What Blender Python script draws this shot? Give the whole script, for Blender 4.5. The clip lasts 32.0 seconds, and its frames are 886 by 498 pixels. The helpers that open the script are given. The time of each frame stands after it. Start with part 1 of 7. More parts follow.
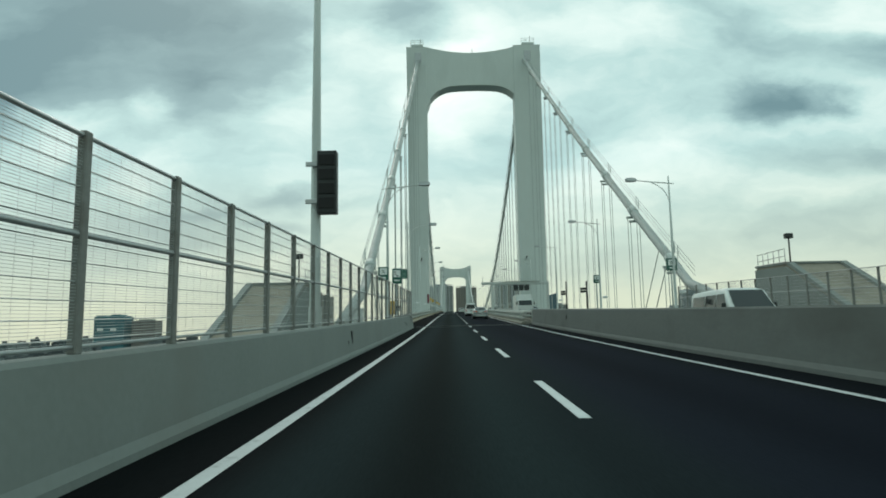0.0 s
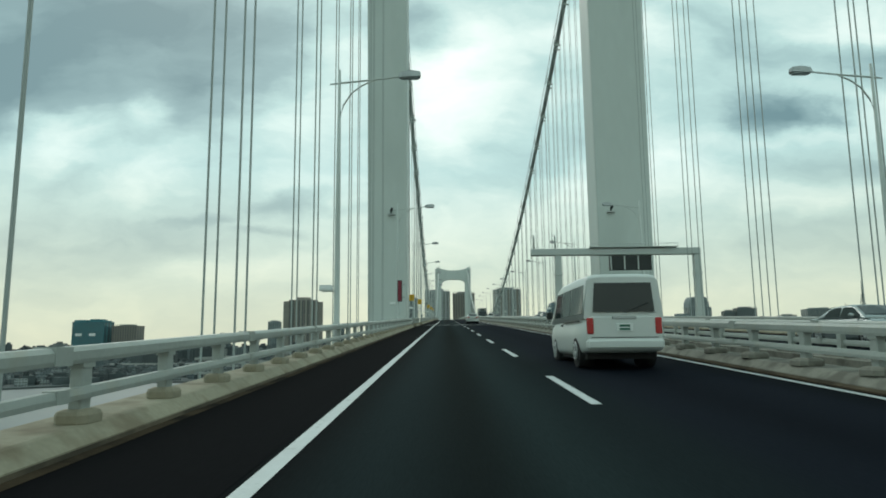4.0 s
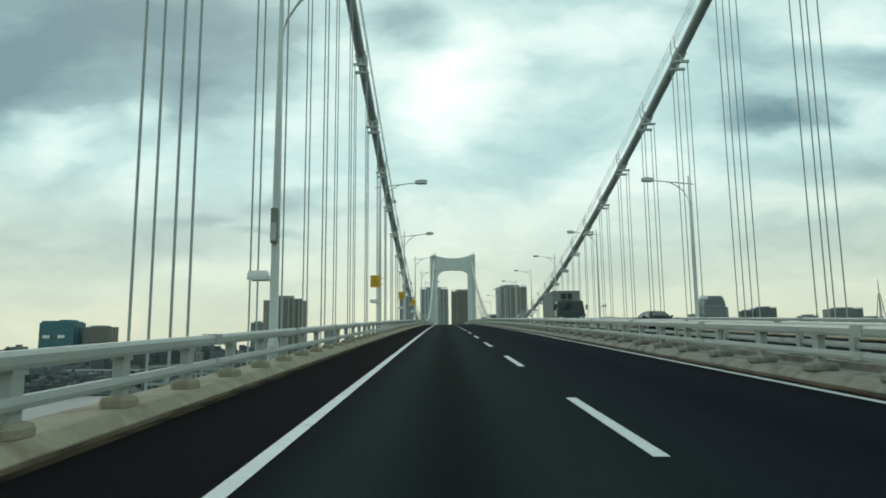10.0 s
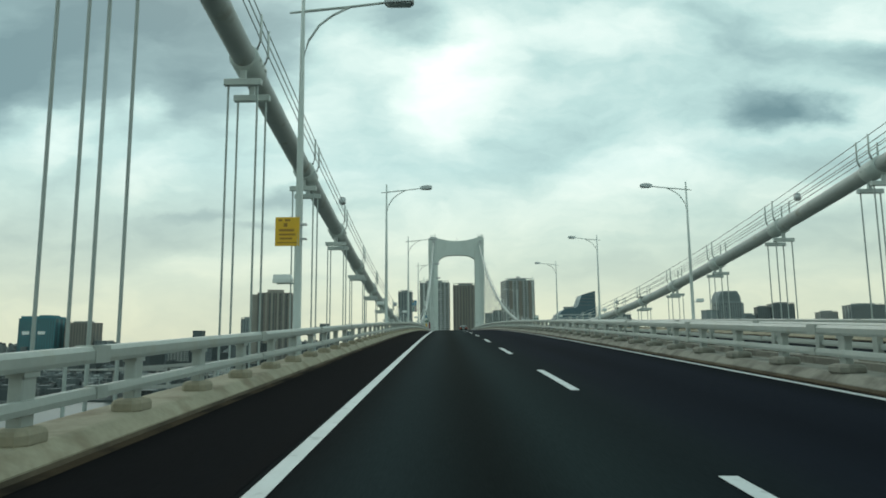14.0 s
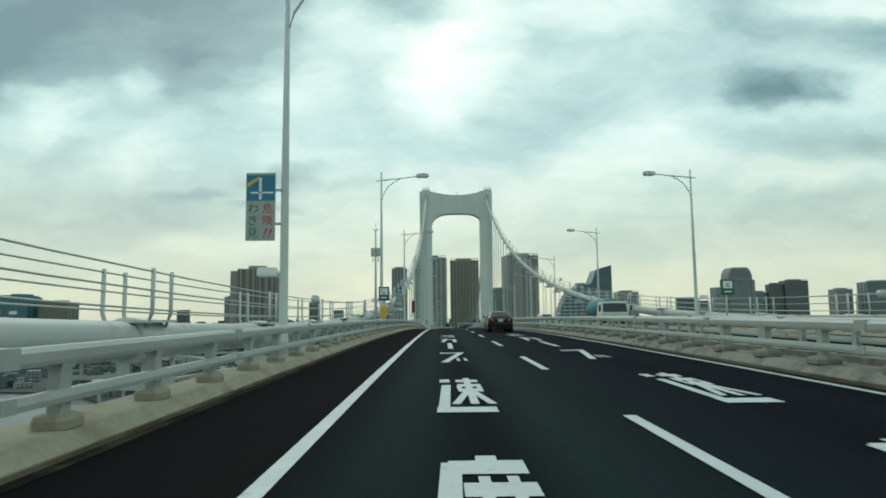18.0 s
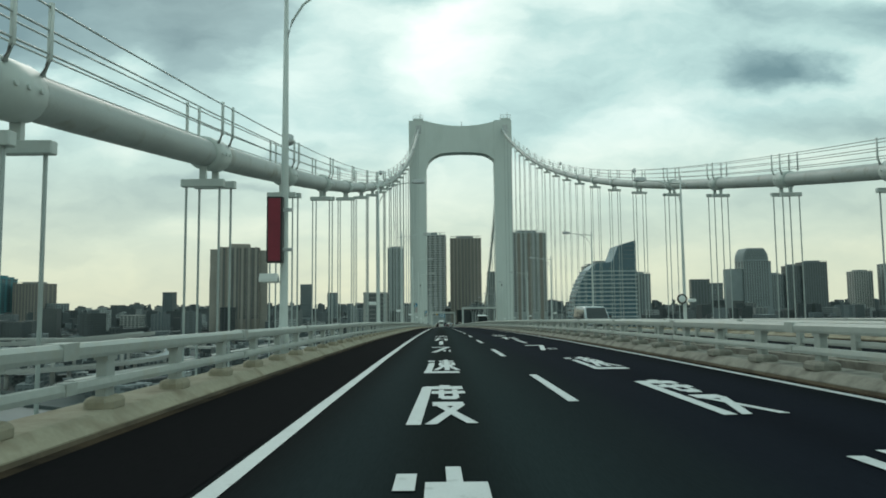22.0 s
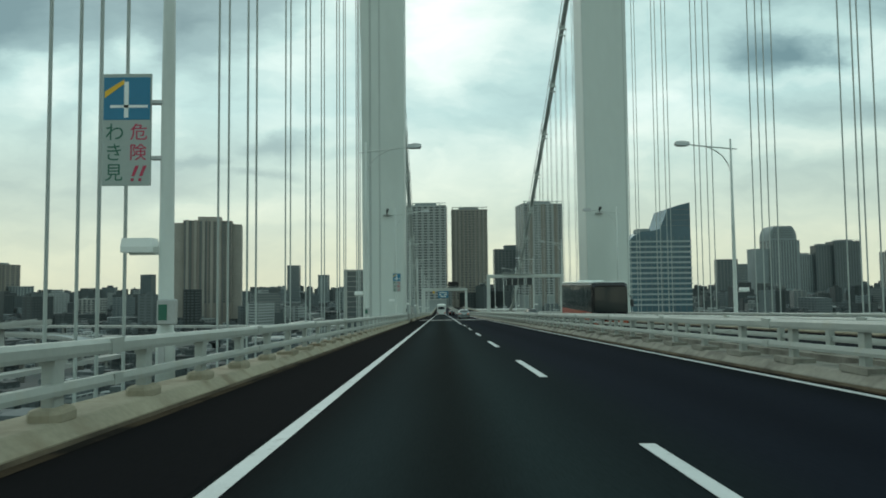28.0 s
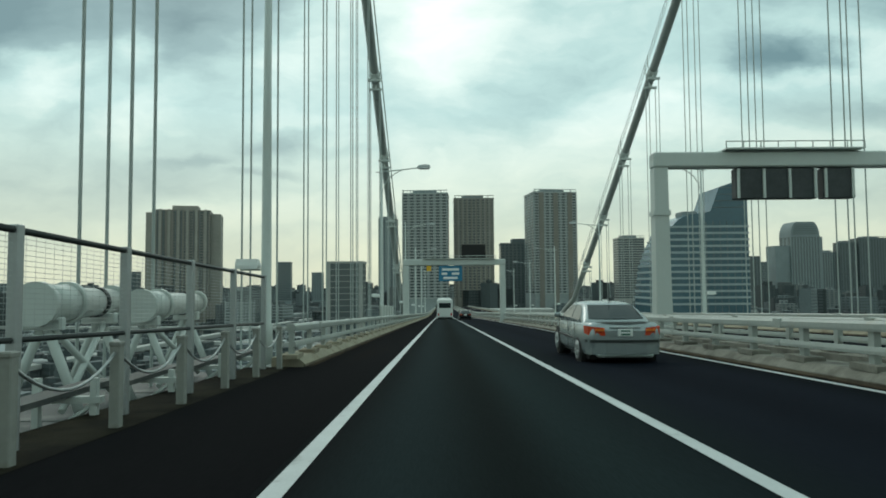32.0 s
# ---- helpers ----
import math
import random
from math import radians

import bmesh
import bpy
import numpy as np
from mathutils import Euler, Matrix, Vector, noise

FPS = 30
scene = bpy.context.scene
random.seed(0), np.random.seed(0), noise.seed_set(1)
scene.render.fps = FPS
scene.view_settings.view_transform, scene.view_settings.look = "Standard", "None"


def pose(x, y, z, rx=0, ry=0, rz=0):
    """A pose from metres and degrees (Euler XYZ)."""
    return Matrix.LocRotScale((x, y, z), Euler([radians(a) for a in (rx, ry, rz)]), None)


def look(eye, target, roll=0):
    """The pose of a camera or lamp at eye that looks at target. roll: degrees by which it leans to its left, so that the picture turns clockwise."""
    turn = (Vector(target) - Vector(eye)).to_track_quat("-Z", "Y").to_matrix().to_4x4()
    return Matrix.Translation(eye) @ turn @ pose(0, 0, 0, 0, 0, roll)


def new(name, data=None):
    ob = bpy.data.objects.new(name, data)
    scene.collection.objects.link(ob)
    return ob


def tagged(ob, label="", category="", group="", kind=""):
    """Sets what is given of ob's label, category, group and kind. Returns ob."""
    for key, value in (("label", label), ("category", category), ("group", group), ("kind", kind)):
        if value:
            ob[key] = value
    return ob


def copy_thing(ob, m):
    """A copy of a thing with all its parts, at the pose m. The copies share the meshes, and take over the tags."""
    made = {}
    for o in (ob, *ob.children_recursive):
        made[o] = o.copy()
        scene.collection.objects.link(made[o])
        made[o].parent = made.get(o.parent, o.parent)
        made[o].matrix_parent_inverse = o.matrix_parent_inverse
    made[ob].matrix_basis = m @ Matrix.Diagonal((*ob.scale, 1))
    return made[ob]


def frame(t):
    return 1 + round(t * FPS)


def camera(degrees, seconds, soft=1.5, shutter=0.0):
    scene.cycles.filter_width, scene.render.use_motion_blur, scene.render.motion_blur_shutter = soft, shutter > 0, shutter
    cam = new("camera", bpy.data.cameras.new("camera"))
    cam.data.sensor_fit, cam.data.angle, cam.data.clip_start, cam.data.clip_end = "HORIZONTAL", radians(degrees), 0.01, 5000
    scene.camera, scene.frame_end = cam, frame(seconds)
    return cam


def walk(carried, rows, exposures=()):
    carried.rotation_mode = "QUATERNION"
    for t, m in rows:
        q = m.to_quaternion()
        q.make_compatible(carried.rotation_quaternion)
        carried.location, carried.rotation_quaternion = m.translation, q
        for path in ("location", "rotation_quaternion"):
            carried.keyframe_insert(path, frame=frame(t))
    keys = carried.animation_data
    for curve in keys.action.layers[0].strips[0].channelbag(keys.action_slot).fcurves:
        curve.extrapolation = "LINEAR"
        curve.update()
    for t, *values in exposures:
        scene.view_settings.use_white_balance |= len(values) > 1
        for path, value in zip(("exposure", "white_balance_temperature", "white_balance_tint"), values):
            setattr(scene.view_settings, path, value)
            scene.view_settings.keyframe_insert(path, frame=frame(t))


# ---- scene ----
cam = camera(67.74, 32.0, soft=1.8)

# camera rows: seconds, x, y, z, tilt, turn, roll
ROWS = (
    (0.0, -7.37, -457.568, -14.202, 97.473, 0.508, -1), (0.5, -7.446, -446.83, -13.839, 97.51, 0.301, -0.748),
    (1.0, -7.53, -435.96, -13.453, 97.547, 0.242, -0.641), (1.5, -7.611, -424.998, -13.044, 97.681, 0.49, 0.063),
    (2.0, -7.679, -414.151, -12.62, 97.636, 0.315, 0.138), (2.5, -7.742, -403.282, -12.176, 97.75, 0.411, -0.574),
    (3.0, -7.792, -392.226, -11.71, 98.107, 0.151, -0.579), (3.5, -7.831, -380.543, -11.219, 98.163, 0.274, -0.583),
    (4.5, -7.863, -355.213, -10.169, 97.972, 0.065, -0.554), (5.5, -7.83, -329.457, -9.117, 98.207, -0.137, -0.496),
    (6.0, -7.801, -317.321, -8.628, 98.268, -0.286, -0.576), (6.5, -7.763, -305.657, -8.161, 98.263, -0.302, -0.578),
    (7.0, -7.731, -294.381, -7.713, 98.424, -0.433, -0.599), (7.5, -7.706, -283.10, -7.268, 98.207, -0.304, -0.666),
    (8.0, -7.69, -271.72, -6.818, 98.167, -0.21, -0.733), (8.5, -7.682, -260.35, -6.368, 98.127, 0.001, -0.611),
    (9.0, -7.687, -248.764, -5.909, 98.073, 0.134, -0.437), (9.5, -7.696, -237.02, -5.441, 98.044, 0.085, -0.681),
    (10.0, -7.697, -225.323, -4.973, 98.098, 0.017, -0.582), (10.5, -7.699, -213.636, -4.504, 98.062, -0.05, -0.475),
    (11.0, -7.708, -201.976, -4.035, 98.148, -0.038, -0.524), (11.5, -7.726, -190.354, -3.57, 98.157, 0.021, -0.584),
    (12.0, -7.753, -178.713, -3.117, 98.141, 0.062, -0.574), (12.5, -7.786, -166.999, -2.672, 98.162, 0.155, -0.772),
    (13.0, -7.824, -155.166, -2.235, 98.12, 0.208, -0.568), (13.5, -7.894, -143.173, -1.805, 97.931, 0.246, -0.559),
    (14.0, -7.954, -131.052, -1.383, 97.737, 0.122, -0.5), (14.5, -7.993, -118.836, -0.971, 97.444, -0.027, -0.558),
    (15.5, -8.038, -94.166, -0.183, 97.317, -0.062, -0.554), (16.5, -8.029, -69.602, 0.452, 96.656, -0.104, -0.573),
    (17.0, -8.023, -57.5, 0.694, 96.346, -0.12, -0.539), (17.5, -8.009, -45.505, 0.889, 95.97, -0.09, -0.605),
    (18.0, -7.987, -33.598, 1.038, 95.882, -0.181, -0.609), (18.5, -7.958, -21.755, 1.141, 95.915, -0.072, -0.499),
    (19.0, -7.919, -9.924, 1.2, 95.805, -0.105, -0.573), (19.5, -7.868, 1.952, 1.215, 95.513, -0.122, -0.43),
    (20.0, -7.811, 13.852, 1.186, 95.226, -0.33, -0.485), (20.5, -7.759, 25.721, 1.112, 95.002, -0.424, -0.394),
    (21.0, -7.72, 37.499, 0.994, 94.8, -0.388, -0.506), (21.5, -7.684, 49.2, 0.834, 94.6, -0.263, -0.495),
    (22.0, -7.667, 60.934, 0.628, 94.424, -0.228, -0.551), (22.5, -7.673, 72.491, 0.384, 94.159, -0.232, -0.546),
    (23.0, -7.661, 84.016, 0.099, 93.949, -0.118, -0.631), (23.5, -7.665, 95.447, -0.224, 93.847, -0.103, -0.63),
    (24.0, -7.665, 106.86, -0.584, 93.641, -0.053, -0.568), (24.5, -7.658, 118.194, -0.953, 93.424, -0.058, -0.676),
    (25.0, -7.65, 129.5, -1.333, 93.277, -0.081, -0.36), (25.5, -7.643, 140.838, -1.725, 93.13, -0.238, -0.572),
    (26.5, -7.672, 163.739, -2.551, 93.491, -0.259, -0.554), (27.5, -7.688, 186.687, -3.426, 93.137, -0.309, -0.681),
    (28.0, -7.7, 198.044, -3.875, 93.085, -0.222, -0.573), (28.5, -7.745, 209.262, -4.327, 92.997, -0.132, -0.683),
    (29.0, -7.83, 220.362, -4.773, 93.241, -0.032, -0.575), (29.5, -7.87, 231.522, -5.22, 93.183, 0.146, -0.666),
    (30.0, -7.9, 242.804, -5.67, 93.11, 0.095, -0.606), (30.5, -7.975, 253.981, -6.115, 93.251, 0.095, -0.516),
    (31.0, -8.05, 265.138, -6.558, 93.171, -0.111, -0.421), (31.5, -8.1, 276.37, -7.002, 93.32, -0.063, -0.637),
    (32.0, -8.13, 287.59, -7.444, 93.082, -0.164, -0.423),
)
walk(cam, [(t, pose(x, y, z, 0, 0, turn) @ pose(0, 0, 0, tilt) @ pose(0, 0, 0, 0, 0, roll)) for t, x, y, z, tilt, turn, roll in ROWS],
     exposures=[(0.0, 0.0), (32.0, 0.0)])

# slope of the road at these distances from mid-span
KNOTS = (0, 100, 200, 285, 400, 500)
SLOPES = (0, 0.0315, 0.0403, 0.0394, 0.0423, 0.0259)


def road_z(y):
    """Height of the road's crown line, a hump with its top at mid-span."""
    a, z = abs(y), 0.0
    for k in range(5):
        u = min(a, KNOTS[k + 1]) - KNOTS[k]
        if u > 0:
            z -= SLOPES[k] * u + (SLOPES[k + 1] - SLOPES[k]) / (KNOTS[k + 1] - KNOTS[k]) * u * u / 2
    return z - max(0, a - KNOTS[-1]) * SLOPES[-1]


def deck_z(x, y):
    """Road surface with its fall towards the kerbs."""
    return road_z(y) + 0.006 * (7.7 - abs(x))


# ---- world and light ----
SUN_TURN, SUN_UP = radians(-20), radians(38)
world = bpy.data.worlds.new("world")
scene.world = world
world.use_nodes = True
wn, wl = world.node_tree.nodes, world.node_tree.links
wn.clear()


def wnode(kind, **inputs):
    n = wn.new(kind)
    for k, v in inputs.items():
        n.inputs[k].default_value = v
    return n


def wmath(op, a, b=None, c=None):
    n = wn.new("ShaderNodeMath")
    n.operation = op
    for i, v in enumerate((a, b, c)):
        if v is None:
            continue
        if isinstance(v, (int, float)):
            n.inputs[i].default_value = v
        else:
            wl.new(v, n.inputs[i])
    return n.outputs[0]


def wramp(fac, stops):
    n = wn.new("ShaderNodeValToRGB")
    r = n.color_ramp
    while len(r.elements) < len(stops):
        r.elements.new(0.5)
    for e, (p, c) in zip(r.elements, stops):
        e.position, e.color = p, (*c, 1)
    wl.new(fac, n.inputs[0])
    return n.outputs[0]


def wmix(fac, a, b):
    n = wn.new("ShaderNodeMix")
    n.data_type = "RGBA"
    if isinstance(fac, (int, float)):
        n.inputs[0].default_value = fac
    else:
        wl.new(fac, n.inputs[0])
    wl.new(a, n.inputs[6])
    wl.new(b, n.inputs[7])
    return n.outputs[2]


coord = wn.new("ShaderNodeTexCoord")
sep = wn.new("ShaderNodeSeparateXYZ")
wl.new(coord.outputs["Generated"], sep.inputs[0])
# sky plane: the direction laid flat on a plane ahead, the same again behind
den = wmath("ADD", wmath("ABSOLUTE", sep.outputs[1]), 0.04)
flat = wn.new("ShaderNodeCombineXYZ")
wl.new(wmath("DIVIDE", sep.outputs[0], den), flat.inputs[0])
wl.new(wmath("DIVIDE", sep.outputs[2], den), flat.inputs[1])


def vmath(op, a, b):
    n = wn.new("ShaderNodeVectorMath")
    n.operation = op
    for i, v in enumerate((a, b)):
        if isinstance(v, tuple):
            n.inputs[i].default_value = v
        else:
            wl.new(v, n.inputs[i])
    return n.outputs[1 if op == "LENGTH" else 0]


def wnoise(vec, scale, detail, rough, stretch, shift=(0.0, 0.0, 0.0)):
    n = wnode("ShaderNodeTexNoise", Scale=scale, Detail=detail, Roughness=rough)
    wl.new(vmath("ADD", vmath("MULTIPLY", vec, stretch), shift), n.inputs["Vector"])
    return n


# billows: the plane is warped at two scales before the cloud masses are laid on it
warp = wnoise(flat.outputs[0], 3.2, 3.0, 0.55, (1.0, 1.5, 1.0), (4.0, 1.0, 0.0))
curl = wnoise(flat.outputs[0], 13.0, 5.0, 0.6, (0.8, 1.5, 1.0))
plane = vmath("ADD", flat.outputs[0], vmath("MULTIPLY", vmath("SUBTRACT", warp.outputs["Color"], (0.5, 0.5, 0.5)), (0.20, 0.10, 0.0)))
plane = vmath("ADD", plane, vmath("MULTIPLY", vmath("SUBTRACT", curl.outputs["Color"], (0.5, 0.5, 0.5)), (0.085, 0.05, 0.0)))
# long streaks that rise to one side, and fine wisps
streak = wnoise(plane, 3.4, 5.0, 0.5, (0.75, 2.0, 1.0), (7.3, 2.2, 0.0))
wisp = wnoise(plane, 9.0, 6.0, 0.58, (0.7, 1.7, 1.0), (1.7, 5.1, 0.0))
mixd = wmath("ADD", 0.507, wmath("ADD", wmath("MULTIPLY", wmath("SUBTRACT", streak.outputs[0], 0.5), 0.27), wmath("MULTIPLY", wmath("SUBTRACT", wisp.outputs[0], 0.5), 0.165)))


def puff(u, v, ru, rv, strength):
    """A soft-edged cloud mass on the sky plane."""
    off = vmath("MULTIPLY", vmath("SUBTRACT", plane, (u, v, 0.0)), (1 / ru, 1 / rv, 0.0))
    edge = wn.new("ShaderNodeMapRange")
    edge.interpolation_type = "SMOOTHSTEP"
    wl.new(vmath("LENGTH", off, (0.0, 0.0, 0.0)), edge.inputs[0])
    edge.inputs[1].default_value, edge.inputs[2].default_value, edge.inputs[3].default_value, edge.inputs[4].default_value = 0.15, 1.35, strength, 0.0
    return edge.outputs[0]


# grey masses, then bright ones: place and half-size on the sky plane, depth
for cloud_ in (
        (-0.520, 0.150, 0.320, 0.110, -0.055), (0.030, 0.200, 0.250, 0.130, 0.035),
        (-0.585, 0.456, 0.320, 0.150, -0.214), (-0.691, 0.374, 0.159, 0.081, -0.117), (-0.338, 0.374, 0.115, 0.072, -0.102), (-0.312, 0.492, 0.141, 0.063, -0.072), (-0.083, 0.474, 0.097, 0.054, -0.109),
        (0.516, 0.344, 0.093, 0.038, -0.217), (0.578, 0.338, 0.053, 0.027, -0.058), (0.675, 0.410, 0.079, 0.045, -0.080), (0.305, 0.324, 0.176, 0.036, -0.051), (0.446, 0.429, 0.141, 0.036, -0.043),
        (0.058, 0.252, 0.141, 0.054, -0.043), (-0.338, 0.191, 0.053, 0.013, -0.065), (-0.233, 0.211, 0.053, 0.023, -0.080), (-0.259, 0.171, 0.044, 0.011, -0.065), (-0.144, 0.198, 0.053, 0.013, -0.051),
        (-0.470, 0.162, 0.300, 0.045, -0.036), (0.525, 0.270, 0.176, 0.036, -0.043), (-0.008, 0.383, 0.115, 0.109, 0.145), (-0.153, 0.438, 0.079, 0.054, 0.065), (-0.197, 0.338, 0.141, 0.063, 0.072),
        (-0.444, 0.338, 0.053, 0.025, 0.072), (-0.576, 0.297, 0.079, 0.041, 0.072), (-0.435, 0.248, 0.088, 0.036, 0.080), (0.226, 0.456, 0.176, 0.045, 0.072), (0.613, 0.465, 0.097, 0.036, 0.087),
        (0.305, 0.243, 0.176, 0.041, 0.065), (0.569, 0.207, 0.132, 0.036, 0.051), (-0.268, 0.112, 0.132, 0.036, 0.058)):
    mixd = wmath("ADD", mixd, puff(*cloud_))
cloud = wramp(mixd, ((0.30, (0.17, 0.30, 0.315)), (0.42, (0.325, 0.505, 0.505)), (0.50, (0.54, 0.78, 0.74)), (0.565, (0.79, 0.985, 0.915)), (0.64, (1.03, 1.13, 1.06))))
# a cream band low over the horizon
low = wramp(sep.outputs[2], ((0.0, (0.0, 0.0, 0.0)), (0.06, (0.10, 0.10, 0.10)), (0.25, (1.0, 1.0, 1.0))))
cream = wramp(mixd, ((0.40, (0.50, 0.605, 0.51)), (0.58, (0.80, 0.855, 0.635))))
clouds = wmix(low, cream, cloud)
sky = wn.new("ShaderNodeTexSky")
sky.sky_type, sky.sun_disc = "NISHITA", False
sky.sun_elevation, sky.sun_rotation = SUN_UP, SUN_TURN
skyb = wn.new("ShaderNodeVectorMath")
skyb.operation = "SCALE"
skyb.inputs[3].default_value = 0.10
wl.new(sky.outputs[0], skyb.inputs[0])
total = wmix(0.92, skyb.outputs[0], clouds)
bg = wnode("ShaderNodeBackground", Strength=1.0)
wl.new(total, bg.inputs[0])
out = wn.new("ShaderNodeOutputWorld")
wl.new(bg.outputs[0], out.inputs[0])

sun_data = bpy.data.lights.new("sun", "SUN")
sun_data.energy, sun_data.angle, sun_data.color = 0.6, radians(25), (1.0, 0.95, 0.86)
sun = new("sun", sun_data)
sun.matrix_world = look((200 * math.sin(SUN_TURN) * math.cos(SUN_UP), 200 * math.cos(SUN_TURN) * math.cos(SUN_UP), 200 * math.sin(SUN_UP)), (0, 0, 0))


# ---- materials ----
def material(name, base, rough=0.6, metal=0.0, vary=0.12, scale=1.0, fine=20.0, bump=0.0, stain=None, stain_scale=0.4, stain_at=0.62, spec=0.5, stretch=(1, 1, 1)):
    """Noise at two scales round a base colour, and stains of a second colour."""
    m = bpy.data.materials.new(name)
    m.use_nodes = True
    nt = m.node_tree
    b = nt.nodes["Principled BSDF"]
    b.inputs["Specular IOR Level"].default_value = spec
    b.inputs["Roughness"].default_value, b.inputs["Metallic"].default_value = rough, metal
    tc = nt.nodes.new("ShaderNodeTexCoord")
    mp = nt.nodes.new("ShaderNodeMapping")
    mp.inputs["Scale"].default_value = stretch
    nt.links.new(tc.outputs["Object"], mp.inputs[0])

    def noise_of(s, detail=4.0):
        n = nt.nodes.new("ShaderNodeTexNoise")
        n.inputs["Scale"].default_value, n.inputs["Detail"].default_value = s, detail
        nt.links.new(mp.outputs[0], n.inputs["Vector"])
        return n.outputs[0]

    def mixed(fac, a, c):
        n = nt.nodes.new("ShaderNodeMix")
        n.data_type = "RGBA"
        nt.links.new(fac, n.inputs[0])
        for i, v in ((6, a), (7, c)):
            if isinstance(v, tuple):
                n.inputs[i].default_value = (*v, 1)
            else:
                nt.links.new(v, n.inputs[i])
        return n.outputs[2]

    big_, small = noise_of(scale), noise_of(fine, 2.0)
    add = nt.nodes.new("ShaderNodeMath")
    add.operation = "MULTIPLY_ADD"
    nt.links.new(small, add.inputs[0])
    add.inputs[1].default_value = 0.4
    sc = nt.nodes.new("ShaderNodeMath")
    sc.operation = "MULTIPLY"
    nt.links.new(big_, sc.inputs[0])
    sc.inputs[1].default_value = 0.6
    nt.links.new(sc.outputs[0], add.inputs[2])
    info = nt.nodes.new("ShaderNodeObjectInfo")
    col = mixed(add.outputs[0], tuple(max(0, v * (1 - 2 * vary)) for v in base), tuple(min(1, v * (1 + 2 * vary)) for v in base))
    if stain:
        st = nt.nodes.new("ShaderNodeMapRange")
        st.inputs[1].default_value, st.inputs[2].default_value = stain_at - 0.05, stain_at + 0.12
        nt.links.new(noise_of(stain_scale, 6.0), st.inputs[0])
        col = mixed(st.outputs[0], col, stain)
    nt.links.new(col, b.inputs["Base Color"])
    if bump:
        bp = nt.nodes.new("ShaderNodeBump")
        bp.inputs["Strength"].default_value, bp.inputs["Distance"].default_value = bump, 0.01
        nt.links.new(small, bp.inputs["Height"])
        nt.links.new(bp.outputs[0], b.inputs["Normal"])
    return m


def glowing(name, base, strength):
    m = material(name, base, 0.4)
    b = m.node_tree.nodes["Principled BSDF"]
    b.inputs["Emission Color"].default_value, b.inputs["Emission Strength"].default_value = (*base, 1), strength
    return m


def glassy(name, tint, rough=0.05):
    m = material(name, tint, rough, vary=0.05)
    m.node_tree.nodes["Principled BSDF"].inputs["Specular IOR Level"].default_value = 0.45
    return m


M_ASPHALT = material("asphalt", (0.0142, 0.0190, 0.0208), 0.9, vary=0.3, scale=0.35, fine=60, bump=0.35, spec=0.014, stain=(0.0105, 0.0142, 0.0156), stain_scale=0.25, stretch=(1, 0.08, 1))


def lane_wear_and_vignette(m):
    """Wheel tracks polished paler along the slow lane; fast lane bluer, darkened for vignette."""
    nt = m.node_tree
    bsdf = nt.nodes["Principled BSDF"]
    src = bsdf.inputs["Base Color"].links[0].from_socket
    tc, sep_, mr, rp, mul = (nt.nodes.new(k) for k in ("ShaderNodeTexCoord", "ShaderNodeSeparateXYZ", "ShaderNodeMapRange", "ShaderNodeValToRGB", "ShaderNodeMix"))
    nt.links.new(tc.outputs["Object"], sep_.inputs[0])
    nt.links.new(sep_.outputs[0], mr.inputs[0])
    mr.inputs[1].default_value, mr.inputs[2].default_value = -11.0, -1.0
    nt.links.new(mr.outputs[0], rp.inputs[0])
    # Stops past -5 paint vignette and dashboard reflection into the fast lane's colour.
    stops = ((-9.3, (0.60, 0.52, 0.52)), (-8.45, (1.15, 1.28, 1.26)), (-7.6, (0.62, 0.64, 0.60)), (-6.85, (1.12, 1.30, 1.26)), (-5.9, (0.80, 0.88, 0.92)), (-4.9, (0.68, 0.66, 0.90)), (-4.0, (0.48, 0.46, 0.66)), (-3.0, (0.64, 0.60, 0.84)), (-2.0, (0.50, 0.48, 0.56)))
    while len(rp.color_ramp.elements) < len(stops):
        rp.color_ramp.elements.new(0.5)
    for e, (x, c) in zip(rp.color_ramp.elements, stops):
        e.position, e.color = (x + 11.0) / 10.0, (*c, 1)
    rp.color_ramp.interpolation = "EASE"
    mul.data_type, mul.blend_type = "RGBA", "MULTIPLY"
    mul.inputs[0].default_value = 1.0
    nt.links.new(src, mul.inputs[6])
    nt.links.new(rp.outputs[0], mul.inputs[7])
    nt.links.new(mul.outputs[2], bsdf.inputs["Base Color"])


lane_wear_and_vignette(M_ASPHALT)
M_SHOULDER = material("shoulder_asphalt", (0.0092, 0.0092, 0.0104), 0.9, spec=0.008, vary=0.25, scale=0.5, fine=50, bump=0.3, stain=(0.0118, 0.0102, 0.0095), stain_scale=0.5, stretch=(1, 0.1, 1))
M_PAINT = material("road_paint", (0.52, 0.545, 0.55), 0.6, vary=0.13, scale=2, fine=40, stain=(0.24, 0.255, 0.26), stain_scale=5.0, stain_at=0.66)
M_KERB = material("kerb_concrete", (0.315, 0.28, 0.205), 0.85, vary=0.24, scale=1.1, fine=14, bump=0.3, stain=(0.21, 0.17, 0.115), stain_scale=1.6, stain_at=0.55)
# Median kerb: grime plus the shade of facing away from light, both as colour.
M_GRIMYSHADED = material("grimed_and_shaded_concrete", (0.235, 0.225, 0.19), 0.9, vary=0.25, scale=1.3, fine=16, bump=0.3, stain=(0.13, 0.12, 0.10), stain_scale=1.8, stain_at=0.52)
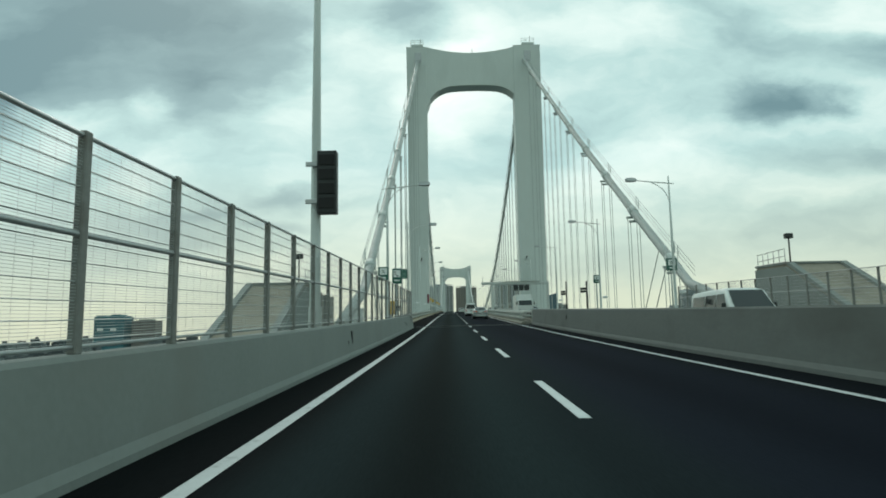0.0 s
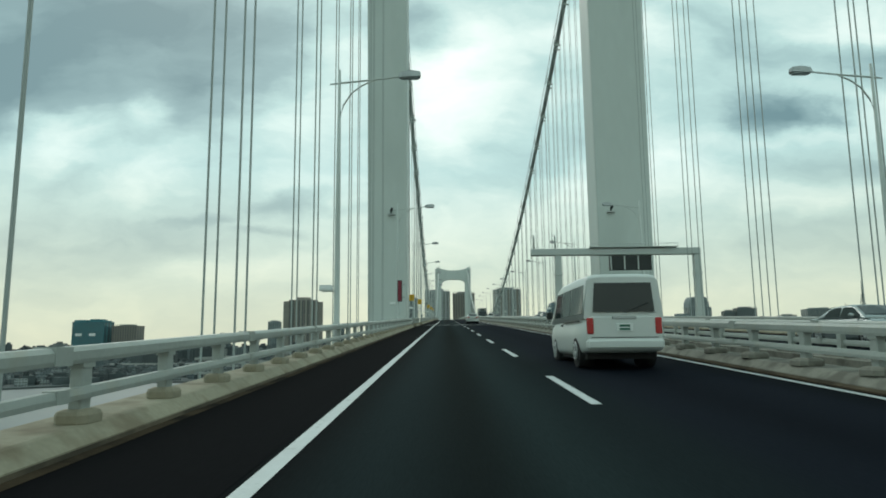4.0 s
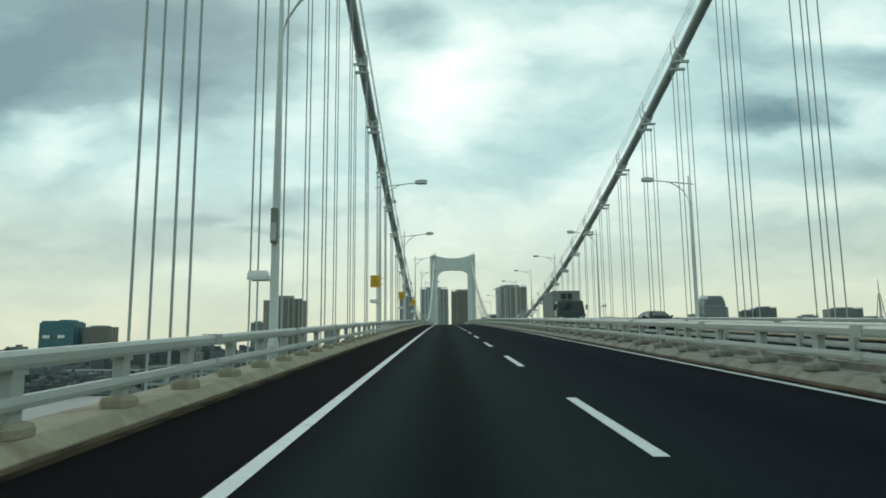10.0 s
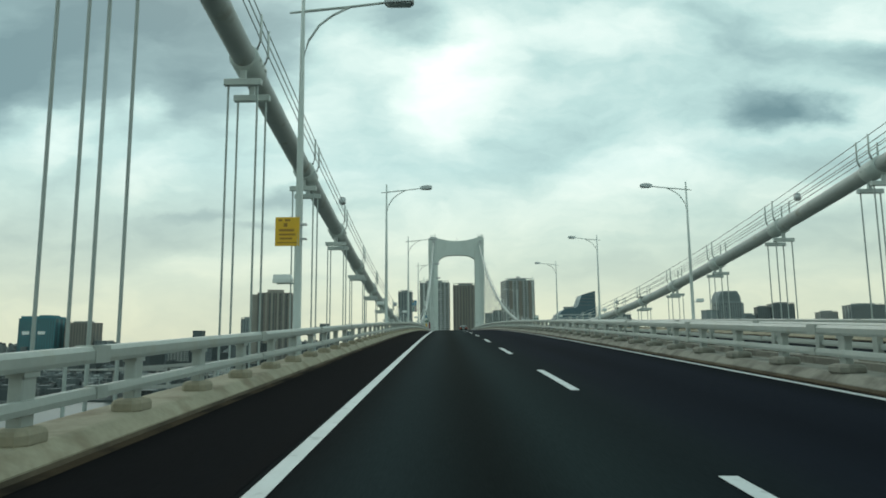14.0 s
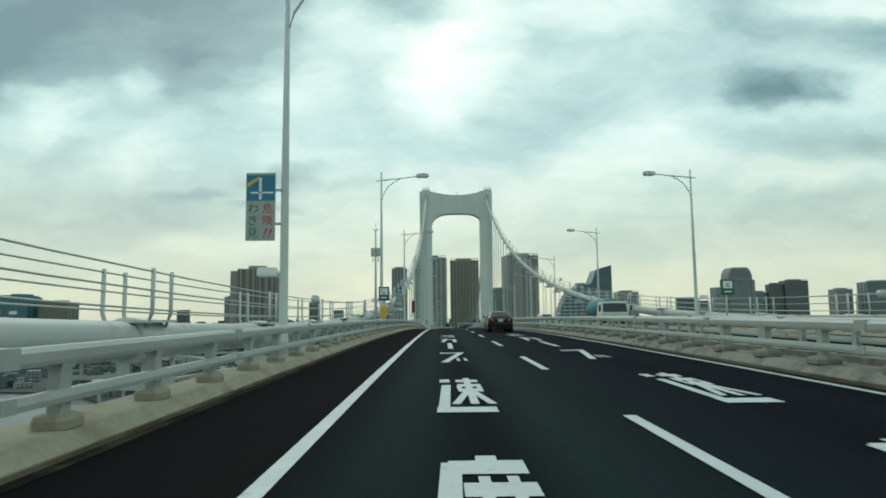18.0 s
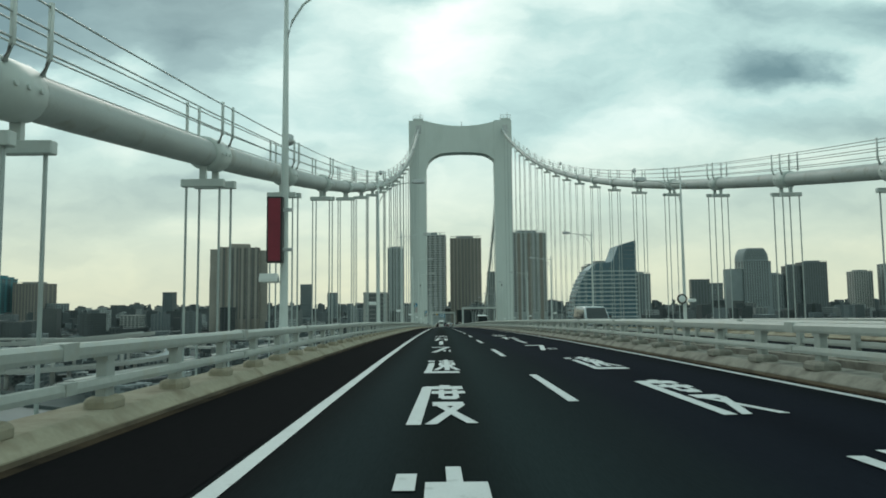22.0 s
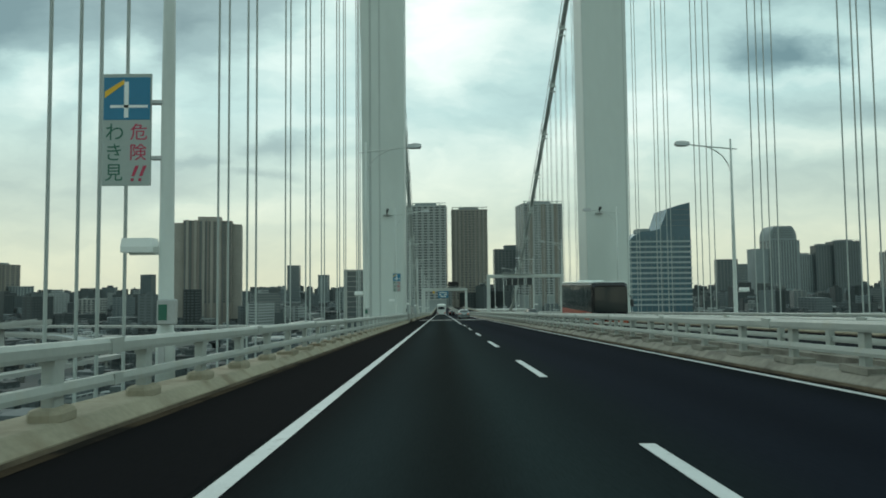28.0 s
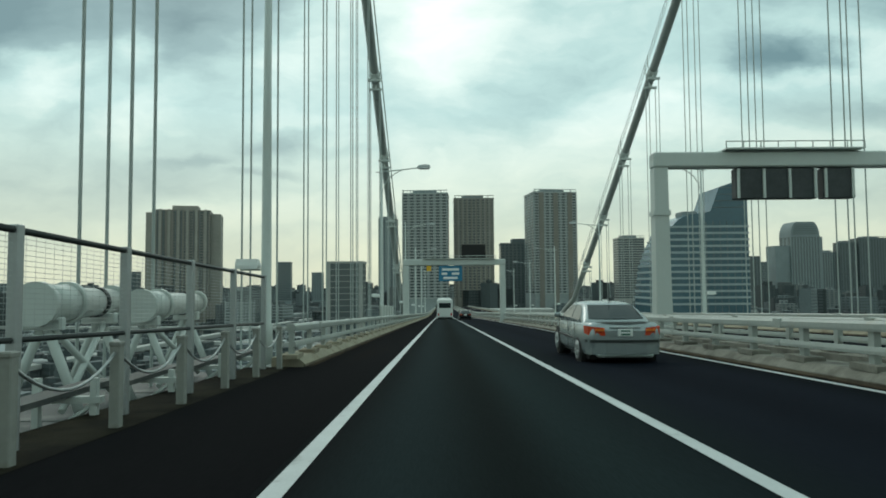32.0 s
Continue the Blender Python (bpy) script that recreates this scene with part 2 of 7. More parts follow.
# Median wall: traffic dirt, with its shaded side painted into the same dark base.
M_WALLGRIMESHADE = material("grimed_and_shaded_wall", (0.125, 0.14, 0.132), 0.85, vary=0.14, scale=0.5, fine=10, bump=0.15, stain=(0.085, 0.092, 0.085), stain_scale=0.5, stain_at=0.55, stretch=(1, 0.4, 1))
M_SPLASH = material("splash_stain", (0.15, 0.118, 0.08), 0.9, vary=0.35, scale=1.3, fine=12, bump=0.3, stain=(0.07, 0.055, 0.038), stain_scale=0.9, stain_at=0.5)
M_MOSS = material("dark_moss", (0.022, 0.020, 0.013), 0.95, vary=0.4, scale=1.5, fine=30, bump=0.5, spec=0.05, stain=(0.010, 0.009, 0.007), stain_scale=1.2, stain_at=0.5)
M_GRIT = material("brown_grit", (0.055, 0.040, 0.026), 0.95, vary=0.4, scale=1.5, fine=30, bump=0.5, spec=0.05, stain=(0.015, 0.013, 0.011), stain_scale=1.2, stain_at=0.52)
M_CONC = material("wall_concrete", (0.205, 0.228, 0.215), 0.8, vary=0.10, scale=0.6, fine=12, bump=0.15, stain=(0.19, 0.20, 0.185), stain_scale=0.35, stain_at=0.6)
M_BLOCK = material("rough_concrete", (0.25, 0.225, 0.18), 0.9, vary=0.25, scale=0.8, fine=8, bump=0.4, stain=(0.14, 0.12, 0.095), stain_scale=0.7)
M_STEEL = material("white_painted_steel", (0.50, 0.54, 0.515), 0.45, vary=0.05, scale=0.4, fine=8, stain=(0.45, 0.46, 0.42), stain_scale=0.5, stain_at=0.66)
M_TOWER = material("tower_paint", (0.55, 0.60, 0.57), 0.5, vary=0.05, scale=0.08, fine=1.2, stain=(0.48, 0.53, 0.50), stain_scale=0.12, stain_at=0.58, stretch=(1, 1, 0.35))
M_RAIL = material("rail_paint", (0.37, 0.395, 0.37), 0.45, vary=0.14, scale=0.7, fine=12, stain=(0.36, 0.36, 0.31), stain_scale=2.6, stain_at=0.62)
M_POSTGRIME = material("grimed_post_paint", (0.27, 0.275, 0.25), 0.6, vary=0.2, scale=1.5, fine=14, stain=(0.12, 0.10, 0.075), stain_scale=2.2, stain_at=0.56)
M_ROPE = material("hanger_rope_paint", (0.36, 0.40, 0.385), 0.5, vary=0.06, scale=0.5)
M_CABLE = material("cable_wrap_paint", (0.385, 0.41, 0.395), 0.5, vary=0.13, scale=0.8, fine=18, bump=0.15, stain=(0.27, 0.265, 0.225), stain_scale=1.6)
M_GALV = material("galvanised_steel", (0.40, 0.42, 0.42), 0.45, 0.6, vary=0.1, scale=2)
M_GRATE = material("dirty_grating", (0.075, 0.082, 0.08), 0.7, 0.3, vary=0.35, scale=1.5, fine=25, bump=0.3, stain=(0.16, 0.165, 0.155), stain_scale=1.4, stain_at=0.58)
M_DARK = material("dark_metal", (0.03, 0.035, 0.035), 0.5, 0.3, vary=0.2)
M_BOARD = material("dark_board_back", (0.045, 0.052, 0.055), 0.6, 0.2, vary=0.35, scale=1.2, fine=8)
M_BLACK = material("black_rubber", (0.012, 0.012, 0.012), 0.8, vary=0.2)
M_FENCE = material("weathered_fence_steel", (0.20, 0.205, 0.19), 0.6, 0.2, vary=0.25, scale=1.5, fine=20, stain=(0.11, 0.095, 0.075), stain_scale=2.0, stain_at=0.58)
M_WIRE = material("fence_wire", (0.42, 0.45, 0.44), 0.5, 0.2, vary=0.1)
M_YELLOW = material("yellow_sign", (0.72, 0.42, 0.02), 0.5, vary=0.06)
M_SIGNINK = material("sign_ink", (0.33, 0.17, 0.02), 0.6)
M_GREEN = material("green_sign", (0.01, 0.10, 0.075), 0.4, vary=0.06)
M_WHITE = material("white_enamel", (0.75, 0.78, 0.76), 0.4, vary=0.04)
M_SIGNWHITE = material("greyed_sign_white", (0.33, 0.38, 0.36), 0.5, vary=0.08, scale=2.0)
M_PALEGREEN = material("faded_sign_letters", (0.16, 0.30, 0.25), 0.5)
M_BLUE = material("blue_sign", (0.012, 0.165, 0.29), 0.4, vary=0.06)
M_REDSIGN = material("red_panel", (0.20, 0.012, 0.03), 0.4, vary=0.25, scale=1.2)
M_RED = material("red_lens", (0.42, 0.02, 0.02), 0.25, vary=0.05)
M_TAIL = material("orange_red_lens", (0.55, 0.06, 0.02), 0.25, vary=0.1)
M_ORANGE = material("orange_lens", (0.75, 0.18, 0.02), 0.3, vary=0.05)
M_GREENINK = material("dark_green_ink", (0.02, 0.12, 0.08), 0.5)
M_REDINK = material("red_ink", (0.45, 0.03, 0.08), 0.5)
M_LENS = glassy("lamp_glass", (0.45, 0.5, 0.5), 0.2)
M_CARGLASS = glassy("car_glass", (0.02, 0.028, 0.03))
M_SILVER = material("silver_car_paint", (0.33, 0.375, 0.38), 0.26, 0.5, vary=0.03)
M_BLACKCAR = material("black_car_paint", (0.007, 0.007, 0.010), 0.2, vary=0.05, spec=0.28)
M_WHITECAR = material("white_car_paint", (0.62, 0.65, 0.63), 0.3, vary=0.03)
M_TEALCAR = material("dark_teal_car_paint", (0.03, 0.06, 0.065), 0.2, vary=0.05)
M_WATER = material("harbour_water", (0.07, 0.095, 0.095), 0.4, vary=0.1, scale=0.01, fine=0.15, bump=0.5)
M_LAND = material("city_ground", (0.06, 0.075, 0.075), 0.9, vary=0.3, scale=0.008, fine=0.05)


# ---- mesh helpers ----
def add_box(bm, x0, x1, y0, y1, z0, z1, bevel=0.0):
    """A box of its own verts; a bevel cuts its edges."""
    r = bmesh.ops.create_cube(bm, size=1.0)
    vs = r["verts"]
    for v in vs:
        v.co = Vector(((x0 + x1) / 2 + v.co.x * (x1 - x0), (y0 + y1) / 2 + v.co.y * (y1 - y0), (z0 + z1) / 2 + v.co.z * (z1 - z0)))
    if bevel:
        es = list({e for v in vs for e in v.link_edges})
        bmesh.ops.bevel(bm, geom=es, offset=bevel, segments=1, affect="EDGES")
    return bm


def box(x0, x1, y0, y1, z0, z1, bevel=0.0):
    return add_box(bmesh.new(), x0, x1, y0, y1, z0, z1, bevel)


def add_tube(bm, pts, radii, sides=10, cap=True):
    """A round tube along points."""
    pts = [Vector(p) for p in pts]
    if isinstance(radii, (int, float)):
        radii = [radii] * len(pts)
    rings = []
    for i, p in enumerate(pts):
        d = (pts[min(i + 1, len(pts) - 1)] - pts[max(i - 1, 0)]).normalized()
        a = d.cross(Vector((0, 0, 1)) if abs(d.z) < 0.95 else Vector((1, 0, 0))).normalized()
        c = d.cross(a)
        rings.append([bm.verts.new(p + radii[i] * (math.cos(2 * math.pi * k / sides) * a + math.sin(2 * math.pi * k / sides) * c)) for k in range(sides)])
    for r0, r1 in zip(rings, rings[1:]):
        for k in range(sides):
            f = bm.faces.new((r0[k], r0[(k + 1) % sides], r1[(k + 1) % sides], r1[k]))
            f.smooth = True
    if cap:
        bm.faces.new(rings[0][::-1])
        bm.faces.new(rings[-1])
    return bm


def tube(pts, radii, sides=10):
    return add_tube(bmesh.new(), pts, radii, sides)


def loft(rings, smooth=False, cap=True):
    """Skin over closed rings of the same count."""
    bm = bmesh.new()
    rr = [[bm.verts.new(p) for p in r] for r in rings]
    n = len(rr[0])
    for a, b in zip(rr, rr[1:]):
        for k in range(n):
            f = bm.faces.new((a[k], a[(k + 1) % n], b[(k + 1) % n], b[k]))
            f.smooth = smooth
    if cap:
        bm.faces.new(rr[0][::-1])
        bm.faces.new(rr[-1])
    bmesh.ops.recalc_face_normals(bm, faces=bm.faces)
    return bm


def prism(profile, x0, x1):
    """A side outline in (y, z) drawn out from x0 to x1."""
    return loft([[(x0, y, z) for y, z in profile], [(x1, y, z) for y, z in profile]])


def mesh_of(bm, name, mat):
    me = bpy.data.meshes.new(name)
    bmesh.ops.recalc_face_normals(bm, faces=bm.faces)
    bm.to_mesh(me)
    bm.free()
    if mat:
        me.materials.append(mat)
    return me


def part(name, bm, mat, parent=None, label="", at=None, scale=None):
    """One mesh object, under a thing or a part where a parent is given."""
    me = bm if isinstance(bm, bpy.types.Mesh) else mesh_of(bm, name, mat)
    ob = new(name, me)
    ob.parent = parent
    if at is not None:
        ob.location = at
    if scale is not None:
        ob.scale = scale
    return tagged(ob, label)


def thing(name, label, category, at=(0, 0, 0), group="", kind="", turn=0):
    e = new(name)
    e.empty_display_size = 0.3
    e.matrix_basis = pose(*at, 0, 0, turn)
    return tagged(e, label, category, group, kind)


def strip(name, x0, x1, y0, y1, lift, mat, label, category, step=10.0, bottom=None, kind="structure", parent=None):
    """A band of the deck between two lines, following the road's hump; with a bottom it has thickness."""
    bm = bmesh.new()
    n = max(1, round((y1 - y0) / step))
    rows = []
    for i in range(n + 1):
        y = y0 + (y1 - y0) * i / n
        r = [bm.verts.new((x0, y, deck_z(x0, y) + lift)), bm.verts.new((x1, y, deck_z(x1, y) + lift))]
        if bottom is not None:
            r += [bm.verts.new((x1, y, road_z(y) + bottom)), bm.verts.new((x0, y, road_z(y) + bottom))]
        rows.append(r)
    k = len(rows[0])
    for a, b in zip(rows, rows[1:]):
        for j in range(k if k > 2 else 1):
            bm.faces.new((a[j], a[(j + 1) % k], b[(j + 1) % k], b[j]))
    if k > 2:
        bm.faces.new(rows[0])
        bm.faces.new(rows[-1][::-1])
    ob = part(name, bm, mat, parent)
    return tagged(ob, label, category, "", kind)


def sweep(profile, y0, y1, step=10.0, base=deck_z, x_at=0.0):
    """A cross-section in (x, z) carried along the road."""
    n = max(1, round((y1 - y0) / step))
    rings = []
    for i in range(n + 1):
        y = y0 + (y1 - y0) * i / n
        z = base(x_at, y)
        rings.append([(x_at + x, y, z + h) for x, h in profile])
    return loft(rings)


def letters(text, height, mat_, parent, name, at, m, width=None):
    """Writing in the built-in font as a thin solid."""
    cu = bpy.data.curves.new(name, "FONT")
    cu.body, cu.size, cu.align_x, cu.align_y, cu.extrude = text, 1.0, "CENTER", "CENTER", 0.002
    tmp = bpy.data.objects.new(name, cu)
    scene.collection.objects.link(tmp)
    bpy.context.view_layer.update()
    me = bpy.data.meshes.new_from_object(tmp.evaluated_get(bpy.context.evaluated_depsgraph_get()))
    bpy.data.objects.remove(tmp)
    bpy.data.curves.remove(cu)
    co = np.empty(len(me.vertices) * 3)
    me.vertices.foreach_get("co", co)
    co = co.reshape(-1, 3)
    lo, hi = co.min(0), co.max(0)
    size = hi - lo
    s = height / max(size[1], 0.01)
    sx = s if width is None else width / max(size[0], 0.01)
    co = (co - (lo + hi) / 2) * (sx, s, 1.0)
    me.vertices.foreach_set("co", co.ravel())
    me.update()
    me.materials.clear()
    me.materials.append(mat_)
    ob = new(name, me)
    ob.parent = parent
    ob.matrix_basis = Matrix.Translation(at) @ m
    return ob


UPRIGHT = pose(0, 0, 0, 90)          # reads towards -y


# ---- ground ----
WATER_Z = -62.0
part_w = part("water", box(-4800, 4800, -2500, 4800, WATER_Z - 2, WATER_Z), M_WATER)
tagged(part_w, "grey-green harbour water under the bridge", "water", "", "structure")
bm = bmesh.new()
shore = ((-4700, -2400), (-900, -1400), (-620, -300), (-560, 420), (-420, 560), (-330, 545), (-262, 470), (-160, 420), (400, 400), (1300, 150), (4700, -900), (4700, 4700), (-4700, 4700))
low_ring = [bm.verts.new((x, y, WATER_Z - 1)) for x, y in shore]
top_ring = [bm.verts.new((x, y, WATER_Z + 2)) for x, y in shore]
bm.faces.new(top_ring)
for k in range(len(shore)):
    bm.faces.new((low_ring[k], low_ring[(k + 1) % len(shore)], top_ring[(k + 1) % len(shore)], top_ring[k]))
tagged(part("ground", bm, M_LAND), "built-up waterfront ground reaching the horizon", "ground", "", "structure")

# ---- deck and road ----
ROAD_START, BRIDGE_START, BRIDGE_END, ROAD_END = -640.0, -404.5, 402.0, 760.0
LINE_L, LINE_D, LINE_R = -9.27, -5.88, -2.02
KERB, FAR_KERB = 11.2, 10.3
MEDIAN, FAR_MEDIAN = 1.72, 0.75
for xa, xb, xs in ((-KERB, -0.6, -9.42), (0.2, FAR_KERB, 8.45)):
    strip("road", xa, xb, ROAD_START, ROAD_END, 0.0, M_ASPHALT, "dark smooth asphalt carriageway on the bridge deck", "road", bottom=-0.35)
    xe = xa + 0.02 if xa < -5 else xb - 0.02
    strip("shoulder", min(xe, xs), max(xe, xs), BRIDGE_START, ROAD_END, 0.004, M_SHOULDER, "dirty brownish asphalt shoulder beside the lane", "shoulder")
strip("deck_slab", -12.3, -KERB - 0.02, BRIDGE_START, BRIDGE_END, -0.02, M_CONC, "concrete deck edge outside the guard rail", "deck", bottom=-0.6)
strip("deck_slab", FAR_KERB + 0.02, 12.3, BRIDGE_START, BRIDGE_END, -0.02, M_CONC, "concrete deck edge outside the guard rail", "deck", bottom=-0.6)
strip("deck_slab", -0.58, 0.18, BRIDGE_START, BRIDGE_END, -0.5, M_CONC, "sunken concrete strip between the two carriageways", "deck", bottom=-0.6)

# lane lines
for x, w, y0, y1, lab in ((LINE_L, 0.165, ROAD_START, ROAD_END, "solid white edge line"), (LINE_R, 0.14, ROAD_START, ROAD_END, "solid white edge line by the median"),
                          (1.05, 0.17, ROAD_START, ROAD_END, "solid white edge line by the median"), (8.3, 0.17, ROAD_START, ROAD_END, "solid white edge line"),
                          (LINE_D - 0.02, 0.155, 257, ROAD_END, "solid white line between the lanes")):
    strip("lane_line", x - w / 2, x + w / 2, y0, y1, 0.008, M_PAINT, lab + ", slightly worn", "road marking")
dash = None
for k in range(-55, 26):
    yc = 2 + 10 * k
    if dash is None:
        dash = tagged(part("lane_dash", box(-0.072, 0.072, -2, 2, 0.0, 0.004), M_PAINT), "white lane dash painted on the asphalt", "road marking", "dashes between the lanes", "structure")
        o = dash
    else:
        o = copy_thing(dash, pose(0, 0, 0))
    for ya, yb_, off in ((-400, -340, 0.8), (-220, -160, 0.4), (-125, -112, -0.3), (128, 148, -0.35)):
        yc += off if ya < yc < yb_ else 0.0
    xd = LINE_D + 0.09 * min(1.0, max(0.0, (yc - 205) / 40))
    o.matrix_basis = Matrix.Translation((xd, yc, deck_z(xd, yc) + 0.006)) @ Euler((math.atan((road_z(yc + 2) - road_z(yc - 2)) / 4), 0, 0)).to_matrix().to_4x4()
    if yc > 250:
        break

# words on the road, far character first, built of paint strokes
def paint_strokes(strokes):
    """Bars from (x, y) to (x, y) with a width, laid as one thin sheet."""
    bm = bmesh.new()
    for n_, (xa, ya, xb, yb_, w) in enumerate(strokes):
        d = Vector((xb - xa, yb_ - ya)).normalized()
        # bars that run along the lane keep their width across it
        o = Vector((w / 2, 0)) if abs(yb_ - ya) > abs(xb - xa) * 2 else Vector((0, w * 2.2))
        z = 0.0007 * n_
        q = [bm.verts.new((*p_, z)) for p_ in ((xa - o.x, ya - o.y), (xa + o.x, ya + o.y), (xb + o.x, yb_ + o.y), (xb - o.x, yb_ - o.y))]
        bm.faces.new(q)
    return bm


HEART = [(-0.36, -0.9, -0.38, -1.9, 0.11), (-0.16, -0.85, -0.14, -1.7, 0.12), (-0.18, -1.78, 0.28, -1.78, 0.1), (0.04, -0.8, 0.10, -1.25, 0.11), (0.34, -0.8, 0.40, -1.6, 0.11)]
STROKES = {
    "ー": [(0, -2.1, 0, 2.1, 0.2)],
    "カ": [(-0.40, 1.15, 0.36, 1.15, 0.12), (-0.14, 2.1, -0.16, 0.4, 0.19), (-0.16, 0.4, -0.32, -2.0, 0.19), (0.30, 1.3, 0.29, -2.0, 0.19)],
    "ブ": [(-0.42, 1.75, 0.36, 1.75, 0.10), (0.32, 1.95, -0.28, -2.0, 0.2), (0.12, -0.6, 0.14, -1.5, 0.09), (0.32, -0.6, 0.36, -1.5, 0.09)],
    "注": [(-0.40, 1.55, -0.22, 1.55, 0.11), (-0.42, 0.15, -0.24, 0.15, 0.11), (-0.42, -1.65, -0.22, -1.65, 0.15), (-0.26, -1.5, -0.24, -0.9, 0.08), (0.10, 2.0, 0.16, -1.8, 0.14), (-0.14, 1.3, 0.38, 1.3, 0.1), (-0.10, 0.05, 0.36, 0.05, 0.1), (-0.16, -1.75, 0.42, -1.75, 0.1)],
    "度": [(0.06, 2.05, 0.06, 1.6, 0.2), (-0.30, 1.65, 0.40, 1.65, 0.1), (-0.27, 1.8, -0.36, -2.0, 0.19), (-0.18, 1.0, 0.42, 1.0, 0.08), (0.0, 1.35, 0.0, 0.3, 0.1), (0.24, 1.35, 0.25, 0.3, 0.1), (0.0, 0.32, 0.26, 0.32, 0.08), (-0.14, -0.35, 0.34, -0.35, 0.09), (0.30, -0.4, -0.14, -2.0, 0.15), (-0.02, -0.5, 0.40, -1.95, 0.15)],
    "速": [(-0.40, 1.6, -0.20, 1.6, 0.11), (-0.27, 0.95, -0.32, -1.7, 0.17), (-0.42, -1.8, 0.44, -1.8, 0.1), (-0.08, 1.55, 0.36, 1.55, 0.09), (-0.06, 0.85, 0.38, 0.85, 0.09), (-0.06, 0.2, 0.38, 0.2, 0.09), (-0.03, 0.85, -0.03, 0.2, 0.09), (0.33, 0.85, 0.34, 0.2, 0.09), (0.14, 2.0, 0.15, -1.35, 0.13), (0.10, 0.1, -0.14, -1.35, 0.13), (0.18, 0.1, 0.42, -1.35, 0.13)],
    "意": [(0.0, 2.05, 0.0, 1.5, 0.2), (-0.32, 1.5, 0.32, 1.5, 0.09), (-0.16, 1.45, -0.14, 0.9, 0.12), (0.16, 1.45, 0.14, 0.9, 0.12), (-0.42, 0.85, 0.42, 0.85, 0.09), (-0.24, 0.45, 0.24, 0.45, 0.07), (-0.24, -0.05, 0.24, -0.05, 0.07), (-0.24, -0.5, 0.24, -0.5, 0.07), (-0.24, 0.5, -0.24, -0.55, 0.11), (0.24, 0.5, 0.24, -0.55, 0.11)] + HEART,
    "急": [(-0.10, 2.0, -0.36, 1.15, 0.12), (-0.10, 1.8, 0.26, 1.8, 0.07), (0.24, 1.8, 0.12, 1.2, 0.1), (-0.30, 1.1, 0.34, 1.1, 0.07), (-0.34, 0.45, 0.36, 0.45, 0.07), (-0.36, -0.25, 0.38, -0.25, 0.07), (0.34, 1.1, 0.34, -0.25, 0.11)] + HEART,
}
CHARS = (("意", 58.2), ("注", 64.25), ("度", 70.25), ("速", 76.7), ("ブ", 84.6), ("ー", 91.0), ("カ", 96.15), ("急", 102.45))
for yb, xs in ((-100.25, -7.69), (-99.85, -4.05), (0.0, -7.67), (0.35, -4.05)):
    y0 = yb + CHARS[0][1]
    word = thing("road_lettering", "stretched white warning characters painted on the lane", "road marking", (xs, y0, deck_z(xs, y0)), kind="structure")
    for ch, yc in CHARS:
        y = yb + yc
        o = part("character", paint_strokes([(xa * 0.86, ya, xb * 0.86, yb_, w * (0.86 if abs(yb_ - ya) > abs(xb - xa) * 2 else 1.0)) for xa, ya, xb, yb_, w in STROKES[ch]]), M_PAINT, word)
        o.matrix_basis = Matrix.Translation((0, y - y0, deck_z(xs, y) - deck_z(xs, y0) + 0.008)) @ Euler((math.atan((road_z(y + 2) - road_z(y - 2)) / 4), 0, 0)).to_matrix().to_4x4()

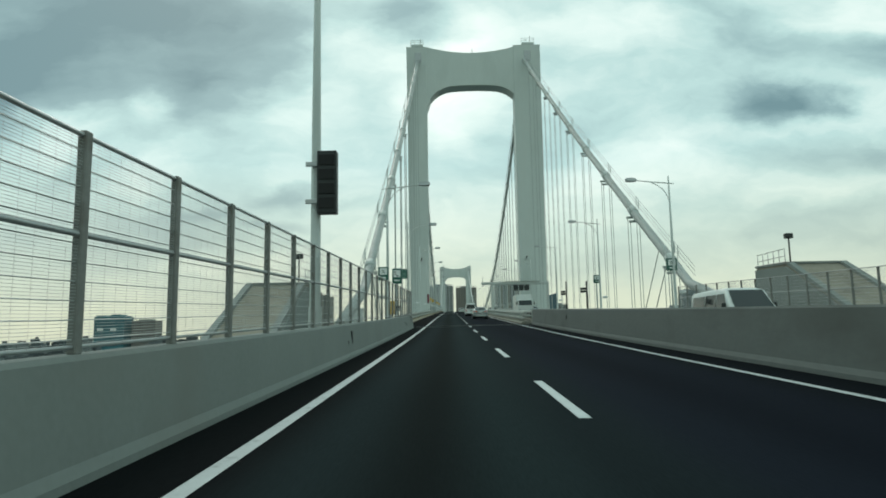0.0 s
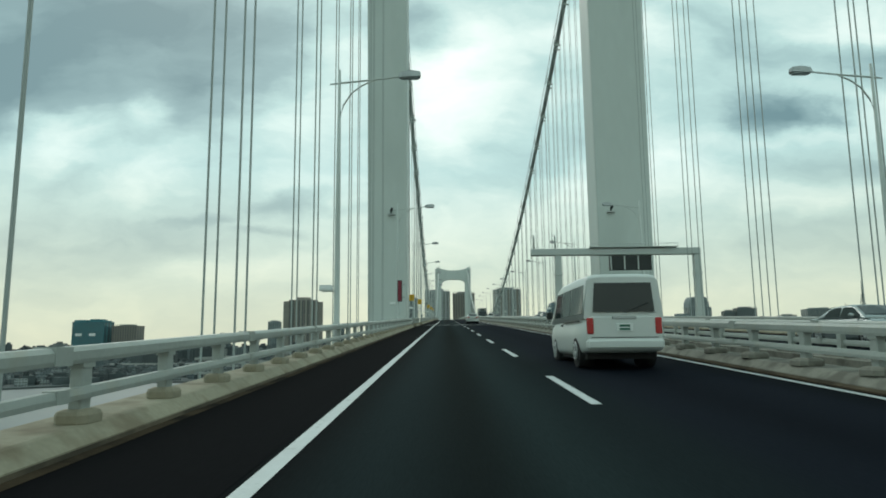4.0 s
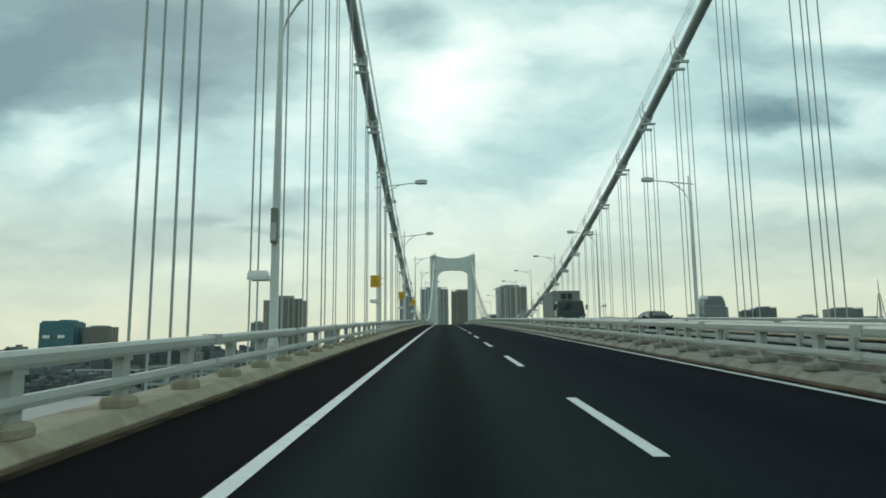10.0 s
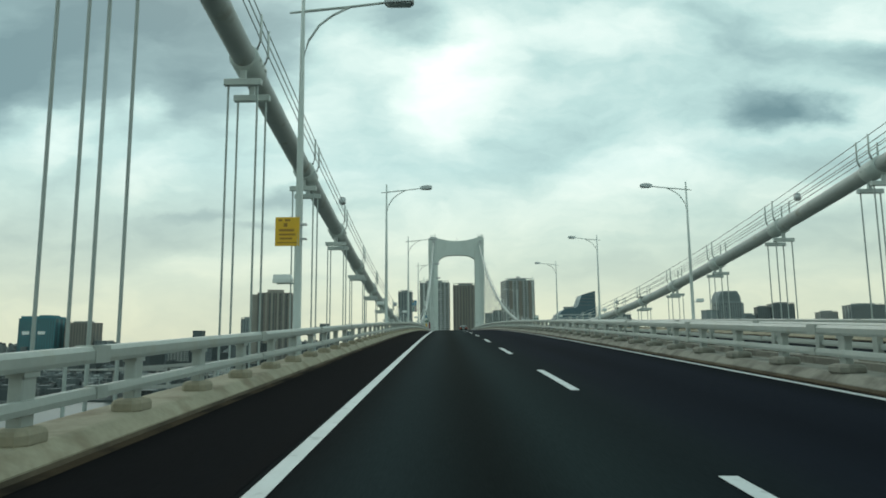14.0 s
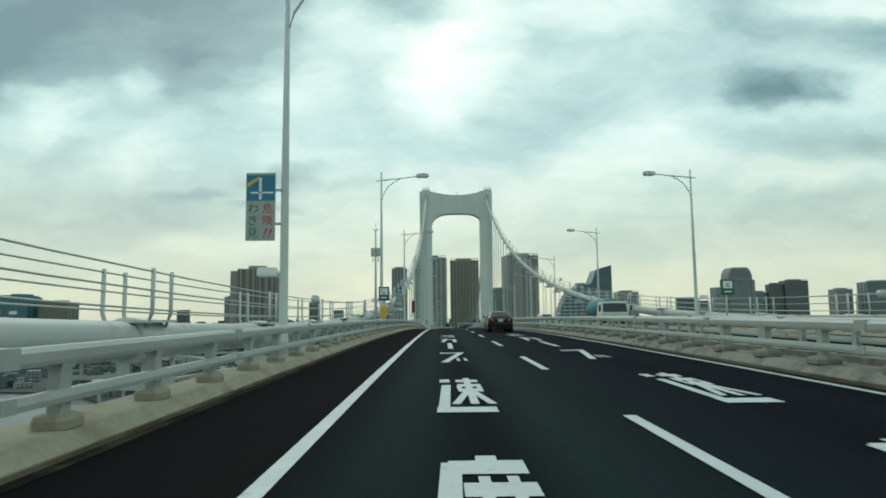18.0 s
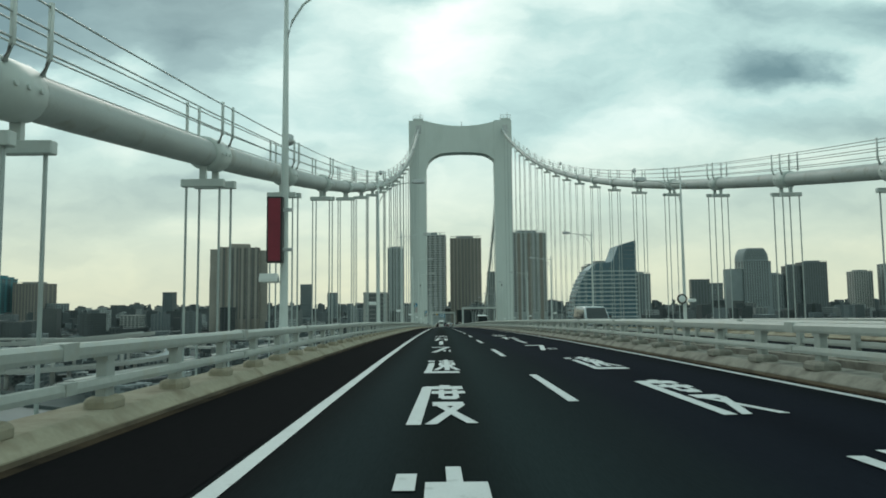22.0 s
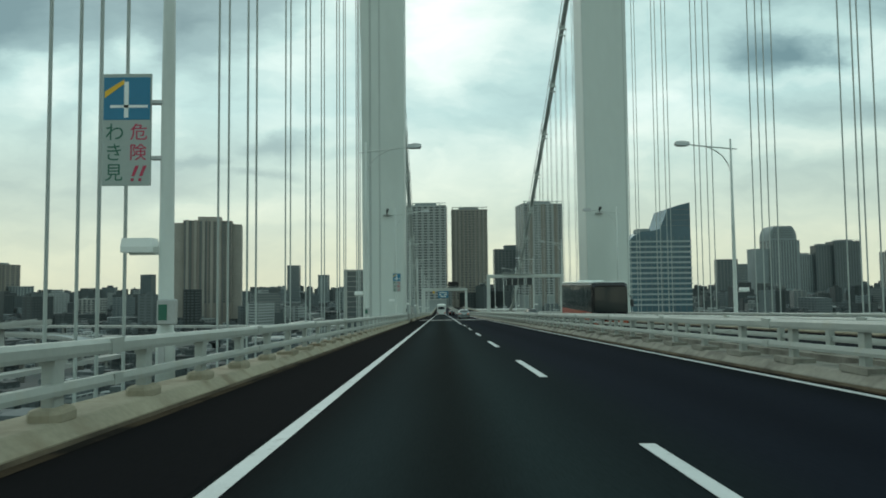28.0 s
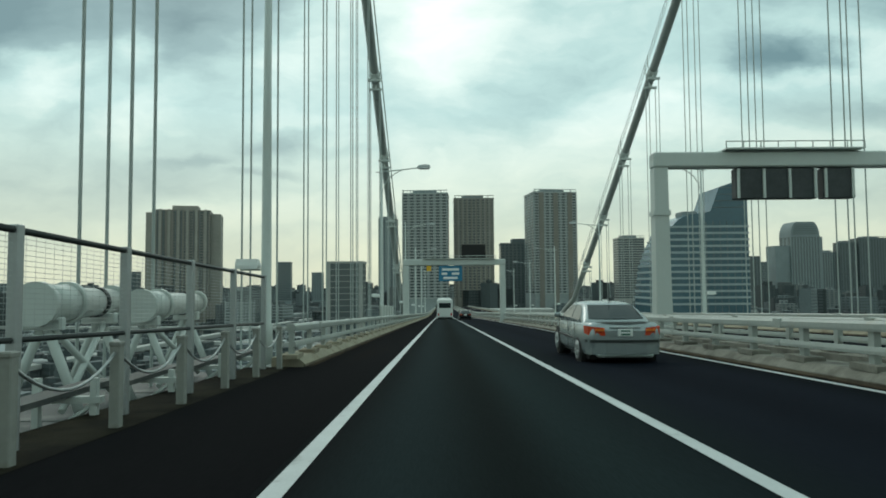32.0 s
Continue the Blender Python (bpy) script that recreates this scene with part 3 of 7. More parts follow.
# ---- kerbs and guard rails ----
def guard_rail(side, inner, label, y0, y1, detail, gaps=(), phase=0.6, concrete=None, foot_size=(0.17, 0.22)):
    """Kerb, posts on stone feet, a broad top beam and a thinner lower beam. side: to which side of the road it lies."""
    x = inner + side * 0.32
    rail = thing("guard_rail", label, "guard rail", (0, 0, 0), "guard rails", "structure")
    spans, a = [], y0
    for g0, g1 in gaps:
        spans.append((a, g0))
        a = g1
    spans.append((a, y1))
    for s0, s1 in spans:
        kerb = sweep([(0, -0.1), (0, 0.07), (side * 0.03, 0.10), (side * 0.15, 0.20), (side * 0.19, 0.212), (side * 0.75, 0.22), (side * 0.75, -0.1)], s0, s1, x_at=inner)
        part("kerb", kerb, concrete or M_KERB, rail, "stained beige concrete kerb")
        part("kerb_face", sweep([(-side * 0.004, -0.02), (-side * 0.004, 0.055), (side * 0.02, 0.055), (side * 0.02, -0.02)], s0, s1, x_at=inner), M_SPLASH, rail, "brown splash-stained kerb face")
        t = 0.09
        top = sweep([(-t, 0.80), (t, 0.80), (t * 1.1, 0.84), (t * 1.1, 0.92), (t * 0.7, 0.965), (-t * 0.7, 0.965), (-t * 1.1, 0.92), (-t * 1.1, 0.84)], s0, s1, x_at=x)
        part("top_beam", top, M_RAIL, rail)
        low = sweep([(-0.06, 0.45), (0.06, 0.45), (0.065, 0.50), (0.05, 0.565), (-0.05, 0.565), (-0.065, 0.50)], s0, s1, x_at=x - side * 0.05)
        part("lower_beam", low, M_RAIL, rail)
        if s1 - s0 > 20:
            slv = bmesh.new()
            y = s0 + 3.2
            while y < s1 - 1:
                z = deck_z(x, y)
                add_box(slv, x - 0.108, x + 0.108, y - 0.14, y + 0.14, z + 0.795, z + 0.972)
                add_box(slv, x - side * 0.05 - 0.072, x - side * 0.05 + 0.072, y - 0.1, y + 0.1, z + 0.445, z + 0.572)
                y += 6.0
            tagged(part("beam_sleeve", slv, M_RAIL, rail), kind="stuff")
    post = bmesh.new()
    add_box(post, -0.065, 0.065, -0.095, 0.095, 0.26, 0.80, 0.012)
    add_box(post, -0.08, 0.08, -0.11, 0.11, 0.75, 0.80)
    pm = mesh_of(post, "post", M_RAIL)
    fx, fy = foot_size
    rim = lambda k, z: [(k * fx * u, k * fy * v, z) for u, v in ((-0.6, -1), (0.6, -1), (1, -0.6), (1, 0.6), (0.6, 1), (-0.6, 1), (-1, 0.6), (-1, -0.6))]
    foot = mesh_of(loft([rim(0.97, 0.205), rim(1.0, 0.22), rim(1.0, 0.29), rim(0.9, 0.325), rim(0.62, 0.345)]), "post_foot", concrete or M_KERB)
    ys = [y for y in (2.0 * i + phase for i in range(int(y0 / 2), int(y1 / 2))) if y0 + 0.3 < y < y1 and not any(g0 < y < g1 for g0, g1 in gaps)]
    near = [y for y in ys if detail[0] <= y <= detail[1]][:300]
    for y in near:
        z = deck_z(x, y)
        part("post", pm, None, rail, at=(x, y, z))
        part("post_foot", foot, None, rail, at=(x, y, z))
    rest, restf = bmesh.new(), bmesh.new()
    for y in ys:
        if y in near:
            continue
        z = deck_z(x, y)
        add_box(rest, x - 0.055, x + 0.055, y - 0.075, y + 0.075, z + 0.26, z + 0.80)
        add_box(restf, x - 0.2, x + 0.2, y - 0.34, y + 0.34, z + 0.2, z + 0.30)
    if len(rest.verts):
        tagged(part("far_posts", rest, M_RAIL, rail), kind="stuff")
        tagged(part("far_post_feet", restf, concrete or M_KERB, rail), kind="stuff")
    return rail


for a_, b_ in ((BRIDGE_START, -298), (-290, -280), (-271.5, 271.5), (282.5, 291), (302.5, BRIDGE_END)):
    strip("kerb_grit", -KERB - 0.01, -KERB + 0.16, a_, b_, 0.010, M_GRIT, "brown grit gathered along the foot of the kerb", "grit")
strip("kerb_grit", -MEDIAN - 0.13, -MEDIAN + 0.01, BRIDGE_START, BRIDGE_END, 0.010, M_GRIT, "brown grit gathered along the foot of the median kerb", "grit")


guard_rail(-1, -KERB, "white painted steel guard rail on stained concrete kerb", BRIDGE_START - 2.6, ROAD_END, (-402, 300), gaps=((-298, -290), (-280, -271.5), (271.5, 282.5), (291, 302.5)))
guard_rail(1, -MEDIAN, "white painted steel median guard rail on stained concrete kerb", BRIDGE_START, ROAD_END, (-402, 300), phase=1.9, concrete=M_GRIMYSHADED, foot_size=(0.22, 0.28))
guard_rail(-1, FAR_MEDIAN, "white painted steel median guard rail of the opposite carriageway", BRIDGE_START, ROAD_END, (900, 901), phase=1.9, concrete=M_GRIMYSHADED, foot_size=(0.22, 0.28))
guard_rail(1, FAR_KERB, "white painted steel guard rail of the opposite carriageway", BRIDGE_START, ROAD_END, (900, 901))


# ---- approach: parapets, fences, anchor blocks ----
def parapet(x, side, h, y0, y1, label):
    p = [(side * 0.11, -0.1), (side * 0.11, 0.07), (side * 0.15, 0.16), (side * 0.22, h - 0.04), (side * 0.25, h), (side * 0.50, h), (side * 0.55, h - 0.04), (side * 0.55, -0.1)]
    return tagged(part("parapet", sweep(p, y0, y1, x_at=x), M_CONC), label, "parapet", "", "structure")


parapet(-10.0, -1, 0.95, ROAD_START, BRIDGE_START - 3.1, "grey weathered concrete parapet of the approach viaduct")
parapet(10.0, 1, 0.95, ROAD_START, BRIDGE_START - 1.5, "grey weathered concrete parapet of the opposite carriageway")
med = [(-1.04, -0.1), (-1.04, 0.08), (-1.0, 0.18), (-0.97, 1.14), (-0.94, 1.18), (0.94, 1.18), (0.97, 1.14), (1.0, 0.18), (1.04, 0.08), (1.04, -0.1)]
tagged(part("median_wall", sweep(med, ROAD_START, BRIDGE_START - 1.5), M_WALLGRIMESHADE), "grey concrete median wall of the approach", "median wall", "", "structure")


def mesh_fence(x, y0, y1, base, top, label, step=1.841, lean=0.0):
    f = thing("wire_fence", label, "fence", (x, y0, deck_z(x, y0)), "wire fences")
    n = round((y1 - y0) / step)
    pm = mesh_of(add_box(bmesh.new(), -0.04, 0.04, -0.05, 0.05, 0.0, top - base + 0.04, 0.01), "fence_post", M_FENCE)
    for i in range(n + 1):
        y = y0 + i * step
        part("fence_post", pm, None, f, at=(0, i * step, deck_z(x, y) - deck_z(x, y0) + base))
    dz = lambda y: deck_z(x, y) - deck_z(x, y0)
    for h, r in ((top, 0.022), (top * 0.54 + base * 0.46, 0.028), (base + 0.06, 0.02)):
        part("fence_rail", tube([(0, y - y0, dz(y) + h) for y in (y0, (y0 + y1) / 2, y0 + n * step)], r, 6), M_GALV, f)
    bm = bmesh.new()
    k = 0
    h = base + 0.12
    while h < top - 0.05:
        add_tube(bm, [(0, y - y0, dz(y) + h) for y in (y0, (y0 + y1) / 2, y0 + n * step)], 0.006, 4)
        h += 0.155
        k += 1
    h = base + 0.09
    while h < top - 0.02:
        add_tube(bm, [(0.012, y - y0, dz(y) + h) for y in (y0, (y0 + y1) / 2, y0 + n * step)], 0.0022, 3)
        h += 0.026
    for i in range(int((y1 - y0) / 0.2)):
        y = y0 + i * 0.2
        add_tube(bm, [(0.018, y - y0, dz(y) + base + 0.05), (0.018, y - y0, dz(y) + top)], 0.0012, 3)
    tagged(part("wire_mesh", bm, M_WIRE, f, "fine horizontal wires"), kind="stuff")
    return f


mesh_fence(-10.38, -498.29, -407.0, 0.95, 2.75, "tall grey wire fence with steel posts on the parapet")
mesh_fence(10.38, -498.29, -407.0, 0.95, 2.75, "tall grey wire fence with steel posts on the parapet")


def anchor_block(side):
    x0, x1 = 18.5, 22.9
    up_ = 0.0 if side < 0 else 0.9
    a = thing("anchor_block", "rough tan concrete cable anchor block with a sloping back", "anchor block", (0, -420, road_z(-420)), "anchor blocks", "structure")
    lo, hi = sorted((side * x0, side * x1))
    part("body", prism([(-5.6, -4.6), (13, 3.95 + up_), (18, 4.1 + up_), (18, -4.6)], lo, hi), M_BLOCK, a)
    part("cap", prism([(12.9, 3.95 + up_), (12.9, 4.12 + up_), (18.1, 4.27 + up_), (18.1, 4.1 + up_)], lo - 0.08, hi + 0.08), M_CONC, a)
    slope = [(-5.6, -4.62), (-5.8, -4.5), (12.8, 4.1 + up_), (13.0, 3.93 + up_)]
    part("edge_course", prism(slope, lo - 0.06, lo + 0.4), M_CONC, a)
    part("edge_course", prism(slope, hi - 0.4, hi + 0.06), M_CONC, a)
    face = side * x0
    part("face_panel", prism([(-5.2, -4.6), (13.0, 3.75 + up_), (17.9, 3.9 + up_), (17.9, -4.6)], *sorted((face, face - side * 0.2))), M_CONC, a, "smooth grey concrete face panel")
    cx = CABLE_AT[side]
    part("cable_housing", loft([[(cx - w, y_, z_ - w), (cx + w, y_, z_ - w), (cx + w, y_, z_ + w), (cx - w, y_, z_ + w)] for y_, z_, w in ((9.5, 0.1, 0.5), (13.0, 0.7, 0.5), (16.5, 1.6, 0.5), (17.0, 1.75, 0.46))]), M_STEEL, a, "white painted steel cable housing")
    part("housing_pier", loft([[(cx - w, yc_ - d, z_), (cx + w, yc_ - d, z_), (cx + w, yc_ + d, z_), (cx - w, yc_ + d, z_)] for w, yc_, d, z_ in ((0.55, 12.2, 0.7, -4.0), (0.45, 12.4, 0.45, 0.3))]), M_STEEL, a)
    rl = bmesh.new()
    for k in range(6):
        add_tube(rl, [(face, 13.2 + k * 0.9, 4.0 + up_), (face, 13.2 + k * 0.9, 5.15 + up_)], 0.03, 5)
    for h in (0.55, 1.1):
        add_tube(rl, [(face, 13.2, 4.05 + up_ + h), (face, 17.7, 4.05 + up_ + h)], 0.03, 5)
    part("handrail", rl, M_GALV, a)
    mast = part("camera_mast", tube([(face + side * 0.6, 13.6, 4.0 + up_), (face + side * 0.6, 13.6, 6.2 + up_)], 0.06, 6), M_DARK, a)
    part("camera_head", box(face + side * 0.6 - 0.3, face + side * 0.6 + 0.3, 13.4, 13.8, 6.0 + up_, 6.4 + up_, 0.05), M_DARK, mast)
    return a


CABLE_AT = {-1: -14.95, 1: 13.9}
anchor_block(-1)
anchor_block(1)

# ---- towers ----


TOWER_H = {-285: 72.0, 285: 70.4}


def tower(y, label):
    """Two tapering legs joined by a deep arched head; everything in one paint."""
    z, H_ = road_z(y), TOWER_H[y]
    t = thing("bridge_tower", label, "bridge tower", (0, y, z), "bridge towers", "structure")
    for s in (-1, 1):
        rings = []
        for h, xi, xo, d in ((-60, 11.8, 18.2, 3.3), (-3, 12.35, 17.3, 2.6), (30, 12.25, 17.5, 2.5), (H_ - 15, 12.2, 17.75, 2.4), (H_, 12.2, 17.85, 2.4)):
            c = 0.12
            xi, xo = (xi - 1.25, xo - (0.8 if y > 0 else -0.4)) if s > 0 else ((xi, xo + 0.3) if y > 0 else (xi + 0.3, xo + 0.05))
            rings.append([(s * xi, -d + c, h), (s * (xi + c), -d, h), (s * (xo - c), -d, h), (s * xo, -d + c, h), (s * xo, d - c, h), (s * (xo - c), d, h), (s * (xi + c), d, h), (s * xi, d - c, h)])
        part("leg", loft(rings), M_TOWER, t)
        # saddle housing and rail posts on the leg's head
        part("saddle_housing", box(s * 15.0 - 1.6, s * 15.0 + 1.6, -2.3, 2.3, H_, H_ + 0.9, 0.2), M_TOWER, t)
        part("head_rail", railing_frame(s * 15.0, H_ + 0.9), M_STEEL, t)
        part("saddle_opening", box(s * 14.75 - 0.9, s * 14.75 + 0.9, -2.50, -2.30, H_ - 4.6, H_ - 1.6, 0.1), M_GALV, t, "grey saddle recess")
        # camera on a bracket at the inner face
        cx_ = 12.7 if s > 0 else -14.5
        cam_b = part("camera_bracket", box(cx_ - 0.45, cx_ + 0.45, -3.0, -2.45, 13.6, 13.7), M_GALV, t)
        part("surveillance_camera", tube([(cx_, -2.9, 13.7), (cx_, -2.9, 14.05), (cx_ + 0.12, -3.15, 14.35)], [0.06, 0.15, 0.17], 8), M_DARK, cam_b)
    # arched head: top edge sags a little in the middle
    n = 24
    top, low = [], []
    for i in range(n + 1):
        u = -1 + 2 * i / n
        x = u * 12.5
        top.append((x, H_ - 1.9 * (1 - u * u) + 0.0))
        e = max(0.0, (abs(u) - 0.45) / 0.55)
        low.append((x, H_ - 11.0 - 1.0 * u * u - 5.2 * (1 - math.sqrt(max(0, 1 - e * e)))))
    ring = top + low[::-1]
    part("arched_head", loft([[(x, -2.3, h) for x, h in ring], [(x, 2.3, h) for x, h in ring]]), M_TOWER, t)
    part("head_mast", tube([(0, 0, H_ - 1.9), (0, 0, H_ + 0.2)], 0.12, 6), M_GALV, t)
    return t


def railing_frame(x, z):
    bm = bmesh.new()
    for dx in (-1.7, -0.6, 0.6, 1.7):
        for dy in (-2.1, 2.1):
            add_tube(bm, [(x + dx, dy, z - 0.9), (x + dx, dy, z + 1.1)], 0.06, 5)
    for dy in (-2.1, 2.1):
        for h in (0.55, 1.1):
            add_tube(bm, [(x - 1.7, dy, z + h), (x + 1.7, dy, z + h)], 0.05, 5)
    add_tube(bm, [(x + 0.9, 0, z), (x + 0.9, 0, z + 2.6)], 0.09, 6)
    return bm


tower(-285, "tall off-white steel suspension tower with arched portal")
tower(285, "tall off-white steel suspension tower with arched portal")

# ---- main cables and hangers ----
CABLE_L, CABLE_R = -14.95, 13.9
CABLE_LOW = 0.45


def cable_z(y):
    a = abs(y)
    top_ = TOWER_H[285 if y > 0 else -285] + road_z(285) - 2.6
    if a <= 285:
        return CABLE_LOW + (top_ - CABLE_LOW) * (a / 285) ** 2.035 + (0.3 if y > 0 else -0.5) * math.sin(math.pi * a / 285)
    u = (a - 285) / 114
    z1 = road_z(399) + 3.2
    if u > 1:
        return z1 - (a - 399) * (top_ - z1) / 114 * 0.42
    return top_ + (z1 - top_) * u - (1.7 if y > 0 else 1.2) * 4 * u * (1 - u)


PANEL = 10.0
SIDE_BANDS = [301.5 + 10.9 * k for k in range(9)]
BANDS = [-299.3 - 11.9 * k for k in range(9)] + [k * PANEL + 1.6 for k in range(-28, 28)] + SIDE_BANDS


def splay(side, y):
    """The right-hand cable spreads slightly outwards in the far side span."""
    return 0.3 * min(1.0, max(0.0, (y - 285) / 12)) if side > 0 else 0.0


def main_cable(side):
    c = thing("main_cable", "thick white-wrapped suspension cable with clamps and hand ropes", "main cable", (CABLE_L if side < 0 else CABLE_R, 0, 0), "main cables", "structure")
    ys = sorted({-412.0, 412.0, -285.0, 285.0, *[k * 5.7 for k in range(-70, 71)]})
    part("cable", tube([(splay(side, y), y, cable_z(y)) for y in ys], 0.42, 16), M_CABLE, c)
    for dx in (-0.55, 0.55):
        for h in (0.68, 1.1, 1.52):
            part("hand_rope", tube([(dx + splay(side, y), y, cable_z(y) + h) for y in ys if abs(y) < 405], 0.022, 5), M_ROPE, c)
    for y in BANDS:
        d = Vector((0, 2, cable_z(y + 1) - cable_z(y - 1))).normalized()
        band = bmesh.new()
        p = Vector((0, y, cable_z(y)))
        add_tube(band, [p - d * 0.62, p - d * 0.58, p + d * 0.58, p + d * 0.62], [0.44, 0.52, 0.52, 0.44], 16)
        add_box(band, -0.62, 0.62, y - 0.75, y + 0.75, cable_z(y) + 0.40, cable_z(y) + 0.46) if abs(y) < 60 else None
        for o in (-0.35, 0.0, 0.35):
            q = p + d * o
            add_tube(band, [(-0.56, q.y, q.z), (0.56, q.y, q.z)], 0.06, 6)
        b = part("cable_band", band, M_STEEL, c, at=(splay(side, y), 0, 0))
        st = bmesh.new()
        for o in (-0.5, 0.5):
            q = p + d * o
            for dx in (-0.55, 0.55):
                add_tube(st, [(dx * 0.8, q.y, q.z + 0.3), (dx, q.y, q.z + 0.6), (dx, q.y, q.z + 1.6)], 0.05, 5)
        part("stanchion_set", st, M_STEEL, b)
    for y in range(-270, 271, 45):
        part("cable_lamp", tube([(0.55, y, cable_z(y) + 1.25), (0.55, y, cable_z(y) + 1.35), (0.55, y + 0.1, cable_z(y) + 1.7)], [0.1, 0.22, 0.2], 8), M_GALV, c)


main_cable(-1)
main_cable(1)

rope_mesh = mesh_of(tube([(0, 0, 0), (0, 0, 1)], 0.037, 6), "rope", M_ROPE)
bar_bm = bmesh.new()
add_box(bar_bm, -0.66, 0.66, -0.10, 0.10, -0.12, 0.12, 0.02)
add_box(bar_bm, -0.1, 0.1, -0.06, 0.06, 0.0, 0.55)
bar_mesh = mesh_of(bar_bm, "cross_bar", M_STEEL)
sock_mesh = mesh_of(tube([(0, 0, 0), (0, 0, 0.5), (0, 0, 0.9)], [0.09, 0.1, 0.05], 8), "socket", M_STEEL)
for side in (-1, 1):
    for y in BANDS:
        if abs(y) > 396:
            continue
        foot = road_z(y) - 1.0
        h = thing("suspender", "four thin white hanger ropes under a cable clamp", "hanger ropes", (CABLE_L if side < 0 else CABLE_R + splay(side, y), y, foot), "suspenders", "structure")
        for dy in (-0.55, 0.55):
            top = cable_z(y + dy) - 0.95 - foot
            part("cross_bar", bar_mesh, None, h, at=(0, dy, top))
            if top < 0.6:
                continue
            for dx in (-0.51, 0.51):
                part("rope", rope_mesh, None, h, at=(dx, dy, 0.0), scale=(1, 1, top))
stay = None
for side in (-1, 1):
    for ya, yb_ in ((-391.2, -383.6), (-393.6, -387.2)):
        x = CABLE_L if side < 0 else CABLE_R
        st_ = thing("stay_rope", "thin white slanting stay rope near the cable's end", "stay rope", (x, yb_, road_z(yb_) - 1.0), "stay ropes", "structure")
        part("rope", tube([(0, 0, 0), (0, ya - yb_, cable_z(ya) - 0.4 - road_z(yb_) + 1.0)], 0.05, 6), M_ROPE, st_)
        part("clamp", box(-0.12, 0.12, ya - yb_ - 0.15, ya - yb_ + 0.15, cable_z(ya) - 0.6 - road_z(yb_) + 1.0, cable_z(ya) - 0.3 - road_z(yb_) + 1.0, 0.02), M_STEEL, st_)
# stiffening truss: only its upper chords and posts show through the rails
for side in (-1, 1):
    tr = thing("stiffening_truss", "white painted steel truss under the deck edge", "bridge truss", (CABLE_L if side < 0 else CABLE_R, 0, 0), "trusses", "structure")
    part("top_chord", sweep([(-0.45, -1.9), (0.45, -1.9), (0.45, -1.0), (-0.45, -1.0)], BRIDGE_START, BRIDGE_END, base=lambda x, y: road_z(y)), M_STEEL, tr)
    part("bottom_chord", sweep([(-0.45, -10.6), (0.45, -10.6), (0.45, -9.7), (-0.45, -9.7)], BRIDGE_START, BRIDGE_END, base=lambda x, y: road_z(y)), M_STEEL, tr)
    dg = bmesh.new()
    cb = bmesh.new()
    for k in range(-39, 39):
        y = k * PANEL + 1.6
        add_tube(dg, [(0, y, road_z(y) - 9.9), (0, y + PANEL / 2, road_z(y + PANEL / 2) - 1.6)], 0.3, 4)
        add_tube(dg, [(0, y + PANEL, road_z(y + PANEL) - 9.9), (0, y + PANEL / 2, road_z(y + PANEL / 2) - 1.6)], 0.3, 4)
        add_box(cb, -side * 2.6, 0, y - 0.2, y + 0.2, road_z(y) - 1.8, road_z(y) - 1.1) if side < 0 else add_box(cb, -2.6, 0, y - 0.2, y + 0.2, road_z(y) - 1.8, road_z(y) - 1.1)
    tagged(part("truss_web", dg, M_STEEL, tr), kind="stuff")
    tagged(part("floor_beam", cb, M_STEEL, tr), kind="stuff")
tagged(part("lower_deck", sweep([(-13, -10.2), (13, -10.2), (13, -9.8), (-13, -9.8)], BRIDGE_START, BRIDGE_END, base=lambda x, y: road_z(y)), M_CONC), "grey lower deck of the double-deck bridge", "deck", "", "structure")

# ---- street lamps ----
LAMP_Y = [-505, -473, -441, -401, -373, -339, -302.3, -268] + [50 + 32 * k for k in range(-9, 7)] + [271, 304.7, 338, 371, 404, 437, 470]


def street_lamp():
    """Tapered pole with a finial, a curved brace and a flat head on an arm. Arm towards +x, foot at z 0."""
    l = thing("street_lamp", "tall white tapered street lamp with curved arm brace", "street lamp", (0, 0, 0), "street lamps")
    part("base_plate", box(-0.3, 0.3, -0.3, 0.3, 0, 0.06, 0.01), M_STEEL, l)
    part("pole", tube([(0, 0, 0.05), (0, 0, 1.2), (0, 0, 1.25), (0, 0, 6), (0, 0, 12.9)], [0.17, 0.165, 0.135, 0.115, 0.06], 10), M_STEEL, l)
    part("hatch", box(-0.06, 0.06, -0.185, -0.15, 0.6, 1.1, 0.01), M_GALV, l)
    part("arm", tube([(-0.45, 0, 12.2), (0, 0, 12.25), (1.4, 0, 12.38), (2.9, 0, 12.55)], [0.03, 0.05, 0.045, 0.04], 8), M_STEEL, l)
    part("brace", tube([(0.03, 0, 10.6), (0.2, 0, 11.2), (0.55, 0, 11.75), (1.0, 0, 12.1), (1.6, 0, 12.4)], 0.04, 8), M_STEEL, l)
    head = part("lamp_head", loft([[(2.75 + 1.0 * u, -w, z0), (2.75 + 1.0 * u, w, z0), (2.75 + 1.0 * u, w * 0.8, z1), (2.75 + 1.0 * u, -w * 0.8, z1)]
                                   for u, w, z0, z1 in ((0, 0.1, 12.5, 12.62), (0.12, 0.2, 12.46, 12.72), (0.6, 0.22, 12.47, 12.78), (0.95, 0.18, 12.5, 12.74), (1.0, 0.12, 12.54, 12.70))]), M_GALV, l, "grey lamp head")
    part("lens", box(2.95, 3.65, -0.16, 0.16, 12.43, 12.47, 0.01), M_LENS, head)
    return l


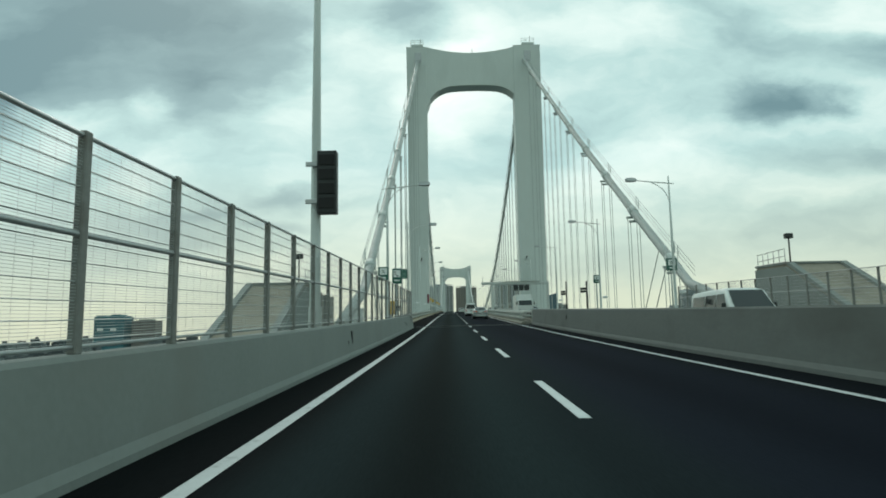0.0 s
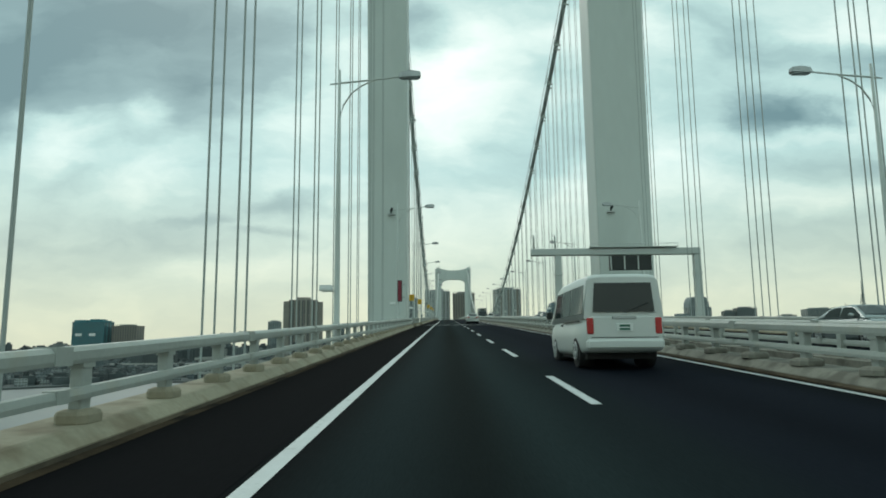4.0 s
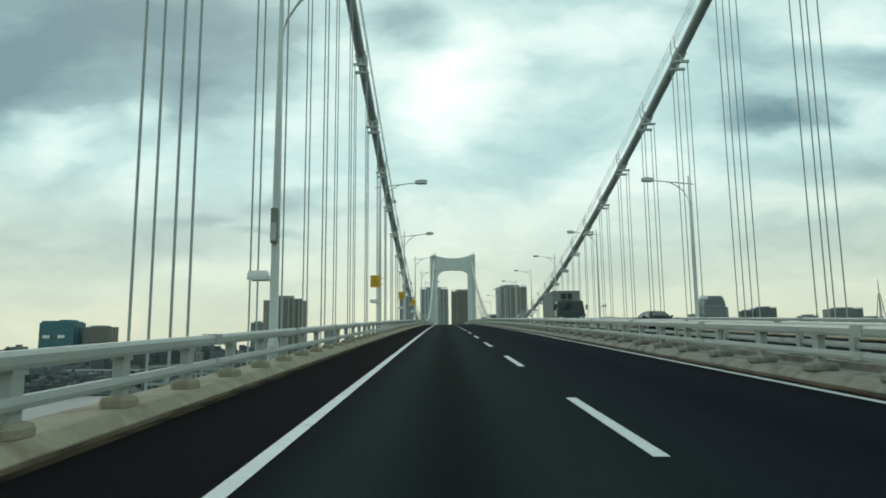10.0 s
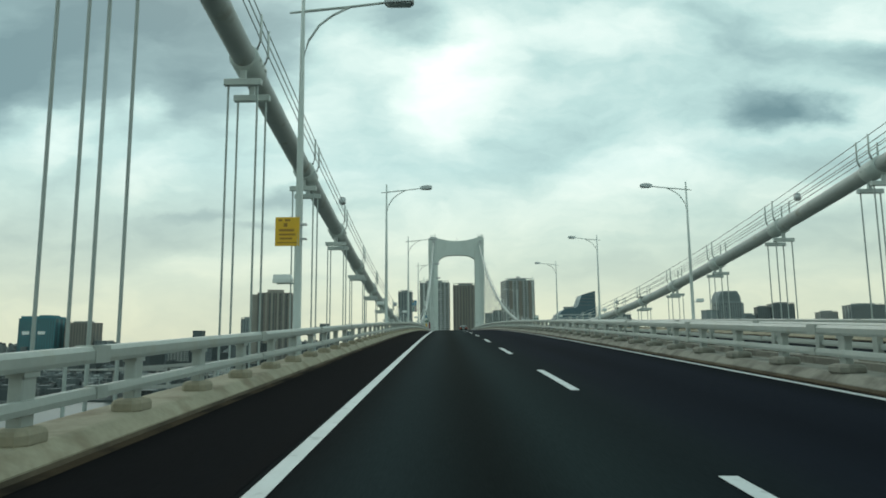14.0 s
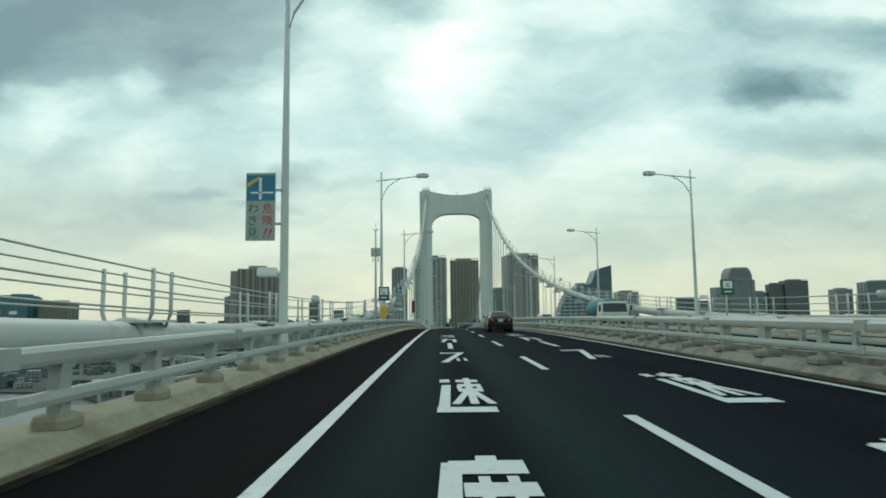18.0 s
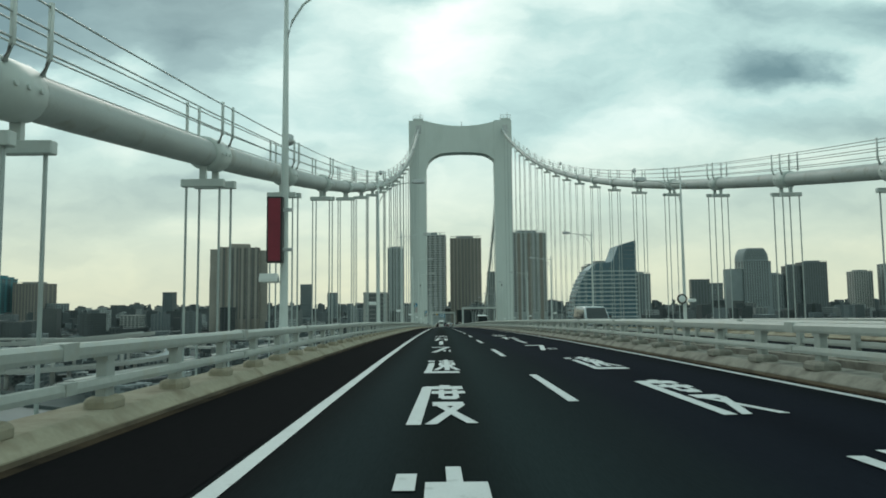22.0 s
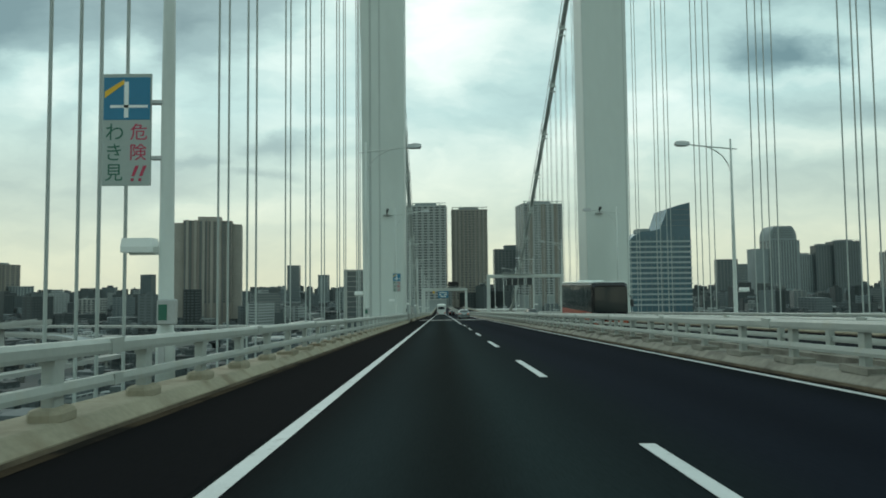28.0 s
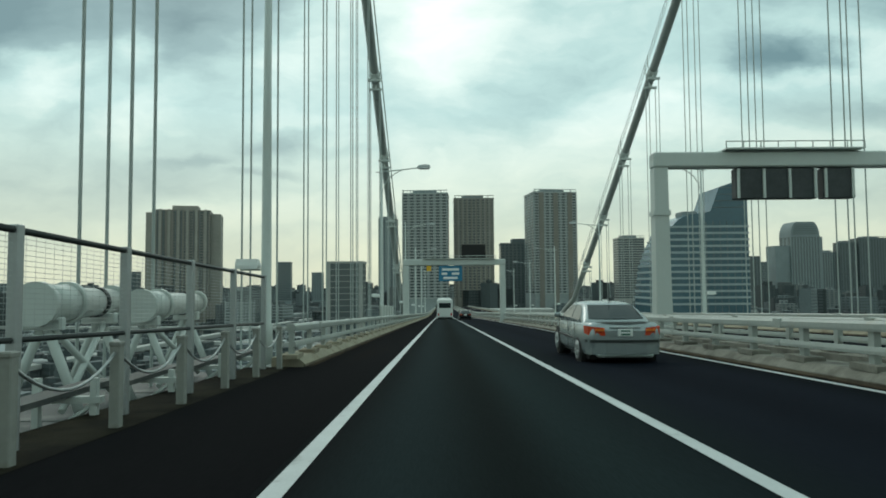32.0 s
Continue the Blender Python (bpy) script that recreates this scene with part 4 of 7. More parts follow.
lamp0 = street_lamp()
POST_L, POST_R = -12.66, 11.9
first = True
for y in LAMP_Y:
    for x, turn in ((POST_L, 0), (POST_R, 180)):
        if y < -404:
            x = math.copysign(10.75, x)
        zb = deck_z(11.0, y) - (0.70 if -240 < y < -10 else 0.30) if y > -404 else deck_z(9, y) + 0.2
        if first:
            lamp0.matrix_basis = pose(x, y, zb)
            first = False
        else:
            copy_thing(lamp0, pose(x, y, zb, 0, 0, turn))
        if y > -404:
            bk = tagged(part("lamp_bracket", box(min(x, math.copysign(12.2, x)) - 0.3, max(x, math.copysign(12.2, x)) + 0.3, y - 0.35, y + 0.35, zb - 0.4, zb - 0.004), M_STEEL),
                        "white steel bracket carrying a street lamp", "bracket", "lamp brackets", "structure")

# ---- city ----
def facade_material(name, wall):
    """Wall of a far block: paint with soft stains; its windows are geometry."""
    return material(name, wall, 0.8, vary=0.15, scale=0.05, fine=0.4)


# Grey, brown and dark wall colours are raised to paint in distance haze.
M_TOWERGREY = facade_material("grey_facade", (0.29, 0.33, 0.325))
M_BROWN = facade_material("brown_facade", (0.205, 0.19, 0.165))
M_BROWN2 = facade_material("brown_grey_facade", (0.285, 0.275, 0.245))
M_TEALF = facade_material("teal_facade", (0.055, 0.19, 0.22))
M_PALE = facade_material("pale_facade", (0.34, 0.35, 0.33))
M_MID = facade_material("mid_grey_facade", (0.215, 0.255, 0.26))
M_DKF = facade_material("dark_facade", (0.115, 0.14, 0.145))
M_BALC = facade_material("balcony_white", (0.42, 0.44, 0.43))
M_WIN = glassy("far_window_glass", (0.075, 0.095, 0.10), 0.2)
M_BLUEGLASS = material("blue_curtain_wall", (0.045, 0.105, 0.135), 0.22, vary=0.25, scale=0.06, fine=0.35, spec=0.5)


def high_rise(name, label, x, y, w, d, top, wall, floors, bays, turn=0, win="window", bands=None, roof=1, side=3, fill=(0.55, 0.6)):
    """A tower block on its own ground with a window for every bay and floor, roof edge and plant rooms."""
    b = thing(name, label, "building", (x, y, WATER_Z + 2), turn=turn)
    h = top - (WATER_Z + 2)
    part("wall", box(-w / 2, w / 2, -d / 2, d / 2, 0, h), wall, b)
    fh = h / floors
    bw = w / bays
    wm = bmesh.new()
    for f in range(int(floors * 0.25), floors):
        z = f * fh + fh * (1 - fill[1]) / 2
        if win == "band":
            add_box(wm, -w / 2 * 0.97, w / 2 * 0.97, -d / 2 - 0.15, -d / 2 + 0.3, z, z + fh * fill[1])
        else:
            for i in range(bays):
                xx = -w / 2 + (i + (1 - fill[0]) / 2) * bw
                add_box(wm, xx, xx + bw * fill[0], -d / 2 - 0.15, -d / 2 + 0.3, z, z + fh * fill[1])
        for s in (-1, 1):
            for i in range(side):
                yy = -d / 2 + (i + 0.2) * d / side
                add_box(wm, s * w / 2 - 0.2, s * w / 2 + 0.2, yy, yy + 0.6 * d / side, z, z + fh * fill[1])
    tagged(part("glazing", wm, M_WIN, b, "rows of dark windows"), kind="stuff")
    if bands:
        bb = bmesh.new()
        for f in range(int(floors * 0.25), floors + 1):
            add_box(bb, -w / 2 - 0.1, w / 2 + 0.1, -d / 2 - 1.2, -d / 2, f * fh - 0.5, f * fh + 0.5)
        tagged(part("balcony_front", bb, bands, b, "pale balcony fronts"), kind="stuff")
    part("roof_edge", box(-w / 2 - 0.4, w / 2 + 0.4, -d / 2 - 0.4, d / 2 + 0.4, h, h + 1.4), wall, b)
    if roof:
        part("plant_room", box(-w * 0.28, w * 0.25, -d * 0.3, d * 0.3, h + 1.4, h + 5.5), M_MID, b)
        mm = bmesh.new()
        for i in range(6):
            add_box(mm, -w / 2 + (i + 0.1) * w / 6, -w / 2 + (i + 0.2) * w / 6, -d / 2, -d / 2 + 1, h + 1.4, h + 4.0)
        add_box(mm, -w / 2, w / 2, -d / 2, -d / 2 + 0.8, h + 3.6, h + 4.4)
        part("roof_frame", mm, wall, b)
    return b


def pillars(b, w, d, h, mat_, n, wide):
    pm = bmesh.new()
    for i in range(n):
        x = -w / 2 + (i + 0.5) * w / n
        add_box(pm, x - wide / 2, x + wide / 2, -d / 2 - 1.3, -d / 2 + 0.1, 0, h)
    tagged(part("ribbed_cladding", pm, mat_, b), kind="stuff")


H0 = -(WATER_Z + 2)
b = high_rise("residential_tower", "brown residential high-rise with vertical ribs", 31, 1085, 47, 40, 93.5, M_BROWN2, 46, 9, roof=1)
pillars(b, 47, 40, 93.5 + H0, M_BROWN, 8, 1.8)
b = high_rise("residential_tower", "grey residential high-rise with pale balcony bands", 128.5, 1110, 54, 44, 103.5, M_TOWERGREY, 48, 8, bands=M_BALC, roof=1, turn=8)
pillars(b, 54, 44, 103.5 + H0, M_BROWN, 3, 6.0)
high_rise("residential_tower", "pale grey high-rise with glass and balcony bands", -25.5, 1060, 52, 40, 96.5, M_TOWERGREY, 46, 7, bands=M_BALC, roof=1, turn=-3)
b = high_rise("residential_tower", "broad dark brown high-rise with stepped vertical faces", -327, 1110, 62, 50, 84, M_BROWN, 42, 10, turn=14, roof=0)
pillars(b, 62, 50, 86 + H0, M_BROWN2, 6, 3.2)
# Raised dark strips stand in for the shade of narrow vertical recesses.
for k in range(9):
    part("vertical_recess", box(-29.5 + k * 6.9, -28.5 + k * 6.9, -25.5, -24.9, 10, 85 + H0), M_DKF, b)
part("side_wing", box(-43, -31, -18, 20, 0, 82.5 + H0), M_BROWN2, b)
part("side_wing", box(31, 43, -14, 22, 0, 82 + H0), M_BROWN2, b)
part("roof_crown", box(-14, 16, -12, 12, 86 + H0, 92 + H0), M_BROWN2, b)
b = high_rise("office_block", "dark grey office block with a stepped flat top", 91, 1190, 37, 30, 46.5, M_DKF, 28, 7, roof=0)
part("roof_block", box(-3, 18.3, -14.8, 12, 47.6 + H0, 53.5 + H0), M_DKF, b)
high_rise("office_block", "slim pale grey tower block", -105, 1500, 34, 30, 112, M_MID, 40, 5)
high_rise("office_block", "black glass and white-framed mid-rise block", -76, 763, 25, 22, 8, M_PALE, 16, 1, roof=0, fill=(0.8, 0.9))
high_rise("office_block", "pale low apartment block", 20, 640, 60, 20, -22, M_PALE, 12, 14, roof=0)
tb = high_rise("office_block", "teal glass office block with a stepped top and pale signs", -1047, 1585, 92, 60, 58, M_TEALF, 24, 14, roof=0)
for a_, b_, h_ in ((-44, -10, 7), (2, 30, 9), (34, 45, 5)):
    part("roof_block", box(a_, b_, -24, 20, 58 + H0, 58 + H0 + h_), M_TEALF, tb)
for a_ in (-26, 14):
    part("sign_panel", box(a_ - 9, a_ + 9, -31.2, -30.3, 18 + H0, 26 + H0), M_WHITE, tb)
high_rise("office_block", "brown brick office block", -950, 1600, 72, 50, 46, M_BROWN, 22, 10)
b = high_rise("tower_block", "grey tower with a rounded stepped top", 801.5, 1775, 64, 50, 93, M_MID, 40, 10, roof=0)
crown = []
for u in range(9):
    a_ = u / 8
    ww, hh = 32 - 11.5 * a_ ** 2.2, 94.4 + H0 + 32 * a_ ** 0.85
    crown.append([(-ww, -25, hh), (ww, -25, hh), (ww, 25, hh), (-ww, 25, hh)])
part("rounded_top", loft(crown), M_MID, b)
for k in range(6):
    part("crown_band", box(-29 + k * 1.5, 29 - k * 1.5, -25.5, -24.6, 98.5 + H0 + k * 4.0, 99.9 + H0 + k * 4.0), M_DKF, b)
part("side_wing", box(-65, -32.3, -20, 22, 0, 73.5 + H0), M_MID, b)
part("side_wing", box(32.3, 41, -20, 22, 0, 93 + H0), M_MID, b)
RNG = random.Random(7)
for x, y, w, top, mat_, lab in ((957, 1775, 60, 88, M_DKF, "dark wide office tower"), (907, 1780, 38, 79, M_DKF, "dark office tower"), (560, 1510, 38, 39, M_DKF, "dark office tower"), (1130, 1850, 50, 66, M_PALE, "pale office tower"), (864, 1790, 44, 58, M_MID, "grey office tower"), (690, 1750, 40, 36, M_MID, "grey office tower"),
                                (520, 1800, 26, 52, M_MID, "grey office tower"), (1210, 1800, 90, 84, M_MID, "grey office tower"),
                                (1350, 1900, 70, 60, M_DKF, "dark office tower"), (-490, 1500, 36, 50, M_MID, "slim grey tower"), (-330, 1650, 26, 40, M_MID, "grey stepped office block"),
                                (-300, 1850, 24, 22, M_MID, "grey office block"), (-760, 1900, 30, 28, M_DKF, "dark tower block"), (-900, 1600, 44, 0, M_MID, "grey slab block"),
                                (280, 1300, 40, 60, M_PALE, "pale apartment tower"), (330, 1350, 60, 35, M_PALE, "pale apartment block"), (-160, 1250, 26, -14, M_MID, "grey office block"),
                                (420, 1500, 50, 52, M_MID, "grey office tower"), (-560, 1250, 34, -22, M_PALE, "pale apartment block"), (230, 950, 40, 0, M_PALE, "pale apartment block")):
    high_rise("tower_block", lab + " in the hazy distance", x, y, w, w * 0.7, top, mat_, max(8, int((top + 60) / 3.6)), max(4, int(w / 6)), roof=int(top > 40), turn=RNG.uniform(-12, 12), win=RNG.choice(("window", "band")))


def sail_building():
    """Blue glass office block whose roof sweeps up to a point."""
    b = thing("glass_office_building", "blue glass office building with a sweeping sail-shaped top", "building", (160, 700, WATER_Z + 2))
    prof = [(-43, 0), (-42.5, 45), (-40, 63), (-35, 76), (-30, 85), (-24, 91), (-18, 94), (-8, 94.8), (-4.5, 96), (-2, 102), (1, 110.5), (9, 113.2), (18, 115.5), (18, 0)]
    part("glass_body", loft([[(x, -14, z) for x, z in prof], [(x, 16, z) for x, z in prof]]), M_BLUEGLASS, b)
    bb = bmesh.new()
    for f in range(10, 23):
        z = f * 3.9
        x0 = -42.0
        for (xa, za), (xb, zb) in zip(prof[:9], prof[1:10]):
            if za <= z <= zb:
                x0 = xa + (xb - xa) * (z - za) / (zb - za)
        add_box(bb, x0 - 0.2, 18.3, -14.5, -13.8, z, z + 1.3)
        add_box(bb, x0 - 0.3, x0 + 0.4, -14.4, 16, z, z + 1.3)
        add_box(bb, 17.7, 18.4, -14.4, 16, z, z + 1.3)
    tagged(part("floor_banding", bb, M_BANDING, b, "pale horizontal floor bands"), kind="stuff")
    mm = bmesh.new()
    for k in range(8):
        add_box(mm, -16 + k * 4.2, -15.7 + k * 4.2, -14.25, -13.9, 30, 90)
    for z, x0 in ((98, -3.5), (102, -1.8), (106, -0.4), (110, 1.2)):
        add_box(mm, x0, 18, -14.2, -13.9, z, z + 0.35)
    tagged(part("mullion", mm, M_DKF, b), kind="stuff")
    part("roof_plant", box(-18, -9, -4, 8, 93.5, 96.8), M_MID, b)
    return b


M_BANDING = facade_material("pale_blue_banding", (0.30, 0.36, 0.37))
sail_building()

sp = thing("broadcast_tower", "slender dark lattice broadcast tower far off", "tower", (1960, 2760, WATER_Z + 2))
lat = bmesh.new()
for s0, s1 in ((-1, -1), (1, -1), (1, 1), (-1, 1)):
    add_tube(lat, [(s0 * 40, s1 * 40, 0), (s0 * 20, s1 * 20, 90), (s0 * 9, s1 * 9, 180), (s0 * 3, s1 * 3, 255)], [4, 3, 2, 1.5], 5)
part("lattice", lat, M_DKF, sp)
part("mast", tube([(0, 0, 240), (0, 0, 320)], [2.5, 1.0], 6), M_DKF, sp)
part("deck", box(-16, 16, -16, 16, 122, 134, 2), M_MID, sp)

# curved loop ramp over the waterfront
RAMP = (-296.0, 600.0, 66.0)
ramp = thing("loop_ramp", "pale concrete expressway ramp winding in a loop on piers", "ramp", (RAMP[0], RAMP[1], WATER_Z + 2), kind="structure")
N_R = 84


def ramp_at(k, off, lift):
    a_ = radians(-200 + k * 6.5)
    rr_ = RAMP[2] + off
    return (rr_ * math.cos(a_), rr_ * math.sin(a_), 6.0 + k * 0.36 + lift)


part("ramp_deck", loft([[ramp_at(k, o, l) for o, l in ((-6, 0), (6, 0), (6, 1.3), (4, 2.0), (-4, 2.0), (-6, 1.3))] for k in range(N_R)]), M_PALE, ramp)
for o in (-6, 6):
    part("ramp_parapet", loft([[ramp_at(k, o + d_, l) for d_, l in ((-0.25, 1.3), (0.25, 1.3), (0.25, 2.9), (-0.25, 2.9))] for k in range(N_R)]), M_PALE, ramp)
part("ramp_road", loft([[ramp_at(k, o, l) for o, l in ((-5.6, 2.0), (5.6, 2.0), (5.6, 2.1), (-5.6, 2.1))] for k in range(N_R)]), M_MID, ramp)
for k in range(2, N_R, 6):
    p_ = ramp_at(k, 0, 0.3)
    part("pier", tube([(p_[0], p_[1], 0), (p_[0], p_[1], p_[2])], [1.6, 1.4], 8), M_PALE, ramp)
for k, (xa, ya, xb, yb_, w) in enumerate(((-470, 860, -90, 760, 9), (-240, 480, -170, 1100, 9), (-700, 1000, -60, 900, 12), (90, 520, 700, 760, 12))):
    d_ = Vector((xb - xa, yb_ - ya, 0))
    n_ = Vector((-d_.y, d_.x, 0)).normalized() * w / 2
    via = thing("viaduct", "pale elevated road crossing the waterfront on piers", "viaduct", (xa, ya, WATER_Z + 2), "viaducts", "structure")
    part("viaduct_deck", loft([[(p_.x + s_ * n_.x, p_.y + s_ * n_.y, 9 + k + l) for s_, l in ((-1, 0), (1, 0), (1, 2.6), (-1, 2.6))] for p_ in (Vector((0, 0, 0)), d_)]), M_PALE, via)
    for i in range(int(d_.length / 40)):
        p_ = d_ * ((i + 0.5) / int(d_.length / 40))
        part("pier", box(p_.x - 1.5, p_.x + 1.5, p_.y - 1.5, p_.y + 1.5, 0, 9.2 + k), M_PALE, via)


def city_material(name, base):
    """Small far blocks: storeys and bays of windows, every block a shade of its own, plain roofs."""
    m = material(name, base, 0.85, vary=0.2, scale=0.05, fine=0.5)
    nt = m.node_tree
    bsdf = [n for n in nt.nodes if n.type == "BSDF_PRINCIPLED"][0]
    src = bsdf.inputs["Base Color"].links[0].from_socket
    geo = nt.nodes.new("ShaderNodeNewGeometry")

    def calc(op, a, b):
        n = nt.nodes.new("ShaderNodeMath")
        n.operation = op
        for k, v in enumerate((a, b)):
            if isinstance(v, (int, float)):
                n.inputs[k].default_value = v
            else:
                nt.links.new(v, n.inputs[k])
        return n.outputs[0]

    pos, nor = nt.nodes.new("ShaderNodeSeparateXYZ"), nt.nodes.new("ShaderNodeSeparateXYZ")
    nt.links.new(geo.outputs["Position"], pos.inputs[0])
    nt.links.new(geo.outputs["Normal"], nor.inputs[0])
    floor_ = calc("LESS_THAN", calc("FRACT", calc("MULTIPLY", calc("ADD", pos.outputs[2], 70.0), 0.29), 0.0), 0.5)
    bay = calc("LESS_THAN", calc("FRACT", calc("MULTIPLY", calc("ADD", calc("ADD", pos.outputs[0], pos.outputs[1]), 9000.0), 0.21), 0.0), 0.62)
    wall = calc("LESS_THAN", nor.outputs[2], 0.5)
    win = calc("MULTIPLY", calc("MULTIPLY", floor_, bay), wall)
    shade = nt.nodes.new("ShaderNodeMapRange")
    nt.links.new(geo.outputs["Random Per Island"], shade.inputs[0])
    shade.inputs[3].default_value, shade.inputs[4].default_value = 0.35, 1.25
    mul = nt.nodes.new("ShaderNodeVectorMath")
    mul.operation = "SCALE"
    nt.links.new(src, mul.inputs[0])
    nt.links.new(shade.outputs[0], mul.inputs[3])
    mx = nt.nodes.new("ShaderNodeMix")
    mx.data_type = "RGBA"
    nt.links.new(win, mx.inputs[0])
    nt.links.new(mul.outputs[0], mx.inputs[6])
    mx.inputs[7].default_value = (0.075, 0.092, 0.096, 1)
    nt.links.new(mx.outputs[2], bsdf.inputs["Base Color"])
    return m


def shore_y(x):
    """The waterfront's y at this x."""
    for (xa, ya), (xb, yb_) in zip(shore[1:9], shore[2:10]):
        if xa <= x < xb:
            return ya + (yb_ - ya) * (x - xa) / (xb - xa)
    return -900.0


# the low sprawl of roofs, past counting
for name, mat_, seed, n in (("low_rise_city", city_material("pale_blocks", (0.27, 0.295, 0.29)), 1, 2600), ("low_rise_city", city_material("grey_blocks", (0.135, 0.16, 0.165)), 2, 4600), ("low_rise_city", city_material("dark_blocks", (0.066, 0.082, 0.084)), 3, 4200)):
    r = random.Random(seed)
    verts, faces = [], []

    def block(x, y, w, d, h, z0=WATER_Z + 2):
        k = len(verts)
        c, s = math.cos(x * 0.01), math.sin(x * 0.01)
        for dz in (0, h):
            for dx, dy in ((-w, -d), (w, -d), (w, d), (-w, d)):
                verts.append((x + c * dx / 2 - s * dy / 2, y + s * dx / 2 + c * dy / 2, z0 + dz))
        faces.extend(((k, k + 1, k + 5, k + 4), (k + 1, k + 2, k + 6, k + 5), (k + 2, k + 3, k + 7, k + 6), (k + 3, k, k + 4, k + 7), (k + 4, k + 5, k + 6, k + 7)))

    made = 0
    while made < n:
        y = -500 + 4800 * r.random() ** 1.5
        x = r.uniform(-1.1, 1.1) * max(y, 500) + r.uniform(-900, 700)
        if y < shore_y(x) + 15 or (abs(x) < 40 and y < 900):
            continue
        close = y < 1000
        w, d = (r.uniform(7, 20), r.uniform(7, 20)) if close else (r.uniform(10, 34), r.uniform(10, 30))
        if abs(math.hypot(x - RAMP[0], y - RAMP[1]) - RAMP[2]) < 10 + w * 0.7:
            continue
        far = min(1.0, y / 2500)
        h = r.uniform(5, 13) if close else r.uniform(6, 19) + (r.random() < 0.07 + 0.08 * far) * r.uniform(8, 40)
        block(x, y, w, d, h)
        if r.random() < 0.6:
            block(x + r.uniform(-4, 4), y, w * r.uniform(0.2, 0.5), d * 0.4, h + r.uniform(2, 5))
        made += 1
    me = bpy.data.meshes.new(name)
    me.from_pydata(verts, [], faces)
    me.materials.append(mat_)
    tagged(new(name, me), "sprawl of hazy low-rise city blocks on the waterfront", "city blocks", "", "stuff")


# ---- road joints ----
def with_fall(bm):
    """Tip a flat piece to the road's fall, as seen from x -6 or 6."""
    for v in bm.verts:
        v.co.z += 0.006 * (6.0 - abs(v.co.x))
    return bm


def sawtooth_joint(y, x0, x1):
    """Steel finger joint: two pale plates, each with a row of long dark slots between its fingers."""
    j = thing("expansion_joint", "grey steel finger joint across the asphalt carriageway", "road joint", (0, y, 0), "road joints", "structure")
    for o in (-0.34, 0.34):
        part("plate", with_fall(box(x0, x1, o - 0.32, o + 0.32, -0.05, 0.012)), M_JOINTPLATE, j, at=(0, 0, deck_z(-6, y + o)))
        bm = bmesh.new()
        n = int((x1 - x0) / 0.135)
        for i in range(n):
            x = x0 + (i + 0.5) * (x1 - x0) / n
            skew = 0.022 * (1 if o > 0 else -1)
            lo = [bm.verts.new((x + sx * 0.036 + sy * skew, sy * 0.24, 0.012)) for sx, sy in ((-1, -1), (1, -1), (1, 1), (-1, 1))]
            hi = [bm.verts.new((v.co.x, v.co.y, 0.017)) for v in lo]
            bm.faces.new(hi)
            for k in range(4):
                bm.faces.new((lo[k], lo[(k + 1) % 4], hi[(k + 1) % 4], hi[k]))
        tagged(part("slot", with_fall(bm), M_BLACK, j, "row of dark slots", at=(0, o, deck_z(-6, y + o))), kind="stuff")
    for o in (-0.74, 0.74):
        part("edge_bar", with_fall(box(x0, x1, o - 0.07, o + 0.07, -0.04, 0.010)), M_DARK, j, at=(0, 0, deck_z(-6, y + o)))


def plate_joint(y0, y1, x0, x1):
    """Wide modular joint: many narrow steel beams across the road, worn bright, with short cross pieces."""
    j = thing("expansion_joint", "wide modular expansion joint of worn steel beams across the road", "road joint", (0, (y0 + y1) / 2, 0), "road joints", "structure")
    r = random.Random(int(y0))
    n = 28
    ym = (y0 + y1) / 2
    for i in range(n):
        y = y0 + (i + 0.5 + r.uniform(-0.25, 0.25)) * (y1 - y0) / n
        w = r.choice((0.018, 0.028, 0.04))
        part("joint_beam", with_fall(box(x0 + r.uniform(0, 0.8), x1 - r.uniform(0, 0.5), -w, w, -0.03, 0.0068)), M_JOINT if r.random() < 0.55 else M_JOINTDARK, j, at=(0, y - ym, deck_z(-6, y) ))
    for k in range(6):
        x = x0 + (k + 0.6) * (x1 - x0) / 6
        for seg in range(3):
            ya = y0 + r.uniform(0.1, 0.9) + seg * (y1 - y0) / 3
            for o in (-0.05, 0.05):
                part("cross_piece", with_fall(box(x + o - 0.014, x + o + 0.014, -0.7, 0.7, -0.03, 0.0058)), M_JOINT, j, at=(0, ya + 0.5 - ym, deck_z(-6, ya + 0.5)))
    for k in range(70):
        x, y = r.uniform(x0 + 0.3, x1 - 0.9), r.uniform(y0 + 0.3, y1 - 0.3)
        part("wear_plate", with_fall(box(x, x + r.uniform(0.15, 0.6), -0.03, 0.03, -0.03, 0.0050)), M_JOINT if r.random() < 0.5 else M_JOINTDARK, j, at=(0, y - ym, deck_z(-6, y)))


M_JOINTPLATE = material("worn_joint_plate", (0.17, 0.185, 0.18), 0.6, 0.3, vary=0.3, scale=1.2, fine=16, stain=(0.08, 0.085, 0.08), stain_scale=1.5, stain_at=0.56)
M_JOINTDARK = material("dull_joint_steel", (0.055, 0.06, 0.062), 0.7, 0.3, vary=0.35, scale=1.5, fine=14)
M_JOINT = material("worn_joint_steel", (0.27, 0.29, 0.29), 0.6, 0.3, vary=0.35, scale=1.5, fine=14, stain=(0.05, 0.055, 0.055), stain_scale=1.6, stain_at=0.5)
sawtooth_joint(-405.6, -10.0, -1.15)
sawtooth_joint(-405.6, 1.15, 10.0)
plate_joint(-288.2, -278.8, -10.9, -1.9)
plate_joint(282.0, 291.2, -10.9, -1.9)


